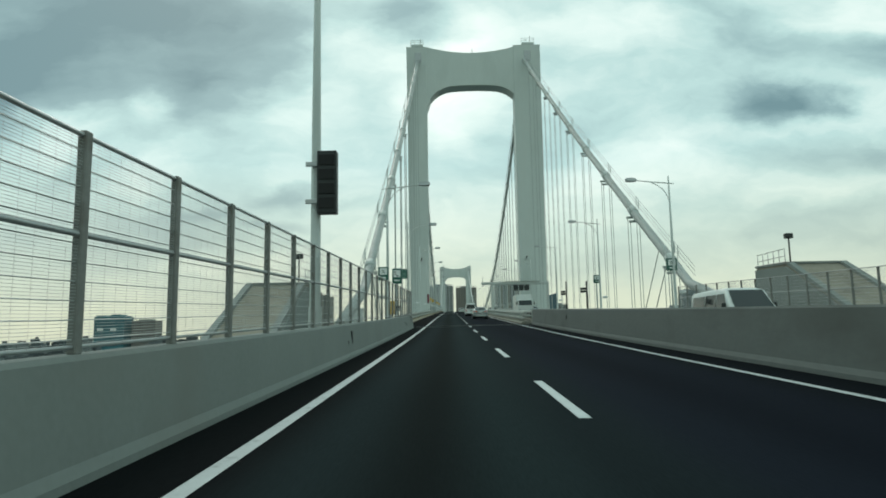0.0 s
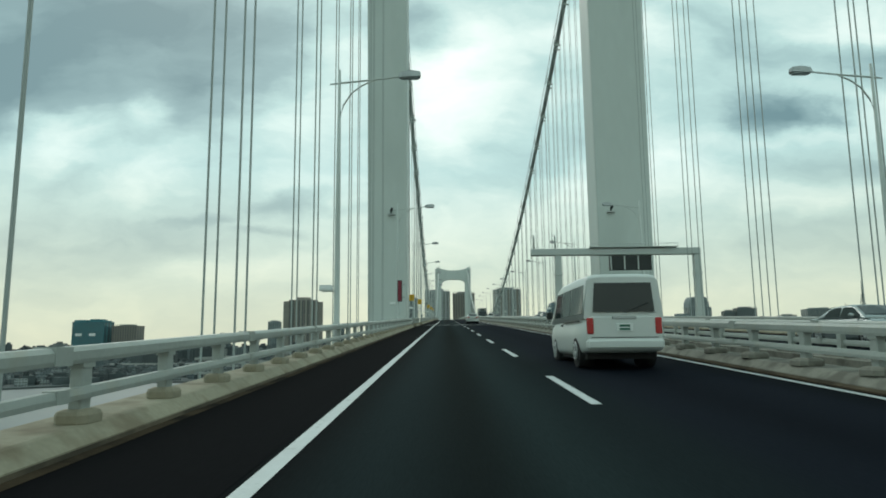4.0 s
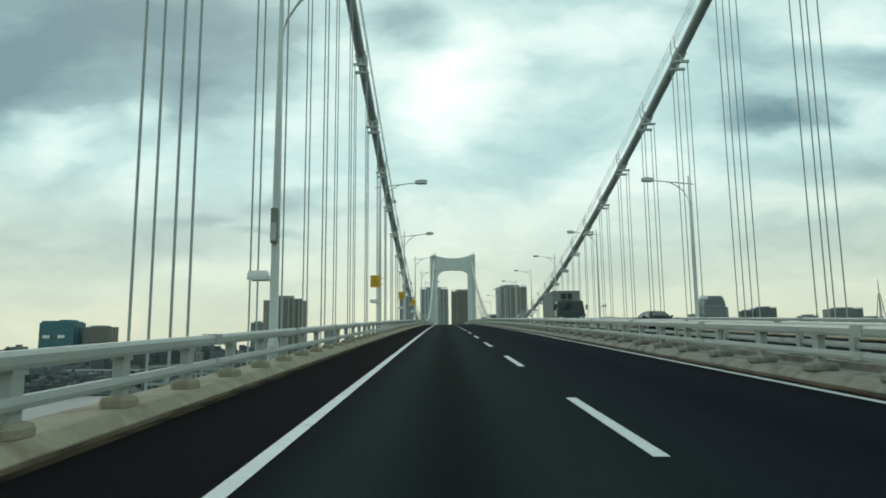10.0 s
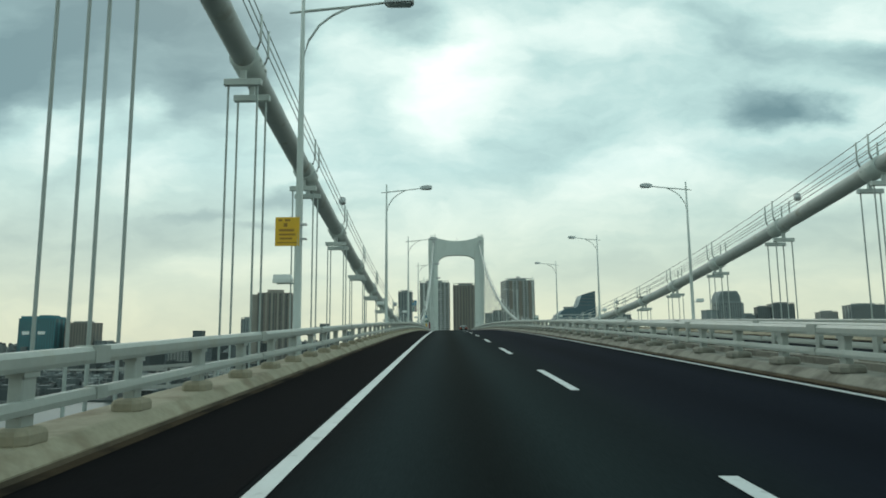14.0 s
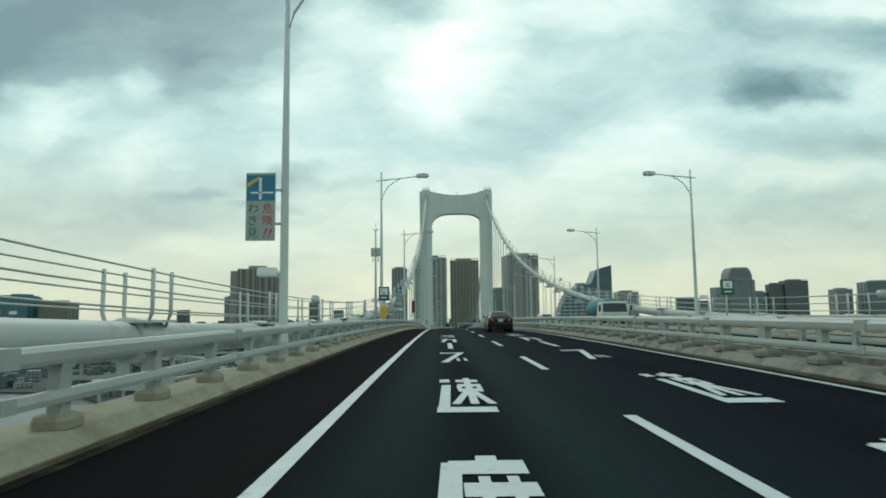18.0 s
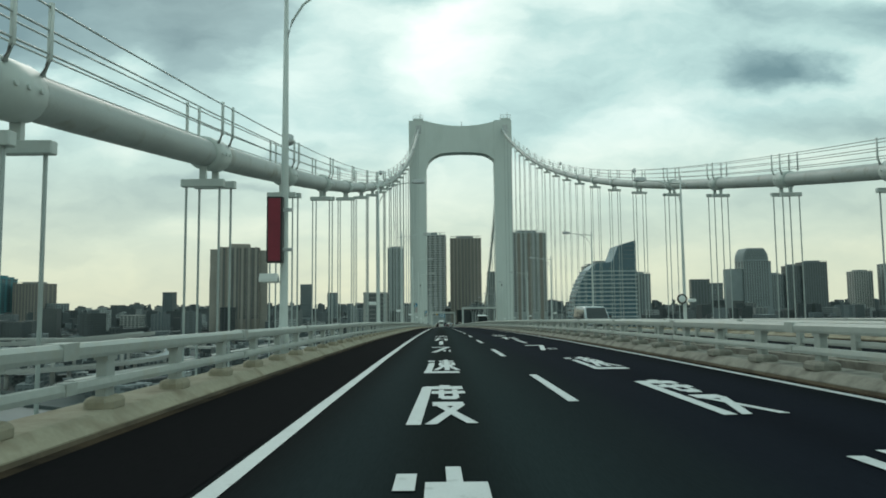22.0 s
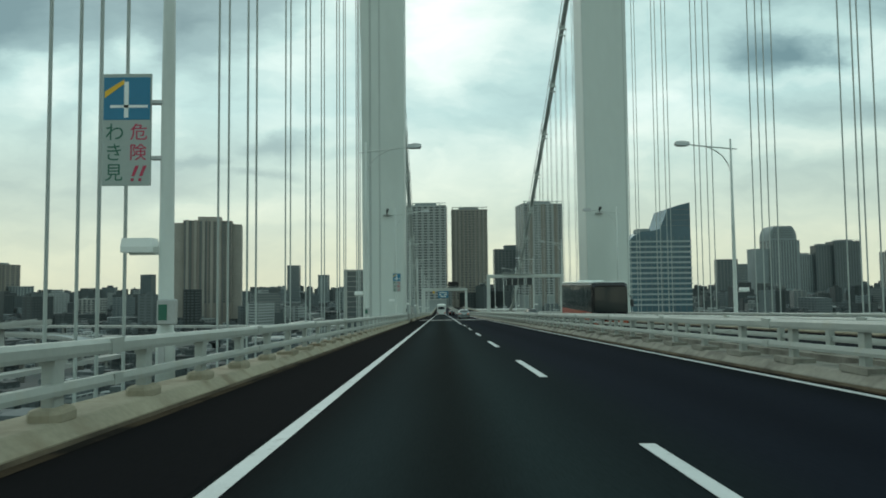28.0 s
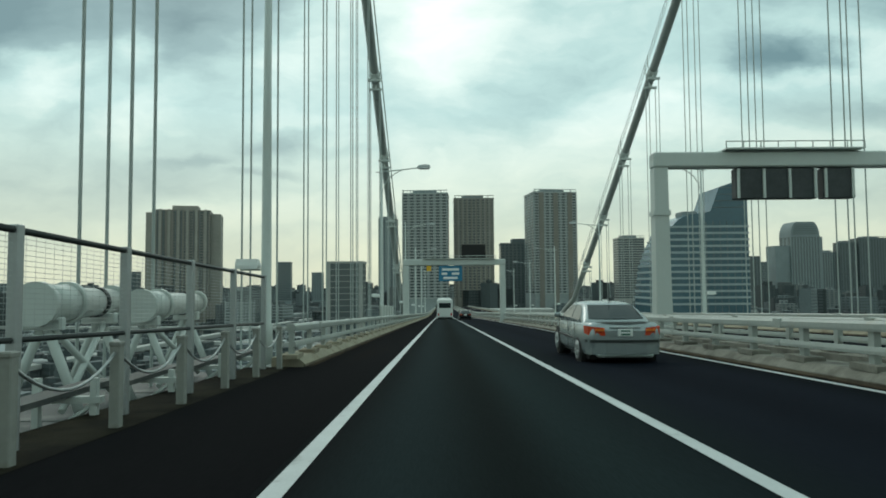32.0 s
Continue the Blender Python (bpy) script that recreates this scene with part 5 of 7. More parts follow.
# ---- chained posts, tower surrounds ----
def chained_posts(x, y0, n, step, label):
    c = thing("chain_barrier", label, "barrier", (x, y0, deck_z(x, y0)), "chain barriers")
    pm = mesh_of(add_box(add_box(bmesh.new(), -0.055, 0.055, -0.055, 0.055, 0, 0.9, 0.01), -0.063, 0.063, -0.063, 0.063, 0.88, 0.93, 0.01), "post", M_POSTGRIME)
    for i in range(n):
        y = y0 + i * step
        part("post", pm, None, c, at=(0, i * step, deck_z(x, y) - deck_z(x, y0)))
        if i < n - 1:
            for hang, h in ((0.32, 0.84),):
                bm = bmesh.new()
                pts = []
                for k in range(11):
                    u = k / 10
                    pts.append((0, (i + u) * step, deck_z(x, y + u * step) - deck_z(x, y0) + h - hang * 4 * u * (1 - u)))
                part("chain", tube(pts, 0.018, 5), M_GALV, c, "dark slack chain")
    return c


for g0, g1 in ((-298, -290), (-280, -271.5), (271.5, 282.5), (291, 302.5)):
    strip("shoulder", -12.28, -11.1, g0, g1, 0.006, M_SHOULDER, "dark asphalt apron in a gap of the kerb", "shoulder", step=3.0)
for g0, g1 in ((-298, -290), (-280, -271.5), (271.5, 282.5), (291, 302.5)):
    strip("kerb_grit", -12.5, -11.5, g0, g1, 0.012, M_MOSS, "brown moss and grit along the chained posts", "grit", step=3.0)
chained_posts(-11.75, -296.3, 5, 1.82, "white square posts with a slack chain beside the tower")
chained_posts(-11.75, -279.4, 5, 1.7, "white square posts with a slack chain beside the tower")
chained_posts(-11.6, 272.4, 6, 1.55, "white square posts with a slack chain beside the tower")
chained_posts(-11.65, 293.0, 6, 1.8, "white square posts with a slack chain before the fenced equipment")


def catwalk_rail(x, y0, y1, label):
    r = thing("handrail", label, "handrail", (x, y0, deck_z(x, y0)), "handrails")
    n = max(2, round((y1 - y0) / 1.6))
    line = []
    for i in range(n + 1):
        y = (y1 - y0) * i / n
        lift = deck_z(x, y0 + y) - deck_z(x, y0)
        part("upright", tube([(0, 0, -0.2), (0, 0, 1.0)], 0.03, 6), M_STEEL, r, at=(0, y, lift))
        line.append((y, lift))
    for h in (0.52, 1.0):
        part("tube_rail", tube([(0, y, h + lift) for y, lift in line], 0.03, 6), M_STEEL, r)


for yc in (-285, 285):
    catwalk_rail(-12.55, yc - 27, yc - 3.2, "white tubular handrail of the tower walkway")
    catwalk_rail(-12.35, yc - 2.6, yc + 6.5, "white tubular handrail of the tower walkway")
    for side in (-1, 1):
        a, b = sorted((side * 12.28, side * 15.2))
        bm = bmesh.new()
        add_box(bm, a, b, yc - 11, yc - 3.1, road_z(yc - 7) - 1.6, road_z(yc - 7) - 1.5)
        add_box(bm, a, b, yc + 3.1, yc + 11, road_z(yc + 7) - 1.6, road_z(yc + 7) - 1.5)
        tagged(part("walkway", bm, M_GRATE), "dark grey steel maintenance walkway beside the tower leg", "walkway", "walkways", "structure")
    hoop = thing("pipe_bend", "thick dark curved pipe bend on the tower leg", "pipe", (-12.36, yc + 0.6, road_z(yc) + 1.0))
    part("pipe", tube([(-0.05, -0.2, 0), (0.05, -0.18, 0.25), (0.06, -0.08, 0.42), (0.06, 0.08, 0.48), (0.05, 0.2, 0.38), (0.05, 0.24, 0.2), (-0.05, 0.24, 0)], 0.07, 8), M_DARK, hoop)
    part("flange", box(-0.06, 0.0, -0.3, 0.34, -0.06, 0.04, 0.01), M_GALV, hoop)

# fenced equipment past the second tower
fence = thing("wire_fence", "dark-railed wire fence round the bridge equipment", "fence", (-12.0, 291.5, deck_z(-12, 291.5)), "wire fences")
for i in range(6):
    part("fence_post", box(-0.05, 0.05, -0.05, 0.05, -0.2, 2.05, 0.01), M_GALV, fence, at=(0, i * 2.1, -0.04 * i * 2.1))
for h, r_ in ((2.0, 0.035), (1.0, 0.03)):
    part("fence_rail", tube([(0, 0, h), (0, 10.5, h - 0.42)], r_, 6), M_DARK, fence, "dark top rail")
bm = bmesh.new()
for k in range(20):
    add_tube(bm, [(0, 0, 1.03 + k * 0.05), (0, 10.5, 0.61 + k * 0.05)], 0.003, 3)
for k in range(70):
    add_tube(bm, [(0, k * 0.15, 1.0 - 0.006 * k), (0, k * 0.15, 2.0 - 0.006 * k)], 0.002, 3)
tagged(part("wire_mesh", bm, M_WIRE, fence), kind="stuff")
for yy, ln, xx in ((297.8, 2.2, -14.3), (301.3, 2.9, -14.3)):
    d = thing("damper_cylinder", "large white steel cylinder on angled legs", "machinery", (xx, yy, road_z(yy)), "damper cylinders")
    part("barrel", tube([(0, -0.1, 1.36), (0, 0.7, 1.36), (0, 0.7, 1.36), (0, ln, 1.34)], [0.31, 0.31, 0.26, 0.24], 18), M_STEEL, d)
    for o in (-0.1, 0.7, ln):
        part("flange", tube([(0, o - 0.06, 1.36), (0, o + 0.06, 1.36)], 0.35 if o < 1 else 0.29, 18), M_STEEL, d)
    part("band", tube([(0, ln * 0.7, 1.35), (0, ln * 0.7 + 0.1, 1.35)], 0.275, 18), M_DARK, d)
    for o in (0.1, ln * 0.8):
        for s_ in (-1, 1):
            part("strut", tube([(s_ * 0.62, o, -0.42), (0, o, 1.1)], 0.075, 8), M_STEEL, d)
    for o in (0.1, ln * 0.8):
        part("cradle", box(-0.3, 0.3, o - 0.08, o + 0.08, 0.95, 1.15, 0.02), M_STEEL, d)
    part("brace", tube([(0.3, 0.1, -0.3), (0.1, ln * 0.8, 1.0)], 0.055, 8), M_STEEL, d)
    part("brace", tube([(0.3, ln * 0.8, -0.3), (0.1, 0.1, 1.0)], 0.055, 8), M_STEEL, d)
    part("foot_beam", box(-0.72, 0.72, -0.1, ln, -0.5, -0.40, 0.02), M_GRATE, d)
for k in range(5):
    y = 293.4 + k * 2.3
    fr = thing("cable_tray_frame", "low white steel frame carrying cable trays beside the rail", "steel frame", (-12.7, y, road_z(y) - 0.42), "tray frames")
    for dx in (-0.35, 0.35):
        part("leg", box(dx - 0.04, dx + 0.04, -0.04, 0.04, 0, 0.75 + 0.1 * (k % 2)), M_STEEL, fr)
    part("crossbar", box(-0.45, 0.45, -0.05, 0.05, 0.55, 0.63), M_STEEL, fr)
    part("diagonal", tube([(-0.35, 0, 0.05), (0.35, 0, 0.55)], 0.035, 6), M_STEEL, fr)
    part("tray", box(-0.25, 0.1, -1.1, 1.1, 0.63, 0.70), M_GRATE, fr)
tagged(part("equipment_platform", sweep([(-1.6, -0.55), (1.6, -0.55), (1.6, -0.42), (-1.6, -0.42)], 289, 306, base=lambda x, y: road_z(y), x_at=-13.9), M_GRATE), "dark steel grating platform outside the rail", "platform", "", "structure")


# ---- signs on the lamp posts ----
def hoarding(name, label, x, y, z, w, h, face, back, category="sign"):
    """A flat panel with a rim, hung beside a post on two clamps; reads towards -y."""
    s_ = thing(name, label, category, (x, y, z))
    part("panel", box(-w / 2, w / 2, -0.02, 0.02, 0, h, 0.008), face, s_)
    part("backing", box(-w / 2 + 0.03, w / 2 - 0.03, 0.02, 0.06, 0.03, h - 0.03), back, s_)
    for k in (0.25, 0.75):
        part("clamp", box(w / 2 - 0.05, w / 2 + 0.22, 0.0, 0.14, h * k - 0.03, h * k + 0.03), M_GALV, s_)
    return s_


def bars(parent, rows, mat_, y=-0.024):
    for x0, x1, z0, z1 in rows:
        part("text_bar", box(x0, x1, y - 0.004, y, z0, z1), mat_, parent)


def lamp_z(y):
    return deck_z(11, y)


for y in (-268, -238, -174, -142, -110):
    s_ = hoarding("warning_sign", "yellow rectangular warning sign with brown lettering on a lamp post", -13.0, y - 0.1, lamp_z(y) + 3.52, 0.78, 0.94, M_YELLOW, M_GALV)
    bars(s_, [(-0.29, -0.17, 0.80, 0.87), (-0.08, 0.09, 0.80, 0.87), (-0.12, 0.0, 0.62, 0.74), (-0.26, 0.22, 0.47, 0.55), (-0.26, 0.26, 0.34, 0.40), (-0.24, 0.16, 0.21, 0.27), (-0.31, 0.31, 0.09, 0.12)], M_SIGNINK)
for y in (-14, 50, 210, 271):
    s_ = hoarding("picture_sign", "tall white sign, blue picture above red and green characters", -12.55 if y == 271 else -13.36, y - 0.1, lamp_z(y) + (3.55 if y == 210 else 3.4), 0.88, 2.05, M_SIGNWHITE, M_GALV)
    part("picture", box(-0.42, 0.42, -0.026, -0.02, 1.2, 1.98), M_BLUE, s_, "blue picture with a white pylon and rainbow arc")
    part("picture_mark", prism([(0, 1.24), (0, 1.9), (0.02, 1.9), (0.02, 1.24)], -0.05, 0.03), M_WHITE, s_).location.y = -0.03
    part("picture_mark", box(-0.3, 0.38, -0.03, -0.026, 1.42, 1.47), M_WHITE, s_)
    part("picture_arc", loft([[(-0.4, -0.028, 1.6), (-0.4, -0.028, 1.72), (-0.4, -0.032, 1.72), (-0.4, -0.032, 1.6)], [(-0.05, -0.028, 1.86), (-0.05, -0.028, 1.94), (-0.05, -0.032, 1.94), (-0.05, -0.032, 1.86)]]), M_YELLOW, s_)
    for i, ch in enumerate("危険"):
        letters(ch, 0.30, M_REDINK, s_, "character", (0.22, -0.024, 0.98 - i * 0.37), UPRIGHT)
    for k in (0, 1):
        part("exclamation_stroke", loft([[(0.10 + k * 0.14 + dx, -0.028, z_) for dx, z_ in ((0, 0.17), (0.05, 0.17), (0.13, 0.36), (0.07, 0.36))], [(0.10 + k * 0.14 + dx, -0.022, z_) for dx, z_ in ((0, 0.17), (0.05, 0.17), (0.13, 0.36), (0.07, 0.36))]]), M_REDINK, s_)
        part("exclamation_dot", box(0.09 + k * 0.14, 0.14 + k * 0.14, -0.028, -0.022, 0.08, 0.13), M_REDINK, s_)
    for i, ch in enumerate("わき見"):
        letters(ch, 0.30, M_GREENINK, s_, "character", (-0.22, -0.024, 0.98 - i * 0.37), UPRIGHT)
eq = thing("equipment_box", "slim grey equipment box strapped high on a lamp post", "equipment box", (-12.66, -206.15, lamp_z(-206) + 3.4), "switch boxes")
part("case", box(-0.1, 0.1, -0.12, 0.06, 0, 1.05, 0.02), M_FENCE, eq)
part("lid", box(-0.08, 0.08, -0.135, -0.12, 0.06, 0.6, 0.01), M_GALV, eq)
for k in (0.2, 0.85):
    part("strap", box(-0.13, 0.13, -0.06, 0.18, k, k + 0.04), M_GALV, eq)
s_ = hoarding("guide_sign", "green parking-area sign with white letters on a lamp post", -13.2, -373.1, lamp_z(-373) + 5.25, 0.85, 1.25, M_GREEN, M_GALV)
letters("PA", 0.3, M_PALEGREEN, s_, "letters", (0, -0.024, 1.0), UPRIGHT)
bars(s_, [(-0.22, 0.24, 0.62, 0.74), (-0.2, 0.22, 0.42, 0.54), (-0.28, 0.28, 0.1, 0.24)], M_PALEGREEN)


def lit_box(label, x, y, z, w, h, symbol):
    """Green light-box sign with a white symbol on its faces."""
    b = thing("emergency_sign", label, "sign", (x, y, z), "emergency signs")
    part("case", box(-w / 2, w / 2, -0.12, 0.12, 0, h, 0.02), M_GREEN, b)
    part("white_field", box(-w * 0.36, w * 0.36, -0.13, -0.12, h * 0.42, h * 0.9), M_WHITE, b)
    part("caption_field", box(-w * 0.36, w * 0.36, -0.13, -0.12, h * 0.1, h * 0.32), M_GREENINK, b)
    bars(b, [(-w * 0.28, w * 0.28, h * 0.17, h * 0.25)], M_WHITE, -0.13)
    if symbol == "phone":
        part("receiver", tube([(-0.11, -0.136, h * 0.82), (-0.13, -0.136, h * 0.68), (-0.06, -0.136, h * 0.54), (0.1, -0.136, h * 0.49)], [0.045, 0.02, 0.02, 0.045], 6), M_DARK, b, "black handset symbol")
    else:
        g_ = bmesh.new()
        add_tube(g_, [(-0.14, -0.136, h * 0.5), (0.0, -0.136, h * 0.64), (-0.03, -0.136, h * 0.76)], 0.028, 5)
        add_tube(g_, [(0.0, -0.136, h * 0.64), (0.1, -0.136, h * 0.58), (0.08, -0.136, h * 0.47)], 0.025, 5)
        add_tube(g_, [(-0.13, -0.136, h * 0.68), (-0.03, -0.136, h * 0.75), (0.1, -0.136, h * 0.68)], 0.02, 5)
        part("exit_symbol", g_, M_GREENINK, b, "green exit symbol")
    return b


def sign_pole(label, x, y, z0, z1):
    p = thing("sign_pole", label, "pole", (x, y, z0), "sign poles")
    part("pole", tube([(0, 0, 0), (0, 0, z1 - z0)], 0.07, 8), M_STEEL, p)
    part("base", box(-0.16, 0.16, -0.16, 0.16, 0, 0.05, 0.01), M_GALV, p)


def phone_cabinet(x, y, z, label):
    c = thing("emergency_phone", label, "telephone box", (x, y, z), "emergency phones")
    part("cabinet", box(-0.2, 0.2, -0.15, 0.15, 0, 0.85, 0.03), M_YELLOW, c)
    part("door", box(-0.15, 0.15, -0.165, -0.15, 0.1, 0.75, 0.01), M_YELLOW, c)
    part("door_handle", box(0.09, 0.12, -0.185, -0.165, 0.4, 0.5), M_DARK, c)
    part("foot", box(-0.1, 0.1, -0.1, 0.1, -0.3, 0), M_GALV, c)


yb = -415
sign_pole("white steel pole behind the parapet", -10.75, yb + 0.2, deck_z(10, yb) + 0.2, deck_z(10, yb) + 4.0)
lit_box("green light-box sign with a telephone symbol on a pole", -10.75, yb - 0.02, deck_z(10, yb) + 3.05, 0.62, 0.98, "phone")
phone_cabinet(-11.15, yb + 0.4, deck_z(10, yb) + 1.1, "yellow emergency telephone cabinet behind the parapet")
box_ = thing("junction_box", "dark electrical box on the sign pole", "junction box", (-10.72, yb + 0.05, deck_z(10, yb) + 1.3))
part("case", box(-0.16, 0.16, -0.12, 0.05, 0, 0.34, 0.02), M_DARK, box_)
lit_box("green light-box sign with a running exit symbol on a lamp post", -13.0, -401.3, lamp_z(-401) + 3.85, 0.86, 1.18, "exit")
sign_pole("white steel pole behind the guard rail", -11.95, 12.3, deck_z(11.3, 12) - 0.02, deck_z(11, 12) + 3.2)
lit_box("green light-box sign with a telephone symbol on a pole", -11.95, 12.08, deck_z(11, 12) + 2.25, 0.72, 0.95, "phone")
phone_cabinet(-11.95, 11.8, deck_z(11, 12) + 1.05, "yellow emergency telephone cabinet under its sign")
for y in (-400.9, -372, 12.0):
    up_s = 4.3 if y < 0 else 2.4
    lit_box("green light-box sign on the opposite side of the bridge", 11.75, y, lamp_z(y) + up_s, 0.88, 1.05, "exit")
    sign_pole("white steel sign pole of the opposite side", 11.75, y + 0.2, deck_z(11, y) - 0.02, deck_z(11, y) + up_s + 1.0)
ant = thing("antenna_mast", "slim white mast with grey equipment boxes and whip antennas", "antenna mast", (-12.2, 8.8, deck_z(11, 9) - 0.3))
part("mast", tube([(0, 0, 0), (0, 0, 4), (0, 0, 6.95)], [0.09, 0.07, 0.05], 8), M_STEEL, ant)
for dx in (-0.17, 0.17):
    part("equipment_box", box(dx - 0.13, dx + 0.13, -0.12, 0.12, 5.3, 5.85, 0.02), M_GALV, ant)
    part("whip", tube([(dx, 0, 5.25), (dx, 0, 4.95)], 0.03, 6), M_GALV, ant)
part("anemometer", tube([(-0.15, 0, 7.08), (0, 0, 6.94), (0.15, 0, 7.08)], 0.03, 6), M_DARK, ant)
part("top_frame", tube([(0, 0, 6.94), (0, 0, 7.4), (0.15, 0, 7.4)], 0.02, 6), M_GALV, ant)


def matrix_board(label, x, y, z, w, h, mat_, hand=1):
    """Upright variable message board: a deep dark case with a framed face."""
    b = thing("message_board", label, "message board", (x, y, z), "message boards")
    part("case", box(-w / 2, w / 2, -0.12, 0.15, 0, h, 0.02), M_DARK, b)
    part("face", box(-w / 2 + 0.06, w / 2 - 0.06, -0.135, -0.12, 0.06, h - 0.06), mat_, b)
    for k in (0.2, 0.8):
        a_, b_ = sorted((hand * (w / 2 - 0.02), hand * (w / 2 + 0.3)))
        part("bracket", box(a_, b_, -0.05, 0.05, h * k - 0.05, h * k + 0.05), M_GALV, b)
    return b


matrix_board("tall dark red message board on a lamp post", -12.88, 81.7, lamp_z(82) + 2.92, 0.5, 2.1, M_REDSIGN)
matrix_board("tall dark red message board by the first tower", -12.42, -302.55, lamp_z(-302) + 2.62, 0.46, 2.1, M_REDSIGN)
mb = matrix_board("black louvred message board on a lamp post", -10.42, -441.2, deck_z(10, -441) + 3.75, 0.5, 1.62, M_DARK, -1)
for k in range(4):
    part("louvre", box(-0.2, 0.2, -0.17, -0.135, 0.12 + k * 0.37, 0.40 + k * 0.37, 0.01), M_BLACK, mb)

# speaker boxes on the lamp posts
spk = None
for y in LAMP_Y:
    if y < -404:
        continue
    for side in (-1, 1):
        if spk is None:
            spk = thing("loudspeaker", "white box loudspeaker on a bracket at a lamp post", "loudspeaker", (0, 0, 0), "loudspeakers")
            part("case", loft([[(-1.15, -0.2, 0.06), (-0.35, -0.2, 0.06), (-0.35, 0.2, 0.06), (-1.15, 0.2, 0.06)], [(-1.15, -0.22, 0.2), (-0.33, -0.22, 0.2), (-0.33, 0.22, 0.2), (-1.15, 0.22, 0.2)], [(-1.12, -0.2, 0.42), (-0.4, -0.2, 0.42), (-0.4, 0.2, 0.42), (-1.12, 0.2, 0.42)]]), M_WHITE, spk)
            part("bracket_arm", box(-1.0, 0.0, -0.05, 0.05, 0.0, 0.06), M_STEEL, spk)
            o = spk
        else:
            o = copy_thing(spk, pose(0, 0, 0))
        o.matrix_basis = pose(-12.6 if side < 0 else 11.95, y, lamp_z(y) + 2.3, 0, 0, 0 if side < 0 else 180) @ Matrix.Diagonal((0.72, 0.72, 0.72, 1))
        if side < 0 and y in (-238, 210, 242):
            b_ = thing("switch_box", "small grey switch box strapped to a lamp post", "switch box", (-12.6, y, lamp_z(y) + 1.05), "switch boxes")
            part("case", box(-0.14, 0.2, -0.22, -0.1, 0, 0.45, 0.02), M_GALV, b_)
            part("door_plate", box(-0.1, 0.05, -0.232, -0.22, 0.08, 0.36), M_GREENINK, b_)


# ---- gantries ----
def gantry(label, y, x0, x1, h, boards, overhang=0.0, walk_span=None):
    g_ = thing("sign_gantry", label, "gantry", (0, y, road_z(y)), "gantries", "structure")
    for x in (x0, x1):
        part("post", loft([[(x - w, -w, z), (x + w, -w, z), (x + w, w, z), (x - w, w, z)] for w, z in ((0.34, -0.4), (0.30, 2.0), (0.27, h))]), M_STEEL, g_)
        part("collar", box(x - 0.33, x + 0.33, -0.33, 0.33, h * 0.72, h * 0.72 + 0.2), M_STEEL, g_)
    part("beam", box(x0 - overhang, x1 + 0.3, -0.32, 0.32, h, h + 0.62, 0.06), M_STEEL, g_)
    bm = bmesh.new()
    a, b = walk_span or ((x0 + x1) / 2 - 3.4, (x0 + x1) / 2 + 4.4)
    add_box(bm, a, b, -0.6, 0.6, h + 0.66, h + 0.72)
    n = 9
    for i in range(n):
        x = a + (b - a) * i / (n - 1)
        add_tube(bm, [(x, -0.55, h + 0.7), (x, -0.55, h + 0.98)], 0.025, 4)
    add_tube(bm, [(a, -0.55, h + 0.98), (b, -0.55, h + 0.98)], 0.025, 4)
    part("catwalk", bm, M_STEEL, g_)
    for bx0, bx1, bz0, bz1, mat_, nm in boards:
        brd = part(nm, box(bx0, bx1, -0.2, 0.25, bz0, bz1, 0.03), mat_, g_)
        if nm == "board_back":
            k = max(1, round((bx1 - bx0) / 1.15))
            for i in range(k + 1):
                x = bx0 + 0.08 + (bx1 - bx0 - 0.16) * i / k
                part("stiffener", box(x - 0.05, x + 0.05, -0.27, -0.2, bz0 + 0.02, bz1 - 0.02), M_STEEL, brd)
    return g_


G1 = gantry("white steel sign gantry over the opposite carriageway", -309.5, 2.2, 14.6, 6.4, [(6.8, 10.6, 5.05, 6.35, M_DARK, "board_back")], overhang=2.4)
for dx in (-2.1, -0.2):
    part("guard_frame", tube([(2.2 + dx, -0.25, 7.0), (2.2 + dx, -0.25, 8.0), (2.2 + dx, 0.25, 8.4), (2.2 + dx, 0.25, 7.0)], 0.05, 6), M_STEEL, G1)
gantry("white steel portal gantry with dark boards over the opposite carriageway", 314.0, 0.68, 13.6, 6.87, [(3.7, 6.95, 5.6, 6.83, M_BOARD, "board_back"), (7.2, 8.45, 5.6, 6.83, M_BOARD, "board_back")], overhang=0.3, walk_span=(3.2, 8.7))
G3 = gantry("white sign gantry over the lanes with blue guide sign", 358.0, -11.9, -1.6, 6.1, [(-8.4, -5.9, 4.4, 6.05, M_BLUE, "guide_panel"), (-5.95, -3.4, 6.85, 8.3, M_BLACK, "message_panel"), (-9.7, -9.2, 5.5, 6.05, M_YELLOW, "warning_panel")], overhang=0.3)
for x_, z_, w_ in ((-7.8, 5.2, 0.6), (-6.6, 5.2, 0.8), (-7.15, 4.75, 1.5), (-7.15, 5.65, 1.8)):
    part("text_bar", box(x_ - w_ / 2, x_ + w_ / 2, -0.215, -0.2, z_ - 0.12, z_ + 0.12), M_WHITE, G3)


# ---- vehicles ----
def ring(y, w, zb, zt):
    """One rounded cross-section of a car body."""
    m_ = (zb + zt) / 2
    half = [(0.86, zb), (0.95, zb + 0.03), (0.99, zb + 0.12), (1.0, m_ - 0.02), (1.0, m_ + 0.06), (0.985, m_ + 0.14), (0.955, zt - 0.07), (0.90, zt - 0.025), (0.80, zt)]
    return [(-f * w, y, z) for f, z in reversed(half)] + [(f * w, y, z) for f, z in half]


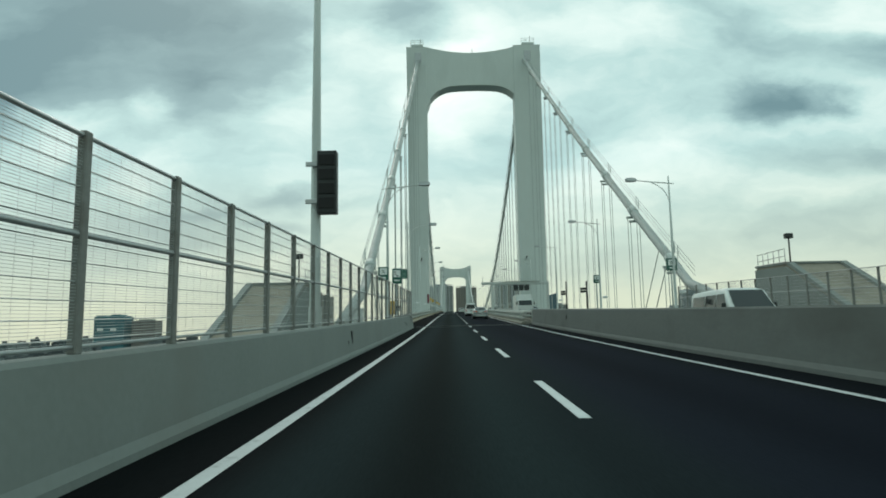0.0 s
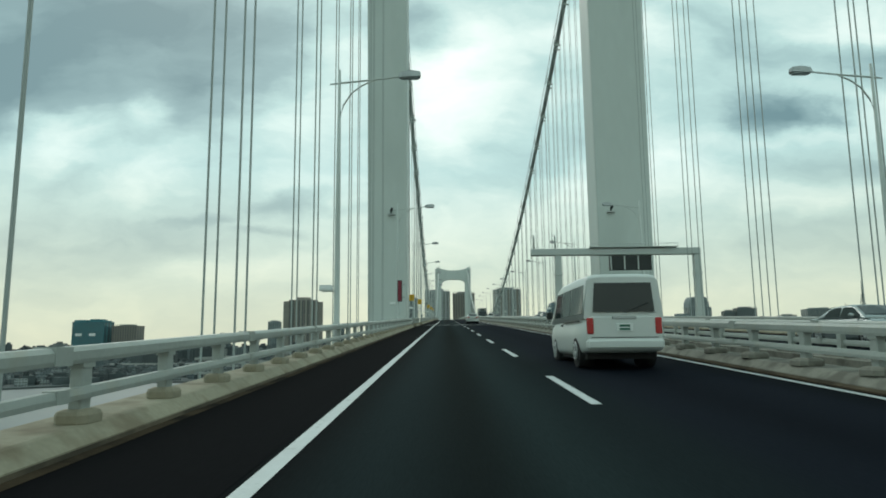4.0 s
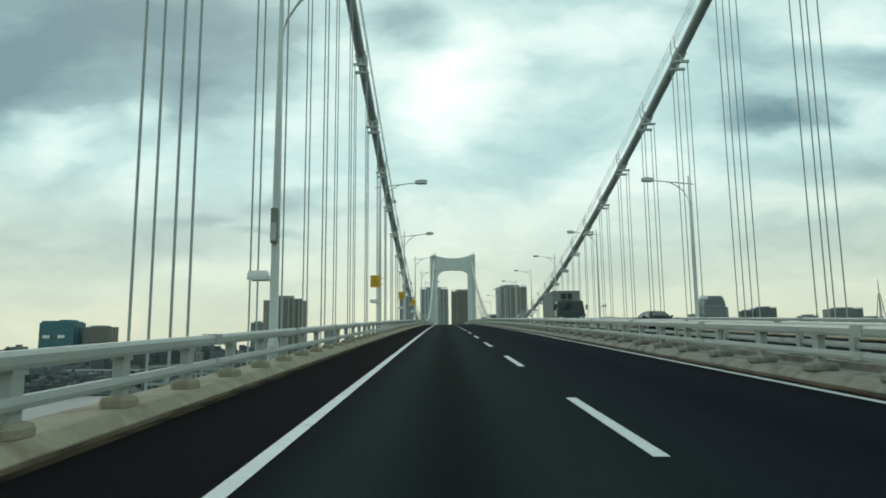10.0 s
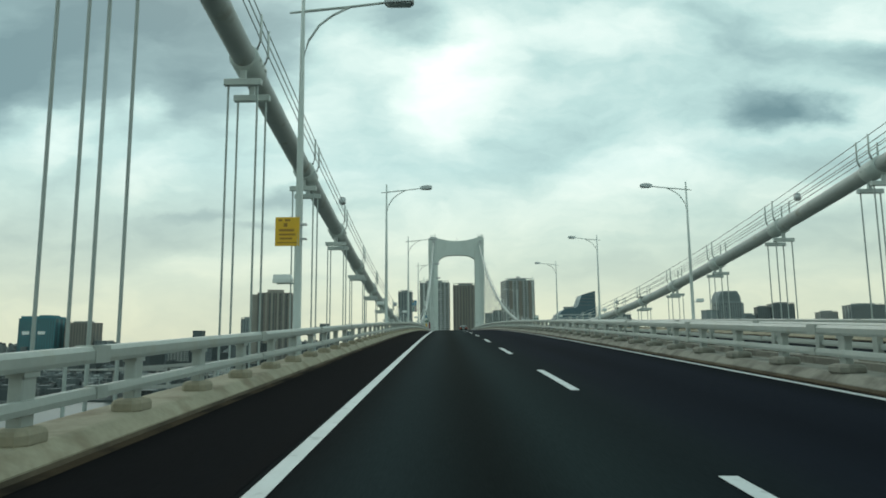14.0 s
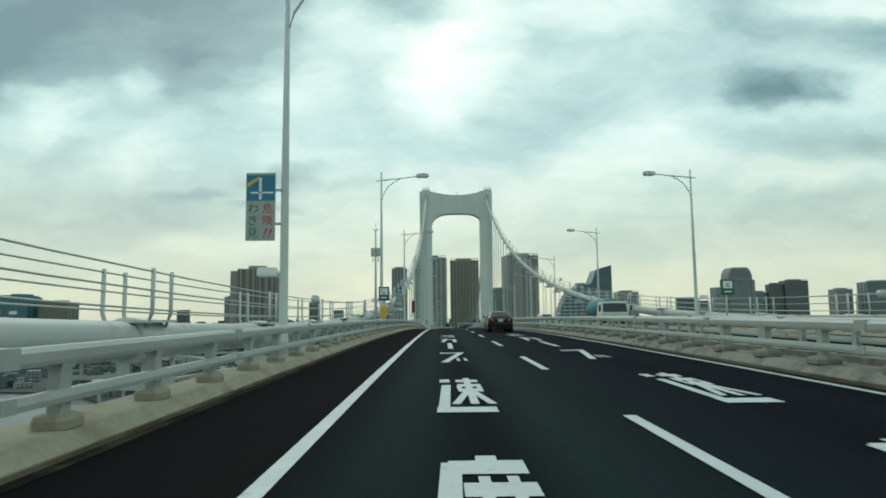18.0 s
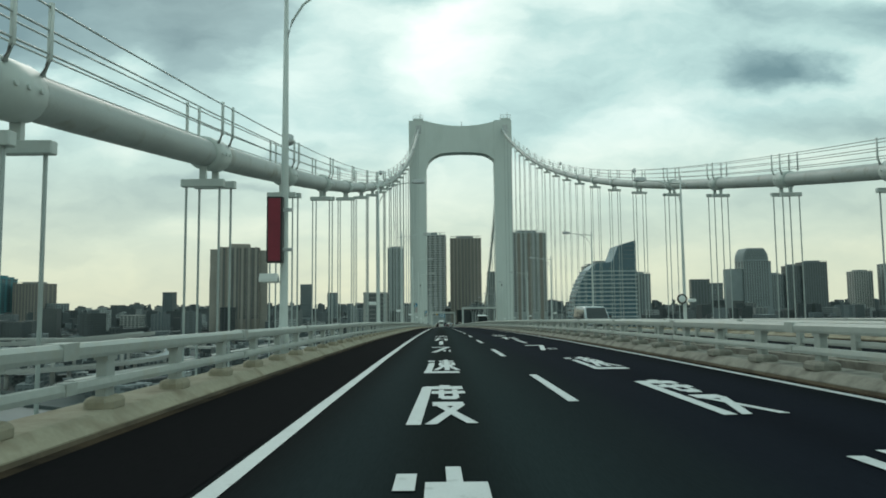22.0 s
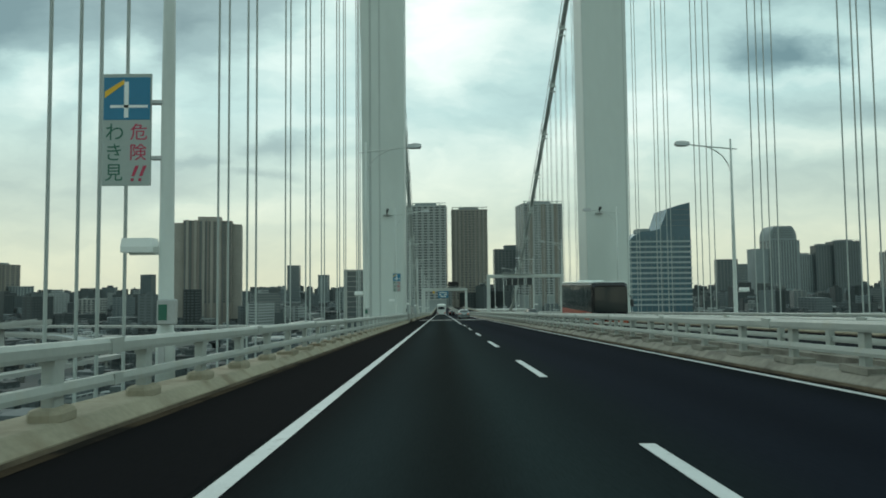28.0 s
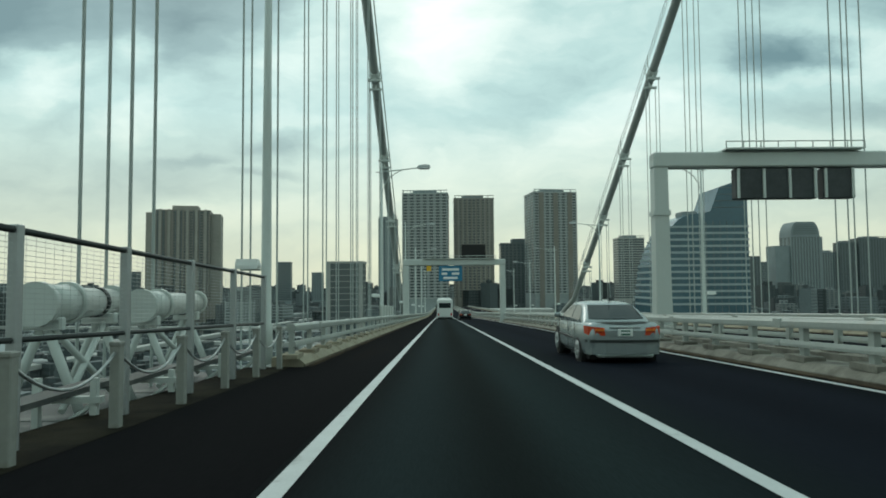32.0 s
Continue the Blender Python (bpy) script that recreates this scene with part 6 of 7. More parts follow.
def wheels(c, y_rear, y_front, half, r, wide=0.2):
    wm = mesh_of(tube([(-wide / 2, 0, 0), (-wide / 2 + 0.03, 0, 0), (wide / 2 - 0.03, 0, 0), (wide / 2, 0, 0)], [r - 0.03, r, r, r - 0.03], 20), "tyre", M_BLACK)
    rm_bm = bmesh.new()
    for s_ in (-1, 1):
        x = s_ * (wide / 2 + 0.004)
        pts = [(x, r * 0.62 * math.cos(math.pi * k / 10), r * 0.62 * math.sin(math.pi * k / 10)) for k in range(21)]
        add_tube(rm_bm, pts, 0.022, 5, cap=False)
        add_tube(rm_bm, [(x - 0.02, 0, 0), (x + 0.02, 0, 0)], r * 0.17, 10)
        for k in range(7):
            a_ = 2 * math.pi * k / 7
            add_tube(rm_bm, [(x, 0, 0), (x, r * 0.6 * math.cos(a_), r * 0.6 * math.sin(a_))], 0.024, 4)
    rm = mesh_of(rm_bm, "rim", M_GALV)
    arch_m = mesh_of(tube([(-0.16, 0, 0), (0.16, 0, 0)], r + 0.055, 20), "wheel_arch", M_BLACK)
    for y in (y_rear, y_front):
        for s_ in (-1, 1):
            t_ = part("wheel", wm, None, c, at=(s_ * half, y, r))
            part("rim", rm, None, t_)
            part("wheel_arch", arch_m, None, c, at=(s_ * (half - 0.075), y, r + 0.01))


def pane(corners, push, mat_, parent, name, label=""):
    """A flat polygon of glass with thickness, set proud of the body along push."""
    p = Vector(push)
    return part(name, loft([[tuple(Vector(q) + p) for q in corners], [tuple(Vector(q) - p * 2.0) for q in corners]]), mat_, parent, label)


def sedan(name, label, at, paint, tail, turn=0):
    """A four-door saloon facing +y: lofted body and cabin, set-in panes, lamps, bumpers, plate, mirrors and wheels."""
    c = thing(name, label, "car", at, turn=turn)
    L, h = 4.47, 0.87
    body = [(-2.235, 0.62, 0.44, 0.80), (-2.21, 0.74, 0.36, 0.91), (-2.12, 0.80, 0.30, 0.975), (-1.9, 0.845, 0.25, 0.985), (-1.5, 0.868, 0.22, 0.97), (-0.8, h, 0.2, 0.955), (0.0, h, 0.2, 0.945), (0.9, 0.868, 0.2, 0.93),
            (1.4, 0.85, 0.21, 0.90), (1.8, 0.81, 0.23, 0.83), (2.08, 0.72, 0.28, 0.74), (2.2, 0.60, 0.34, 0.66), (2.235, 0.48, 0.40, 0.58)]
    part("body", loft([ring(*q) for q in body], smooth=True), paint, c)
    side_x = lambda z: 0.79 - (z - 0.93) * 0.46
    rings = []
    for y, top in ((-1.66, 0.965), (-1.5, 1.03), (-1.22, 1.175), (-0.98, 1.295), (-0.72, 1.37), (-0.3, 1.405), (0.1, 1.41), (0.42, 1.385), (0.66, 1.32), (0.98, 1.165), (1.3, 0.995), (1.42, 0.935)):
        e = max(top - 0.07, 0.925)
        half = [(side_x(0.9), 0.90), (side_x(e), e), (side_x(e) - 0.05, e + (top - e) * 0.6), (side_x(e) - 0.16, top - 0.012), (side_x(e) * 0.4, top)]
        rings.append([(-x, y, z) for x, z in reversed(half)] + [(x, y, z) for x, z in half])
    part("cabin", loft(rings, smooth=True), paint, c)
    # curved front and rear screens in five strips each
    for nm, y0, z0, y1, z1, w0, w1, d in (("rear_window", -1.54, 1.02, -0.93, 1.325, 0.64, 0.53, -1), ("windscreen", 1.26, 1.03, 0.62, 1.345, 0.68, 0.54, 1)):
        rows = []
        n_ = Vector((0, d * abs(z1 - z0), abs(y1 - y0))).normalized() * 0.018
        for o in (n_, n_ * -1.6):
            ring_ = []
            for k in range(7):
                u = -1 + k / 3
                ring_.append(Vector((u * w0, y0 - d * 0.07 * u * u, z0)) + o)
            for k in range(7):
                u = 1 - k / 3
                ring_.append(Vector((u * w1, y1 - d * 0.05 * u * u, z1)) + o)
            rows.append(ring_)
        part(nm, loft(rows), M_CARGLASS, c, "dark tinted glass")
    for s_ in (-1, 1):
        for poly in (((-1.02, 0.985), (-0.16, 0.985), (-0.16, 1.315), (-0.55, 1.315), (-0.86, 1.24), (-1.02, 1.08)), ((-0.07, 0.985), (1.06, 0.985), (0.98, 1.06), (0.6, 1.255), (0.42, 1.305), (-0.07, 1.315))):
            pane([(s_ * side_x(z), y, z) for y, z in poly], (s_ * 0.007, 0, 0.003), M_CARGLASS, c, "side_window", "dark tinted glass")
        lamp = part("tail_lamp", loft([[(s_ * x, y, z) for x, y, z in q] for q in (((0.44, -2.245, 0.70), (0.66, -2.225, 0.70), (0.80, -2.13, 0.71), (0.845, -1.93, 0.74), (0.80, -1.93, 0.74), (0.44, -2.1, 0.70)), ((0.46, -2.25, 0.87), (0.66, -2.235, 0.89), (0.80, -2.14, 0.905), (0.852, -1.9, 0.90), (0.80, -1.9, 0.90), (0.46, -2.1, 0.87)))]), tail, c)
        part("indicator", box(min(s_ * 0.46, s_ * 0.66), max(s_ * 0.46, s_ * 0.66), -2.262, -2.2, 0.795, 0.845, 0.006), M_ORANGE, lamp)
        part("head_lamp", box(s_ * 0.56 - 0.17, s_ * 0.56 + 0.17, 2.0, 2.2, 0.57, 0.70, 0.04), M_LENS, c)
        part("mirror", box(s_ * 0.95 - 0.085, s_ * 0.95 + 0.085, 0.82, 0.93, 0.97, 1.09, 0.035), paint, c)
        part("mirror_stalk", box(min(s_ * 0.80, s_ * 0.9), max(s_ * 0.80, s_ * 0.9), 0.85, 0.9, 0.955, 0.99), M_DARK, c)
        for y in (-0.32, 0.62):
            part("door_handle", box(s_ * 0.872 - 0.015, s_ * 0.872 + 0.015, y - 0.1, y + 0.1, 0.80, 0.83, 0.006), paint, c)
        part("side_moulding", box(s_ * 0.868 - 0.012, s_ * 0.868 + 0.012, -1.0, 1.05, 0.52, 0.565, 0.006), M_DARK, c)
        for y in (-0.95, -0.12, 1.08):
            part("door_seam", box(s_ * 0.866 - 0.006, s_ * 0.866 + 0.006, y - 0.006, y + 0.006, 0.3, 0.93), M_DARK, c)
    bar_ = [(-0.80, -1.75), (-0.84, -1.98), (-0.74, -2.20), (-0.45, -2.285), (0.0, -2.305), (0.45, -2.285), (0.74, -2.20), (0.84, -1.98), (0.80, -1.75)]
    sweep_bar = lambda z0, z1, g: loft([[(x * g, y * g, z) for x, y in bar_] + [(x * 0.85, y + 0.25, z) for x, y in reversed(bar_[1:-1])] for z in (z0, z0 + 0.03, z1 - 0.03, z1)])
    part("rear_bumper", sweep_bar(0.28, 0.60, 1.0), paint, c)
    part("bumper_strip", sweep_bar(0.545, 0.605, 1.008), M_DARK, c, "black rubber strip")
    part("lower_valance", box(-0.62, 0.62, -2.27, -2.0, 0.22, 0.30, 0.03), M_SIGNWHITE if paint != M_BLACKCAR else M_DARK, c)
    part("front_bumper", box(-0.74, 0.74, 2.0, 2.28, 0.3, 0.52, 0.08), paint, c)
    part("grille", box(-0.3, 0.3, 2.1, 2.25, 0.55, 0.66, 0.02), M_DARK, c)
    part("boot_lip", loft([[(x, -2.14 - 0.05 * (1 - (x / 0.6) ** 2) + o, z) for o, z in ((0.0, 0.955), (0.07, 0.995), (0.09, 0.97))] for x in (-0.6, -0.3, 0.0, 0.3, 0.6)]), M_DARK, c, "dark spoiler lip")
    part("boot_trim", box(-0.34, 0.34, -2.262, -2.2, 0.865, 0.89, 0.006), M_GALV, c, "bright trim strip")
    pl = part("number_plate", box(-0.165, 0.165, -2.268, -2.2, 0.685, 0.845, 0.006), M_WHITE, c)
    for k in (0, 1):
        part("text_bar", box(-0.1, 0.1, -2.274, -2.266, 0.705 + k * 0.08, 0.745 + k * 0.07), M_GREENINK, pl)
    part("exhaust", tube([(-0.5, -2.28, 0.25), (-0.5, -2.0, 0.25)], 0.03, 8), M_GALV, c)
    part("aerial", tube([(0.0, -0.85, 1.36), (0.0, -0.98, 1.50)], 0.012, 5), M_DARK, c)
    part("underside", box(-0.74, 0.74, -1.95, 1.95, 0.15, 0.27), M_BLACK, c)
    wheels(c, -1.32, 1.38, 0.775, 0.315)
    return c


def car(name, label, category, at, paint, L=4.5, W=1.74, H=1.42, kind="sedan", turn=0, tail=M_RED):
    """A passenger car facing +y; a van has a tall box body with a sloping nose."""
    if kind == "sedan":
        return sedan(name, label, at, paint, tail, turn)
    c = thing(name, label, category, at, turn=turn)
    h = W / 2
    st = [(-L / 2, h * 0.90, 0.36, 1.0), (-L / 2 + 0.05, h * 0.97, 0.3, 1.04), (-L * 0.25, h, 0.22, 1.05), (0, h, 0.22, 1.05), (L * 0.3, h, 0.22, 1.03), (L / 2 - 0.25, h * 0.97, 0.26, 0.95), (L / 2 - 0.02, h * 0.9, 0.34, 0.78), (L / 2, h * 0.85, 0.4, 0.7)]
    part("body", loft([ring(*q) for q in st], smooth=True), paint, c)
    side_x = lambda z: h * 0.985 - (z - 1.0) * 0.13 * h
    rings = []
    for y, top in ((-L / 2 + 0.04, H - 0.10), (-L / 2 + 0.12, H - 0.03), (-L * 0.2, H), (L * 0.18, H - 0.01), (L * 0.27, H - 0.07), (L * 0.38, 1.30), (L * 0.46, 1.02)):
        e = max(top - 0.1, 1.0)
        half = [(side_x(0.98), 0.98), (side_x(e), e), (side_x(e) - 0.05, e + (top - e) * 0.65), (side_x(e) - 0.17, top - 0.01), (side_x(e) * 0.4, top)]
        rings.append([(-x, y, z) for x, z in reversed(half)] + [(x, y, z) for x, z in half])
    part("cabin", loft(rings, smooth=True), paint, c)
    yr = -L / 2 + 0.02
    pane([(-h * 0.76, yr, 1.12), (h * 0.76, yr, 1.12), (h * 0.70, yr + 0.02, H - 0.22), (-h * 0.70, yr + 0.02, H - 0.22)], (0, -0.02, 0), M_CARGLASS, c, "rear_window", "dark tinted glass")
    pane([(-h * 0.84, L * 0.445, 1.08), (h * 0.84, L * 0.445, 1.08), (h * 0.74, L * 0.285, H - 0.13), (-h * 0.74, L * 0.285, H - 0.13)], (0, 0.018, 0.018), M_CARGLASS, c, "windscreen", "dark tinted glass")
    for s_ in (-1, 1):
        for y0, y1 in ((-L * 0.44, -L * 0.16), (-L * 0.14, L * 0.09), (L * 0.11, L * 0.27)):
            pane([(s_ * side_x(z), y, z) for y, z in ((y0, 1.1), (y1 + (0.25 if y1 > L * 0.2 else 0), 1.1), (y1, H - 0.24), (y0, H - 0.24))], (s_ * 0.008, 0, 0.001), M_CARGLASS, c, "side_window", "dark tinted glass")
        part("tail_lamp", box(s_ * h * 0.84 - 0.07, s_ * h * 0.84 + 0.07, -L / 2 - 0.025, -L / 2 + 0.1, 0.66, 1.0, 0.02), tail, c)
        part("head_lamp", box(s_ * h * 0.66 - 0.18, s_ * h * 0.66 + 0.18, L / 2 - 0.16, L / 2, 0.62, 0.78, 0.03), M_LENS, c)
        part("mirror", box(s_ * (h + 0.1) - 0.08, s_ * (h + 0.1) + 0.08, L * 0.33, L * 0.33 + 0.1, 1.1, 1.3, 0.03), M_DARK, c)
        part("door_handle", box(s_ * h - 0.015, s_ * h + 0.015, 0.2, 0.36, 0.88, 0.92), M_DARK, c)
        part("slide_rail", box(s_ * h - 0.012, s_ * h + 0.012, -L * 0.4, 0.0, 0.93, 0.96), M_DARK, c)
    part("rear_bumper", box(-h * 0.95, h * 0.95, -L / 2 - 0.09, -L / 2 + 0.1, 0.34, 0.56, 0.05), paint, c)
    part("tailgate_seam", box(-h * 0.82, h * 0.82, -L / 2 - 0.012, -L / 2 + 0.02, 0.585, 0.6), M_DARK, c)
    part("tailgate_handle", box(-0.25, 0.25, -L / 2 - 0.025, -L / 2 + 0.02, 0.97, 1.03, 0.01), M_GALV, c)
    part("wiper", tube([(0.05, -L / 2 - 0.03, 1.12), (0.5, -L / 2 - 0.02, 1.3)], 0.012, 5), M_DARK, c)
    part("front_bumper", box(-h * 0.9, h * 0.9, L / 2 - 0.1, L / 2 + 0.06, 0.3, 0.52, 0.05), paint, c)
    part("grille", box(-h * 0.4, h * 0.4, L / 2 - 0.05, L / 2 + 0.02, 0.55, 0.68, 0.01), M_DARK, c)
    pl = part("number_plate", box(-0.17, 0.17, -L / 2 - 0.03, -L / 2 + 0.03, 0.72, 0.88, 0.005), M_WHITE, c)
    for k in (0, 1):
        part("text_bar", box(-0.11, 0.11, -L / 2 - 0.034, -L / 2 - 0.028, 0.74 + k * 0.07, 0.785 + k * 0.07), M_GREENINK, pl)
    part("underside", box(-h * 0.85, h * 0.85, -L * 0.42, L * 0.42, 0.14, 0.26), M_BLACK, c)
    wheels(c, -L * 0.29, L * 0.30, h - 0.10, 0.31)
    return c


def put(y, x):
    return (x, y, deck_z(x, y) + 0.004)


LANE, OPP1, OPP2 = -3.95, 3.0, 6.65
car("sedan_car", "silver four-door saloon with red tail lamps on the road", "car", put(-377, LANE + 0.2), M_SILVER)
car("van", "white one-box van with dark rear window on the road", "van", put(-352, LANE - 0.2), M_WHITECAR, 4.6, 1.69, 1.95, "van")
car("sedan_car", "white four-door saloon with red tail lamps on the road", "car", put(-272, LANE - 0.1), M_WHITECAR)
car("sedan_car", "black four-door saloon with red tail lamps on the road", "car", put(12.8, LANE - 0.1), M_BLACKCAR)
car("sedan_car", "silver-grey four-door saloon with orange-red tail lamps", "car", put(304.5, LANE - 0.12), M_SILVER, tail=M_TAIL)
car("sedan_car", "black saloon on the lane ahead", "car", put(384, LANE - 0.8), M_BLACKCAR)
for y, x, p, k, lab in ((-431, OPP1 + 0.9, M_WHITECAR, "van", "white van on the opposite carriageway"), (-297, OPP1, M_TEALCAR, "sedan", "dark green saloon on the opposite carriageway"),
                        (-345, OPP2, M_SILVER, "sedan", "silver saloon on the opposite carriageway"), (-165, OPP1, M_SILVER, "sedan", "silver saloon on the opposite carriageway"),
                        (-180, OPP2, M_BLACKCAR, "sedan", "black saloon on the opposite carriageway"), (-152, OPP2, M_WHITECAR, "van", "white van on the opposite carriageway"),
                        (60, OPP2, M_WHITECAR, "van", "white van on the opposite carriageway"), (108, OPP1, M_SILVER, "van", "silver van on the opposite carriageway"), (303, OPP2, M_TEALCAR, "sedan", "dark teal saloon on the opposite carriageway")):
    car("sedan_car" if k == "sedan" else "van", lab, "car" if k == "sedan" else "van", put(y, x), p, 4.5, 1.72, 1.42 if k == "sedan" else 1.9, k, turn=180)


M_COACHTRIM = material("orange_red_coach_paint", (0.42, 0.085, 0.025), 0.35, vary=0.5, scale=0.7, stain=(0.30, 0.02, 0.015), stain_scale=0.5, stain_at=0.5)


def coach(label, at, paint, trim, L=11.5, W=2.48, H=3.3, turn=0, top=None):
    """A tour coach facing +y."""
    c = thing("coach", label, "bus", at, turn=turn)
    h = W / 2
    rr = lambda y, w, z0, z1: [(-w, y, z0), (w, y, z0), (w, y, z1 - 0.2), (w - 0.18, y, z1), (-w + 0.18, y, z1), (-w, y, z1 - 0.2)]
    part("body", loft([rr(-L / 2, h * 0.96, 0.4, H - 0.05), rr(-L / 2 + 0.1, h, 0.32, H), rr(L / 2 - 0.35, h, 0.32, H), rr(L / 2 - 0.02, h * 0.94, 0.4, H - 0.25)]), paint, c)
    for s_ in (-1, 1):
        part("side_glass", box(s_ * h - 0.012, s_ * h + 0.012, -L / 2 + 0.4, L / 2 - 0.5, 1.5, 2.9), M_CARGLASS, c, "dark side windows")
        for k in range(6):
            y = -L / 2 + 0.4 + (k + 1) * (L - 0.9) / 7
            part("window_post", box(s_ * h - 0.018, s_ * h + 0.018, y - 0.04, y + 0.04, 1.5, 2.9), M_DARK, c)
        part("side_stripe", box(s_ * h - 0.013, s_ * h + 0.013, -L / 2 + 0.2, L / 2 - 0.4, 0.62, 1.2), trim, c)
        part("tail_lamp", box(s_ * h * 0.8 - 0.12, s_ * h * 0.8 + 0.12, -L / 2 - 0.02, -L / 2 + 0.04, 0.8, 1.2, 0.01), M_RED, c)
        part("head_lamp", box(s_ * h * 0.75 - 0.2, s_ * h * 0.75 + 0.2, L / 2 - 0.08, L / 2 + 0.02, 0.65, 0.85, 0.02), M_LENS, c)
        part("mirror", box(s_ * (h + 0.2) - 0.1, s_ * (h + 0.2) + 0.1, L / 2 + 0.0, L / 2 + 0.12, 1.6, 2.1, 0.03), M_DARK, c)
        part("mirror_arm", tube([(s_ * h, L / 2 - 0.1, 2.5), (s_ * (h + 0.2), L / 2 + 0.06, 2.1)], 0.025, 5), M_DARK, c)
    if top:
        part("roof_panel", box(-h * 0.97, h * 0.97, -L / 2 + 0.1, L / 2 - 0.3, H - 0.1, H + 0.03, 0.05), top, c, "white roof")
    part("windscreen", loft([[(-h * 0.9, L / 2 - 0.03, 1.25), (h * 0.9, L / 2 - 0.03, 1.25), (h * 0.9, L / 2 + 0.015, 1.25), (-h * 0.9, L / 2 + 0.015, 1.25)], [(-h * 0.86, L / 2 - 0.2, 2.95), (h * 0.86, L / 2 - 0.2, 2.95), (h * 0.86, L / 2 - 0.02, 2.95), (-h * 0.86, L / 2 - 0.02, 2.95)]]), M_CARGLASS, c)
    part("front_stripe", box(-h * 0.93, h * 0.93, L / 2 - 0.06, L / 2 + 0.03, 0.42, 0.64), trim, c)
    part("rear_window", box(-h * 0.75, h * 0.75, -L / 2 - 0.015, -L / 2 + 0.03, 2.0, 2.8, 0.02), M_CARGLASS, c)
    part("rear_bumper", box(-h * 0.94, h * 0.94, -L / 2 - 0.08, -L / 2 + 0.08, 0.35, 0.6, 0.03), M_DARK, c)
    part("roof_unit", box(-0.7, 0.7, -1.8, 1.2, H, H + 0.14, 0.05), M_WHITE, c)
    wheels(c, -L * 0.25, L * 0.3, h - 0.16, 0.48, 0.28)
    return c


coach("white coach with dark rear window on the lane ahead", put(398, -7.6), M_WHITECAR, M_WHITE)
coach("dark coach with orange and red stripes on the opposite carriageway", put(249, 3.9), M_BLACKCAR, M_COACHTRIM, turn=180, top=M_WHITECAR)


def lorry(label, at, paint, box_mat, L=7.0, W=2.2, H=3.1, turn=0, body="box"):
    c = thing("lorry", label, "truck", at, turn=turn)
    h = W / 2
    part("chassis", box(-0.45, 0.45, -L / 2, L / 2 - 0.3, 0.55, 0.8), M_DARK, c)
    cab = loft([[(-h, L / 2 - 1.7, 0.45), (h, L / 2 - 1.7, 0.45), (h, L / 2, 0.45), (-h, L / 2, 0.45)], [(-h, L / 2 - 1.7, 1.4), (h, L / 2 - 1.7, 1.4), (h, L / 2 + 0.02, 1.35), (-h, L / 2 + 0.02, 1.35)],
                [(-h * 0.92, L / 2 - 1.65, 2.3), (h * 0.92, L / 2 - 1.65, 2.3), (h * 0.92, L / 2 - 0.3, 2.3), (-h * 0.92, L / 2 - 0.3, 2.3)]])
    cb_ = part("cab", cab, paint, c)
    part("windscreen", loft([[(-h * 0.9, L / 2 - 0.1, 1.42), (h * 0.9, L / 2 - 0.1, 1.42), (h * 0.9, L / 2 + 0.02, 1.42), (-h * 0.9, L / 2 + 0.02, 1.42)], [(-h * 0.85, L / 2 - 0.4, 2.15), (h * 0.85, L / 2 - 0.4, 2.15), (h * 0.85, L / 2 - 0.21, 2.15), (-h * 0.85, L / 2 - 0.21, 2.15)]]), M_CARGLASS, cb_)
    for s_ in (-1, 1):
        part("side_window", box(s_ * h * 0.975 - 0.03, s_ * h * 0.975 + 0.03, L / 2 - 1.3, L / 2 - 0.5, 1.45, 2.05), M_CARGLASS, cb_)
        part("head_lamp", box(s_ * h * 0.75 - 0.16, s_ * h * 0.75 + 0.16, L / 2 - 0.02, L / 2 + 0.03, 0.72, 0.9, 0.02), M_LENS, cb_)
        part("mirror", box(s_ * (h + 0.16) - 0.08, s_ * (h + 0.16) + 0.08, L / 2 + 0.02, L / 2 + 0.1, 1.5, 1.95, 0.02), M_DARK, cb_)
    part("front_bumper", box(-h * 0.97, h * 0.97, L / 2 - 0.05, L / 2 + 0.1, 0.4, 0.66, 0.03), M_DARK, c)
    if body == "box":
        part("cargo_box", box(-h - 0.03, h + 0.03, -L / 2, L / 2 - 1.85, 0.85, H, 0.04), box_mat, c)
        for k in range(4):
            y = -L / 2 + 0.3 + k * (L - 2.4) / 3
            for s_ in (-1, 1):
                part("side_rib", box(s_ * (h + 0.04) - 0.012, s_ * (h + 0.04) + 0.012, y - 0.03, y + 0.03, 0.9, H - 0.05), M_GALV, c)
    else:
        part("tank", tube([(0, -L / 2, 1.7), (0, -L / 2 + 0.15, 1.7), (0, L / 2 - 2.1, 1.7), (0, L / 2 - 1.95, 1.7)], [0.6, 0.85, 0.85, 0.6], 18), box_mat, c)
    wheels(c, -L * 0.27, L * 0.34, h - 0.14, 0.42, 0.25)
    return c


lorry("white box lorry with a silver cargo body on the opposite carriageway", put(-358, OPP1 + 0.6), M_WHITECAR, M_WHITECAR, turn=180)
box_lorry = lorry("grey container lorry on the opposite carriageway", put(-164, OPP1 + 0.3), M_TEALCAR, M_CONC, 8.0, 2.4, 3.3, turn=180)
for x0, x1, z0, z1 in ((-0.5, -0.1, 2.55, 3.05), (0.0, 0.5, 2.55, 3.05), (-0.5, 0.5, 2.38, 2.46)):
    part("plain_mark", box(x0, x1, 2.145, 2.16, z0, z1), M_DARK, box_lorry)
lorry("white tank lorry with a teal tank on the opposite carriageway", put(26, OPP2), M_WHITECAR, M_TEALF, 7.5, 2.3, turn=180, body="tank")

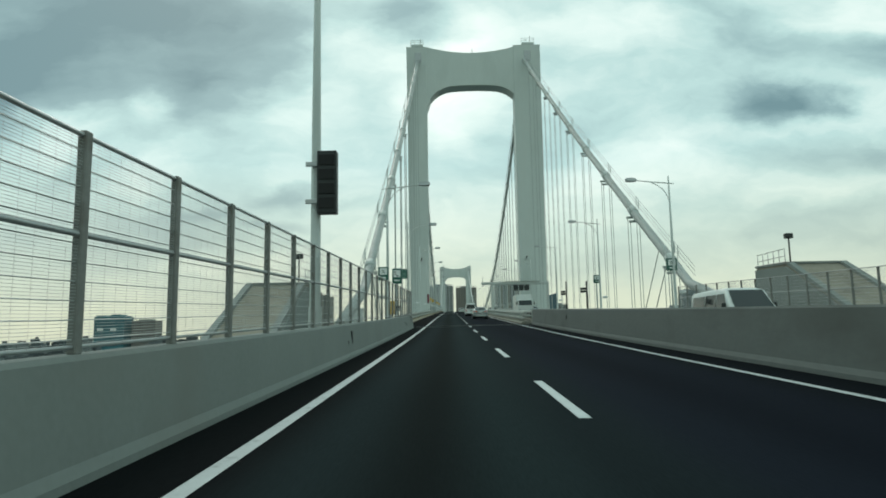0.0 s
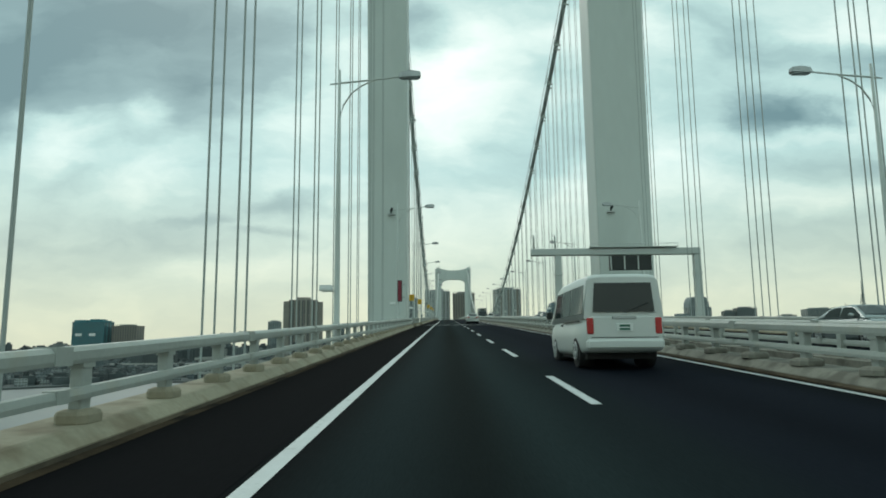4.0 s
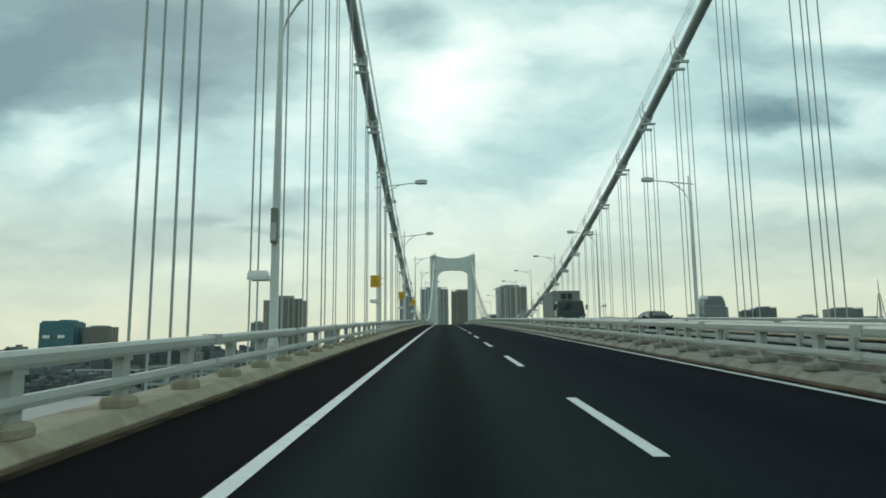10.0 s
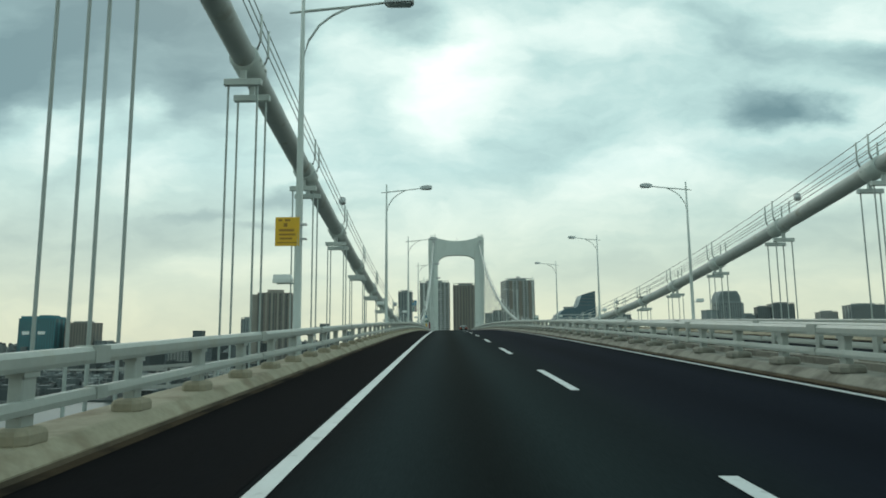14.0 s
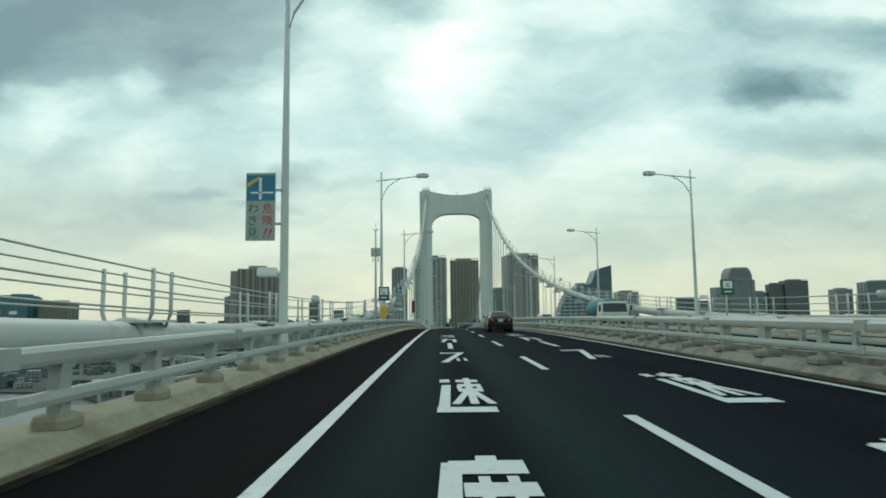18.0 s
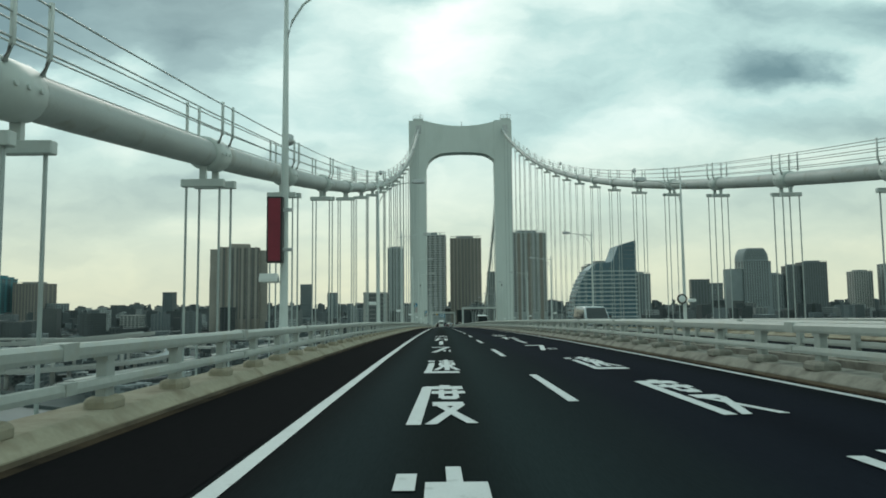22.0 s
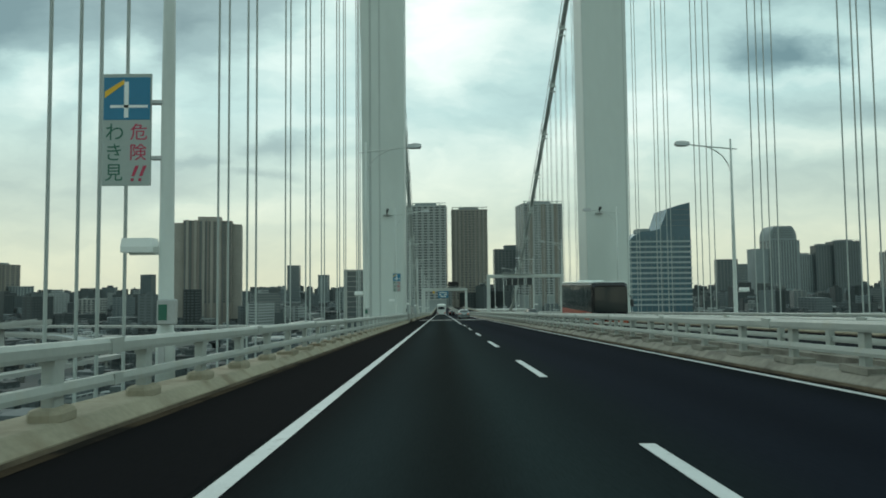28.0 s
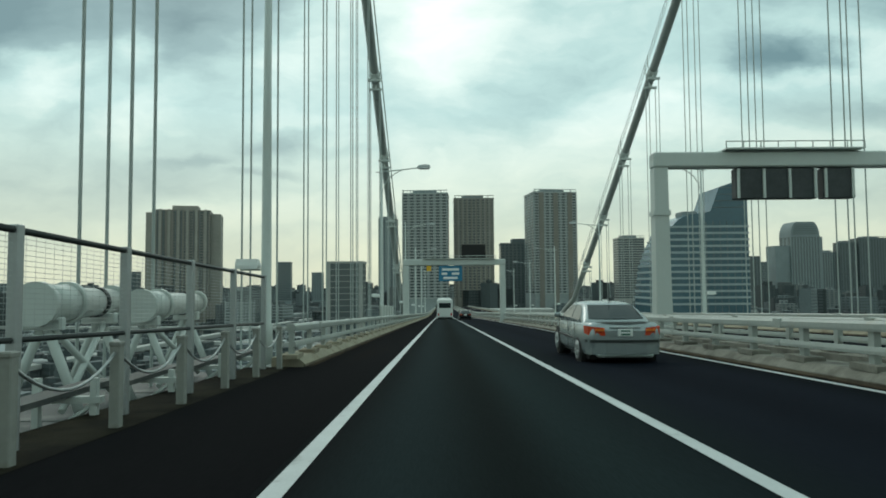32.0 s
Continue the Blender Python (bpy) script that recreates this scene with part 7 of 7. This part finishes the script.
# ---- small wall fittings ----
M_DARKRED = material("dark_red_reflector", (0.035, 0.007, 0.008), 0.4, vary=0.6, scale=3.0)
for y, z0, z1, w, lab, m_ in ((-438.5, 0.35, 0.72, 0.22, "small dark hatch in the parapet", M_DARK), (-439.2, 0.35, 0.5, 0.14, "small dark hatch in the parapet", M_DARK), (-415.6, 0.25, 0.55, 0.25, "dark grey hatch in the parapet", M_DARK),
                              (-414.3, 0.3, 0.5, 0.2, "dark grey hatch in the parapet", M_DARK), (-409.6, 0.48, 0.9, 0.42, "dark red reflector plate in the parapet", M_DARKRED)):
    h_ = thing("wall_hatch", lab, "hatch", (-10.2, y, deck_z(10, y)), "wall hatches")
    part("plate", box(0.0, 0.03, -w / 2, w / 2, z0, z1, 0.005), m_, h_)
    part("rim", box(-0.04, 0.015, -w / 2 - 0.03, w / 2 + 0.03, z0 - 0.03, z1 + 0.03), M_DARK, h_)
for y in (-421.0,):
    h_ = thing("wall_hatch", "small dark hatch in the median wall", "hatch", (-1.0, y, deck_z(1, y)), "wall hatches")
    part("plate", box(-0.02, 0.04, -0.16, 0.16, 0.62, 0.86, 0.005), M_DARK, h_)
for y, hh in ((-422.0, 1.5), (-415.8, 1.75)):
    cp = thing("camera_pole", "slim dark pole with small cameras on the median wall", "camera pole", (0, y, deck_z(1, y) + 1.16), "camera poles")
    part("pole", tube([(0, 0, 0), (0, 0, hh)], 0.045, 8), M_DARK, cp)
    part("base", box(-0.12, 0.12, -0.12, 0.12, 0, 0.04), M_DARK, cp)
    for z_ in (0.9, 1.05):
        part("small_camera", box(-0.34, -0.06, -0.09, 0.09, z_, z_ + 0.12, 0.02), M_DARK, cp)
tm = thing("traffic_mirror", "round black-rimmed mirror on a bracket at a lamp post", "mirror", (11.55, 113.7, lamp_z(114) + 2.2))
part("bracket", box(-0.1, 0.5, 0.06, 0.14, 0.34, 0.42), M_GALV, tm)
part("rim", tube([(0, -0.12, 0.38), (0, -0.06, 0.38), (0, 0.06, 0.38)], [0.40, 0.40, 0.24], 20), M_BLACK, tm)
part("mirror_face", tube([(0, -0.15, 0.38), (0, -0.13, 0.38), (0, -0.118, 0.38)], [0.08, 0.24, 0.29], 20), M_WHITE, tm)
scr = thing("steel_screen", "plain white steel screen panels beyond the guard rail", "screen", (-12.6, 336.0, deck_z(11, 336)))
for k in range(5):
    y = k * 2.6
    part("screen_panel", box(-0.03, 0.03, y, y + 2.5, 0.15 + road_z(336 + y) - road_z(336), 1.65 + road_z(336 + y) - road_z(336), 0.01), M_STEEL, scr)
    part("screen_post", box(-0.06, 0.06, y - 0.06, y + 0.04, -0.3 + road_z(336 + y) - road_z(336), 1.7 + road_z(336 + y) - road_z(336)), M_RAIL, scr)
